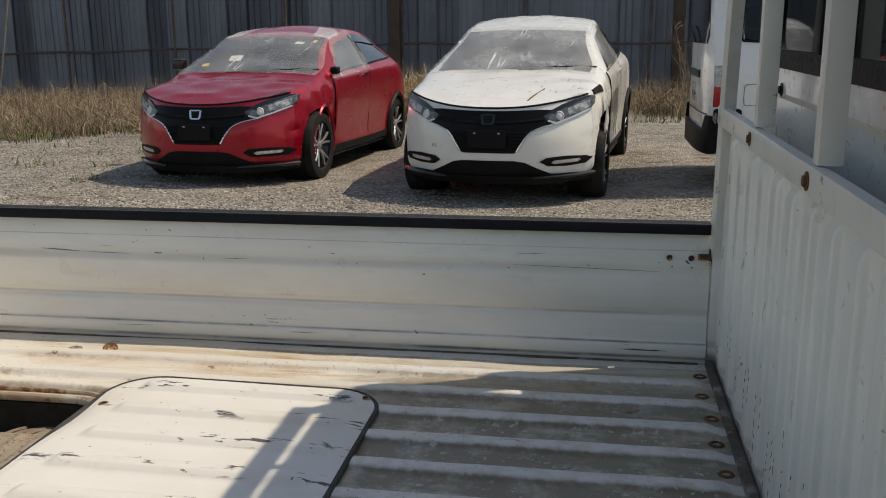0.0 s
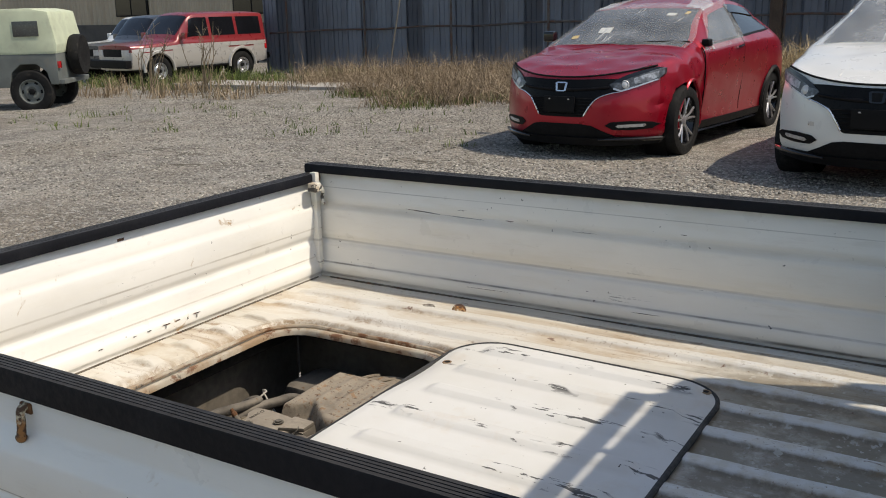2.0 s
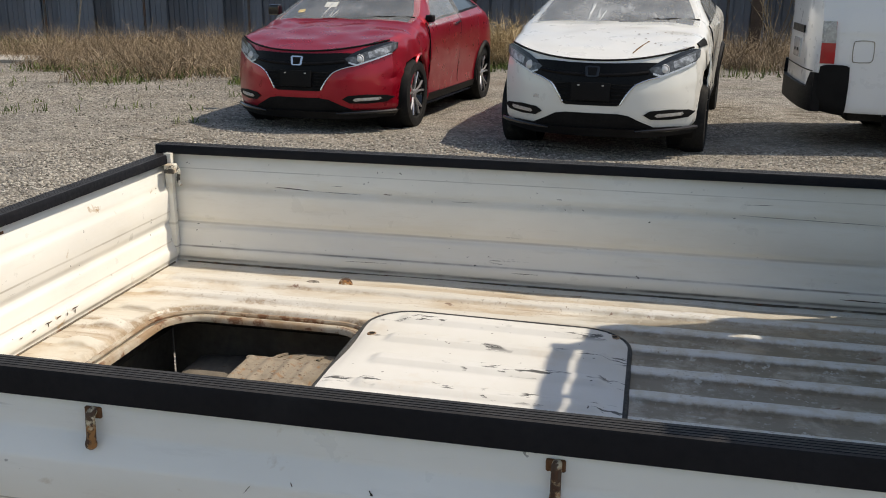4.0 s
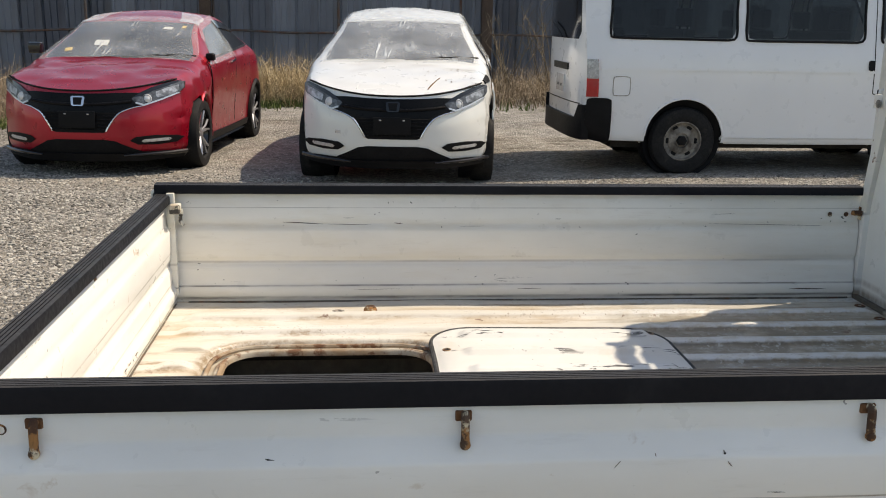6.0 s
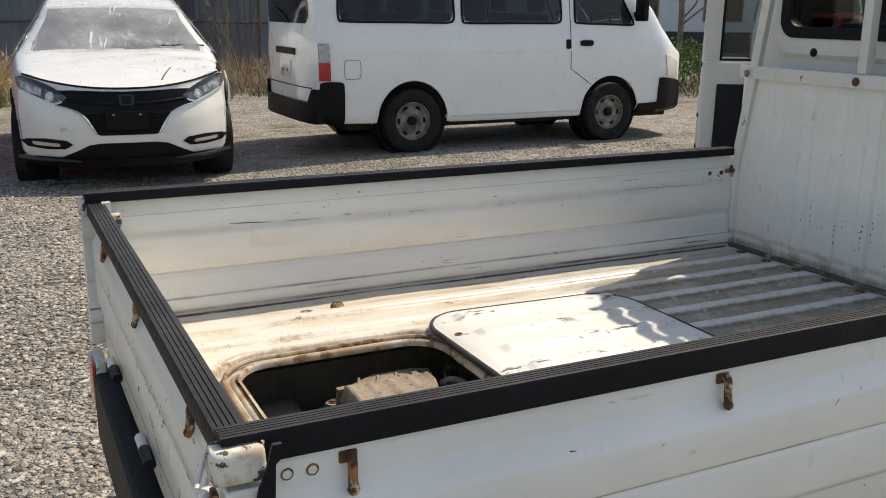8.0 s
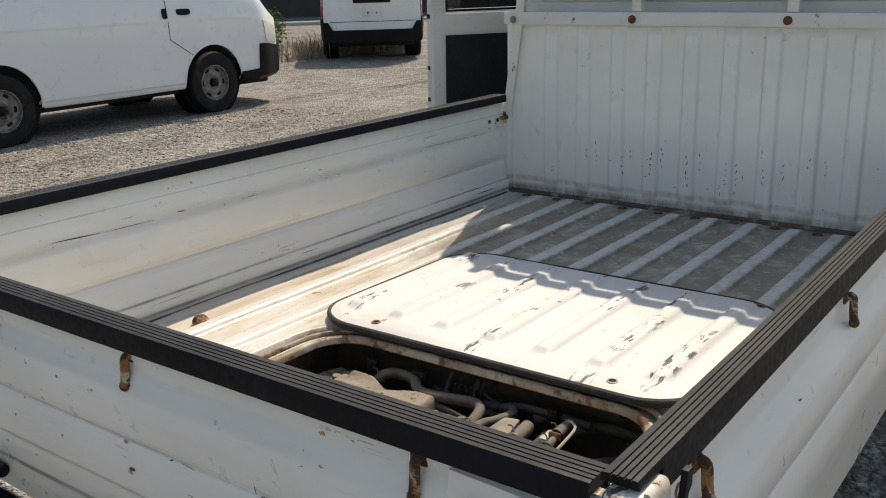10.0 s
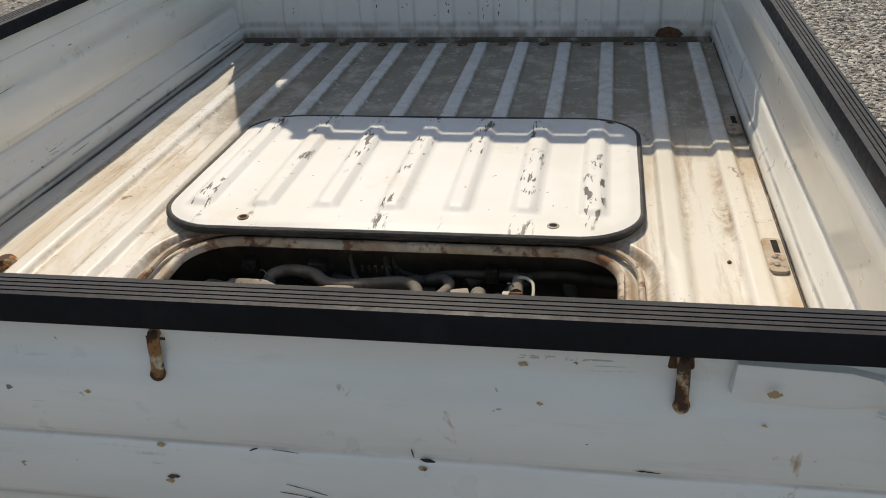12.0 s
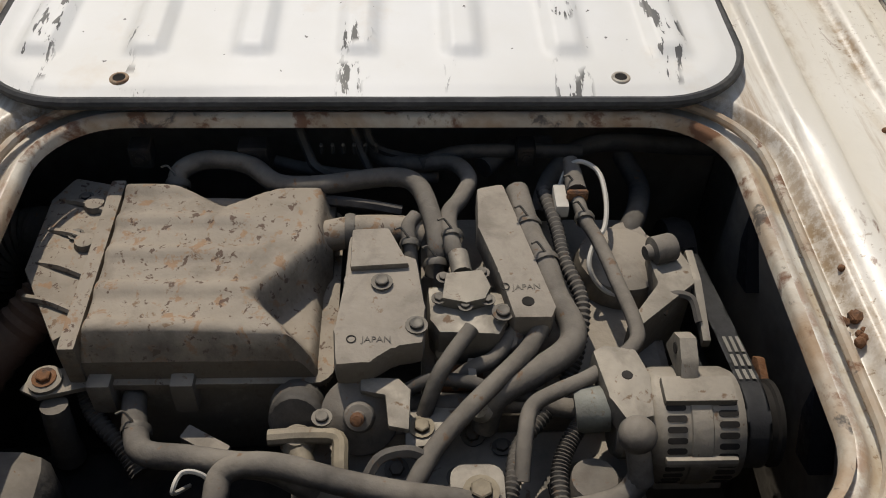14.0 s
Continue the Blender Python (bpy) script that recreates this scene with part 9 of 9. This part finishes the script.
def offroader(label, upper, lower, where, dull=0.0):
    car = new("off_roader")
    car.empty_display_size = 0.3
    tagged(car, label, "off-road car", "old off-roaders")
    L = Loft(OFFROAD, bow=(0.08, 0.75, 3, 0.4), tail=(0.03, 0.8, 4, 0.3), soft=0.4)
    ar = ((0.80, 0.40), (3.53, 0.40))
    body = part("body", L.body(100, 4, ar, 0.44, 0.0), upper, car, sharp=45)
    body.data.materials.append(lower)
    for f in body.data.polygons:
        f.material_index = 1 if f.center.z < 0.86 else 0
    part("underbody", box((-0.65, 0.3, 0.36), (0.65, 4.3, 0.6), 0.03), dark_steel, car)
    for s in (1, -1):
        part("lower_side", L.patch([(1.25, 0.6), (3.08, 0.6), (3.08, 3.55), (1.25, 3.55)], 0.008, (14, 6), s, 0.015), lower, car, "silver lower flank")
        part("lower_side", L.patch([(3.98, 0.6), (4.48, 0.6), (4.48, 3.55), (3.98, 3.55)], 0.008, (6, 6), s, 0.015), lower, car)
        part("lower_side", L.patch([(0.02, 0.6), (0.35, 0.6), (0.35, 3.4), (0.02, 3.4)], 0.008, (5, 6), s, 0.015), lower, car)
        part("flank_stripe", L.patch([(0.02, 3.4), (4.48, 3.4), (4.48, 3.9), (0.02, 3.9)], 0.012, (24, 2), s, 0.015), lower, car, "silver waist stripe")
        for a, b in ((1.78, 2.5), (2.6, 3.4), (3.5, 4.35)):
            part("side_window", L.patch([(a, 5.12), (b, 5.12), (b, 5.9), (a + (0.14 if a < 2 else 0), 5.9)], 0.004, (6, 5), s), gloss_black, car, "dark side window")
        part("windscreen", L.patch([(1.48, 7.999), (1.48, 6.15), (1.9, 6.15), (1.9, 7.999)], 0.004, (6, 6), s), gloss_black, car)
        for ay, az in ar:
            pts = [(s * 0.86, ay + 0.455 * math.cos(radians(a)), az + 0.455 * math.sin(radians(a))) for a in np.linspace(-5, 185, 13)]
            part("wheel_flare", tube(pts, 0.045, 6, 2), lower, car)
            part("arch_liner", lathe([(0.44, -0.25), (0.44, 0.0), (0.0, -0.25)], 26, Matrix.Translation((s * 0.80, ay, az)) @ along((s, 0, 0))), trim_black, car)
            steel_wheel(car, (s * 0.76, ay, 0.37), s, 0.37, 0.24, alloy)
        p = L.at(1.62, 5.1)
        part("door_mirror", box((s * (p.x + 0.03), p.y - 0.06, p.z), (s * (p.x + 0.2), p.y + 0.02, p.z + 0.16), 0.03, 3), upper, car)
        part("step", box((s * 0.72, 1.3, 0.40), (s * 0.90, 3.0, 0.44), 0.01), trim_black, car)
        part("headlamp", L.face([(s * 0.42, 0.78), (s * 0.66, 0.78), (s * 0.66, 0.93), (s * 0.42, 0.93)], 0.0, 0.012, 0.03), lamp_white, car)
    part("grille", L.face([(-0.4, 0.76), (0.4, 0.76), (0.4, 0.95), (-0.4, 0.95)], 0.0, 0.01, 0.03), trim_black, car)
    part("front_bumper", box((-0.80, -0.16, 0.48), (0.80, 0.02, 0.68), 0.03, 3), trim_black, car)
    part("rear_bumper", box((-0.78, 4.48, 0.50), (0.78, 4.62, 0.66), 0.03, 3), trim_black, car)
    part("tail_lamp", L.patch([(4.40, 2.8), (4.495, 2.8), (4.495, 3.9), (4.40, 3.9)], 0.012, (2, 4), 1), lamp_red, car)
    car.matrix_basis = where
    return car


dull_red = car_paint("faded_red_paint", (0.22, 0.018, 0.022), 0.05)
silver = car_paint("faded_silver_paint", (0.5, 0.48, 0.45), 0.3)
dark_blue = car_paint("dark_grey_paint", (0.05, 0.055, 0.065), 0.1)
plain_white = car_paint("plain_white_paint", (0.7, 0.71, 0.7), 0.0)
offroader("faded red off-roader with silver flanks, parked in the weeds", dull_red, silver, pose(-18.3, 15.7, ground_z(-17.0, 16.5) - 0.05, 0, 0, -7))
offroader("dark grey off-roader parked beside the red one", dark_blue, dark_blue, pose(-20.9, 16.9, ground_z(-19.5, 18) - 0.05, 0, 0, -7))
offroader("white off-roader at the back of the yard", plain_white, plain_white, pose(-23.0, 18.4, ground_z(-22, 20), 0, 0, -7))

# military-style soft-top jeep
canvas = surface("pale_green_canvas", (0.52, 0.57, 0.42), 0.8, 0, 0.08, 3, 60, 0.3, [((0.3, 0.3, 0.24), 4, 0.55, 0.75, 0.4, 0.9)])
jeep_grey = surface("matt_grey_green_paint", (0.13, 0.145, 0.14), 0.6, 0, 0.12, 3, 50, 0.15, [((0.2, 0.17, 0.13), 5, 0.55, 0.75, 0.4, 0.8)])
smoke = surface("smoky_plastic_window", (0.05, 0.055, 0.055), 0.25, 0, 0.2, 4, 40, 0.05, coat=0.5)


def jeep(where):
    car = new("soft_top_jeep")
    car.empty_display_size = 0.3
    tagged(car, "old grey jeep with a pale green canvas top", "jeep")
    rearp = [(2.05, 0.46), (2.50, 0.46), (2.56, 0.72), (2.72, 0.86), (3.0, 0.86), (3.17, 0.72), (3.22, 0.50), (3.36, 0.50), (3.36, 1.04), (2.05, 1.04)]
    bm = prism([(-0.1, 0.52), (2.2, 0.52), (2.2, 1.02), (0.0, 1.02), (-0.1, 0.95)], "x", -0.55, 0.55, 0.02)
    prism(rearp, "x", -0.72, 0.72, 0.015, bm)
    part("tub", bm, jeep_grey, car)
    for s in (1, -1):
        part("front_fender", prism([(0.0, 0.80), (0.3, 0.98), (1.0, 0.98), (1.45, 0.60), (1.5, 0.50), (1.3, 0.50), (0.9, 0.88), (0.3, 0.88)], "x", s * 0.5, s * 0.80, 0.01), jeep_grey, car)
        part("sill", box((s * 0.62, 1.45, 0.48), (s * 0.74, 2.1, 0.60), 0.01), jeep_grey, car)
        d = part("canvas_door", wrinkled(prism([(1.52, 0.56), (2.1, 0.58), (2.18, 0.9), (2.28, 1.02), (2.30, 1.60), (1.72, 1.62), (1.58, 1.10)], "x", s * 0.71, s * 0.755, 0.012), 0.006, 5), canvas, car, "pale green canvas door")
        part("window", prism([(1.80, 1.16), (2.22, 1.16), (2.22, 1.50), (1.86, 1.50)], "x", s * 0.757, s * 0.765, 0.004), smoke, d)
        part("window", prism([(2.68, 1.34), (3.12, 1.34), (3.12, 1.60), (2.68, 1.60)], "x", s * 0.742, s * 0.75, 0.004), smoke, car)
        part("tail_lamp", box((s * 0.70, 3.36, 0.78), (s * 0.58, 3.40, 0.90), 0.01), lamp_red, car)
        for y in (0.62, 2.86):
            steel_wheel(car, (s * 0.64, y, 0.38), s, 0.38, 0.19, jeep_grey)
    top = prism([(1.55, 1.60), (1.62, 1.72), (1.9, 1.80), (3.0, 1.82), (3.30, 1.76), (3.40, 1.20), (3.38, 1.03), (2.32, 1.03), (2.30, 1.60)], "x", -0.735, 0.735, 0.05)
    bmesh.ops.subdivide_edges(top, edges=top.edges[:], cuts=2, use_grid_fill=True)
    part("canvas_top", wrinkled(top, 0.012, 4), canvas, car, "sagging pale green canvas top")
    part("windscreen_frame", prism([(1.40, 1.02), (1.46, 1.02), (1.60, 1.66), (1.54, 1.66)], "x", -0.66, 0.66, 0.01), jeep_grey, car)
    part("spare_wheel", lathe([(0.2, -0.09), (0.35, -0.1), (0.37, -0.05), (0.37, 0.05), (0.35, 0.1), (0.2, 0.09), (0, 0.04)], 32, Matrix.Translation((-0.1, 3.5, 0.98)) @ along((0, 1, 0))), tyre_rubber, car)
    part("rear_bumper", box((-0.7, 3.36, 0.50), (0.7, 3.46, 0.58), 0.01), jeep_grey, car)
    part("bonnet", prism([(0.0, 1.02), (0.05, 1.10), (1.4, 1.14), (1.45, 1.02)], "x", -0.52, 0.52, 0.03), jeep_grey, car)
    part("axle", tube([(-0.6, 2.86, 0.36), (0.6, 2.86, 0.36)], 0.05, 10, smooth=False), dark_steel, car)
    car.matrix_basis = where
    return car


jeep(pose(-16.1, 8.75, ground_z(-14, 10) - 0.05, 0, 0, -55))

# ---- distance: sheds, road, hedge ----
tan_sheet = surface("tan_corrugated_sheet", (0.42, 0.36, 0.27), 0.6, 0, 0.1, 0.6, 8, 0.1, [((0.25, 0.19, 0.13), 1.2, 0.55, 0.75, 0.5, 0.8)], stretch=(1, 1, 0.3))


def shed():
    ob = thing("corrugated_shed", (-31, 34, 0), "tan corrugated metal shed behind the yard", "shed")
    rows = [[(-52 + 0.075 * i, 30.0 + 0.05 * (i % 4 in (1, 2)) + 0.0 * z, z) for i in range(560)] for z in (0.9, 6.5)]
    part("wall", fix(grid(rows)), tan_sheet, ob, smooth=False)
    part("plinth", box((-52, 29.96, -1.2), (-10.1, 30.3, 0.9), 0.02), surface("dark_plinth", (0.08, 0.075, 0.07), 0.9), ob, "dark plinth wall")
    part("roof", prism([(30.0, 6.5), (36.0, 8.2), (42.0, 6.5)], "x", -52, -10, 0.05), tan_sheet, ob)
    for x in (-26.5, -34.0):
        w = part("window", box((x - 1.1, 29.93, 1.25), (x + 1.1, 30.0, 2.1), 0.02), trim_black, ob, "dark shed window")
        part("pane", box((x - 1.02, 29.91, 1.32), (x - 0.04, 29.94, 2.03)), gloss_black, w)
        part("pane", box((x + 0.04, 29.91, 1.32), (x + 1.02, 29.94, 2.03)), gloss_black, w)


shed()
pale_wall = surface("pale_render", (0.62, 0.64, 0.66), 0.85, 0, 0.06, 0.7, 20, 0.1, [((0.4, 0.4, 0.38), 0.9, 0.55, 0.8, 0.3, 0.9)])
asphalt = surface("asphalt", (0.1, 0.1, 0.1), 0.9, 0, 0.15, 0.6, 40, 0.2)
office = thing("pale_building", (30, 34, 0), "pale rendered building with dark windows across the road", "building")
bd = Matrix.Translation((24.0, 29.5, 0)) @ pose(0, 0, 0, 0, 0, -38)
part("wall", box((-16, 0, 0.6), (16, 0.3, 7.0), 0.02, 1, None, bd), pale_wall, office)
part("plinth", box((-16, -0.15, -1.0), (16, 0.3, 0.6), 0.02, 1, None, bd), surface("dark_wall_base", (0.05, 0.048, 0.045), 0.9), office, "dark base wall")
part("roof", box((-16.3, -0.4, 7.0), (16.3, 9.0, 7.3), 0.02, 1, None, bd), pale_wall, office)
for i in range(9):
    x = -13.5 + 3.2 * i
    for z in (1.0, 4.0):
        w = part("window", box((x - 0.75, -0.05, z), (x + 0.75, 0.02, z + 1.15), 0.01, 1, None, bd), zinc, office, "dark office window")
        part("pane", box((x - 0.69, -0.07, z + 0.06), (x - 0.03, -0.04, z + 1.09), 0, 1, None, bd), gloss_black, w)
        part("pane", box((x + 0.03, -0.07, z + 0.06), (x + 0.69, -0.04, z + 1.09), 0, 1, None, bd), gloss_black, w)
tagged(part("road", box((-20, -7.0, -0.45), (16, -1.5, ground_z(18, 22) + 0.03), 0, 1, None, bd), asphalt), "asphalt road past the yard", "road", "", "structure")
tagged(part("kerb", box((-20, -7.35, -0.45), (16, -7.0, ground_z(18, 22) + 0.12), 0.02, 1, None, bd), concrete), "pale concrete kerb", "kerb", "", "structure")

# leafy hedge and a bare tree at the corner of the yard
leaf = random_island(bpy.data.materials.new("hedge_leaves"), (0.035, 0.07, 0.015), (0.13, 0.19, 0.04))


def bush(name, lumps, n, size, label):
    """Many small leaves over lumps of (x, y, z, radius), with stems."""
    vs, fs = [], []
    for x, y, z, r in lumps:
        for _ in range(int(n * r * r)):
            d = rng.normal(0, 1, 3)
            d /= np.linalg.norm(d)
            p = np.array((x, y, z)) + d * r * (0.55 + 0.5 * rng.random() ** 0.5) * np.array((1, 1, 0.85))
            a, b = rng.normal(0, 1, 3), rng.normal(0, 1, 3)
            a = a / np.linalg.norm(a) * size * rng.uniform(0.6, 1.3)
            b = b / np.linalg.norm(b) * size * 0.5
            i = len(vs)
            vs += [tuple(p - a), tuple(p + b), tuple(p + a), tuple(p - b)]
            fs.append((i, i + 1, i + 2, i + 3))
    me = bpy.data.meshes.new(name)
    me.from_pydata(vs, [], fs)
    me.materials.append(leaf)
    return tagged(new(name, me), label, "hedge", "", "stuff")


lumps = [(10.9 + 0.42 * i + random.uniform(-0.2, 0.2), 12.2 + 0.5 * i + random.uniform(-0.3, 0.3), ground_z(11, 12) + 0.35 + random.uniform(0, 0.25), random.uniform(0.35, 0.6)) for i in range(7)]
bush("hedge", lumps, 2600, 0.035, "low leafy green hedge at the yard's edge")
blades("dry_grass", straw, strew(70, 10.2, 14, 11.2, 14.5, 0.3, 26, 0.5), "dry grass round the hedge")


def bare_tree(x, y, h):
    ob = thing("bare_tree", (x, y, ground_z(x, y)), "leafless dark tree by the road", "tree")
    tr = bmesh.new()
    z = ground_z(x, y)
    tube([(x, y, z - 0.1), (x + 0.05, y, z + h * 0.3), (x - 0.05, y + 0.05, z + h * 0.6)], [0.11, 0.08, 0.05], 8, 4, tr)
    part("trunk", tr, twig, ob)
    cr = bmesh.new()

    def limb(p, d, l, r, depth):
        q = p + d * l
        tube([p, p.lerp(q, 0.5) + Vector((random.uniform(-1, 1), random.uniform(-1, 1), 0)) * l * 0.08, q], [r, r * 0.75, r * 0.5], 5, 2, cr)
        if depth:
            for _ in range(3):
                e = (d + Vector((random.uniform(-0.8, 0.8), random.uniform(-0.8, 0.8), random.uniform(-0.1, 0.6)))).normalized()
                limb(p.lerp(q, random.uniform(0.5, 1)), e, l * 0.65, r * 0.5, depth - 1)

    for k in range(7):
        a = k * 0.9
        limb(Vector((x, y, z + h * random.uniform(0.2, 0.6))), Vector((math.cos(a), math.sin(a), 0.8)).normalized(), h * 0.3, 0.035, 3)
    part("branches", cr, twig, ob)


bare_tree(16.2, 18.8, 4.5)

# a second van beyond the cab
far_van = copy_thing(white_van, pose(14.9, 13.2, ground_z(14, 12), 0, 0, 132))
tagged(far_van, "white van standing farther off beyond the cab", "van")
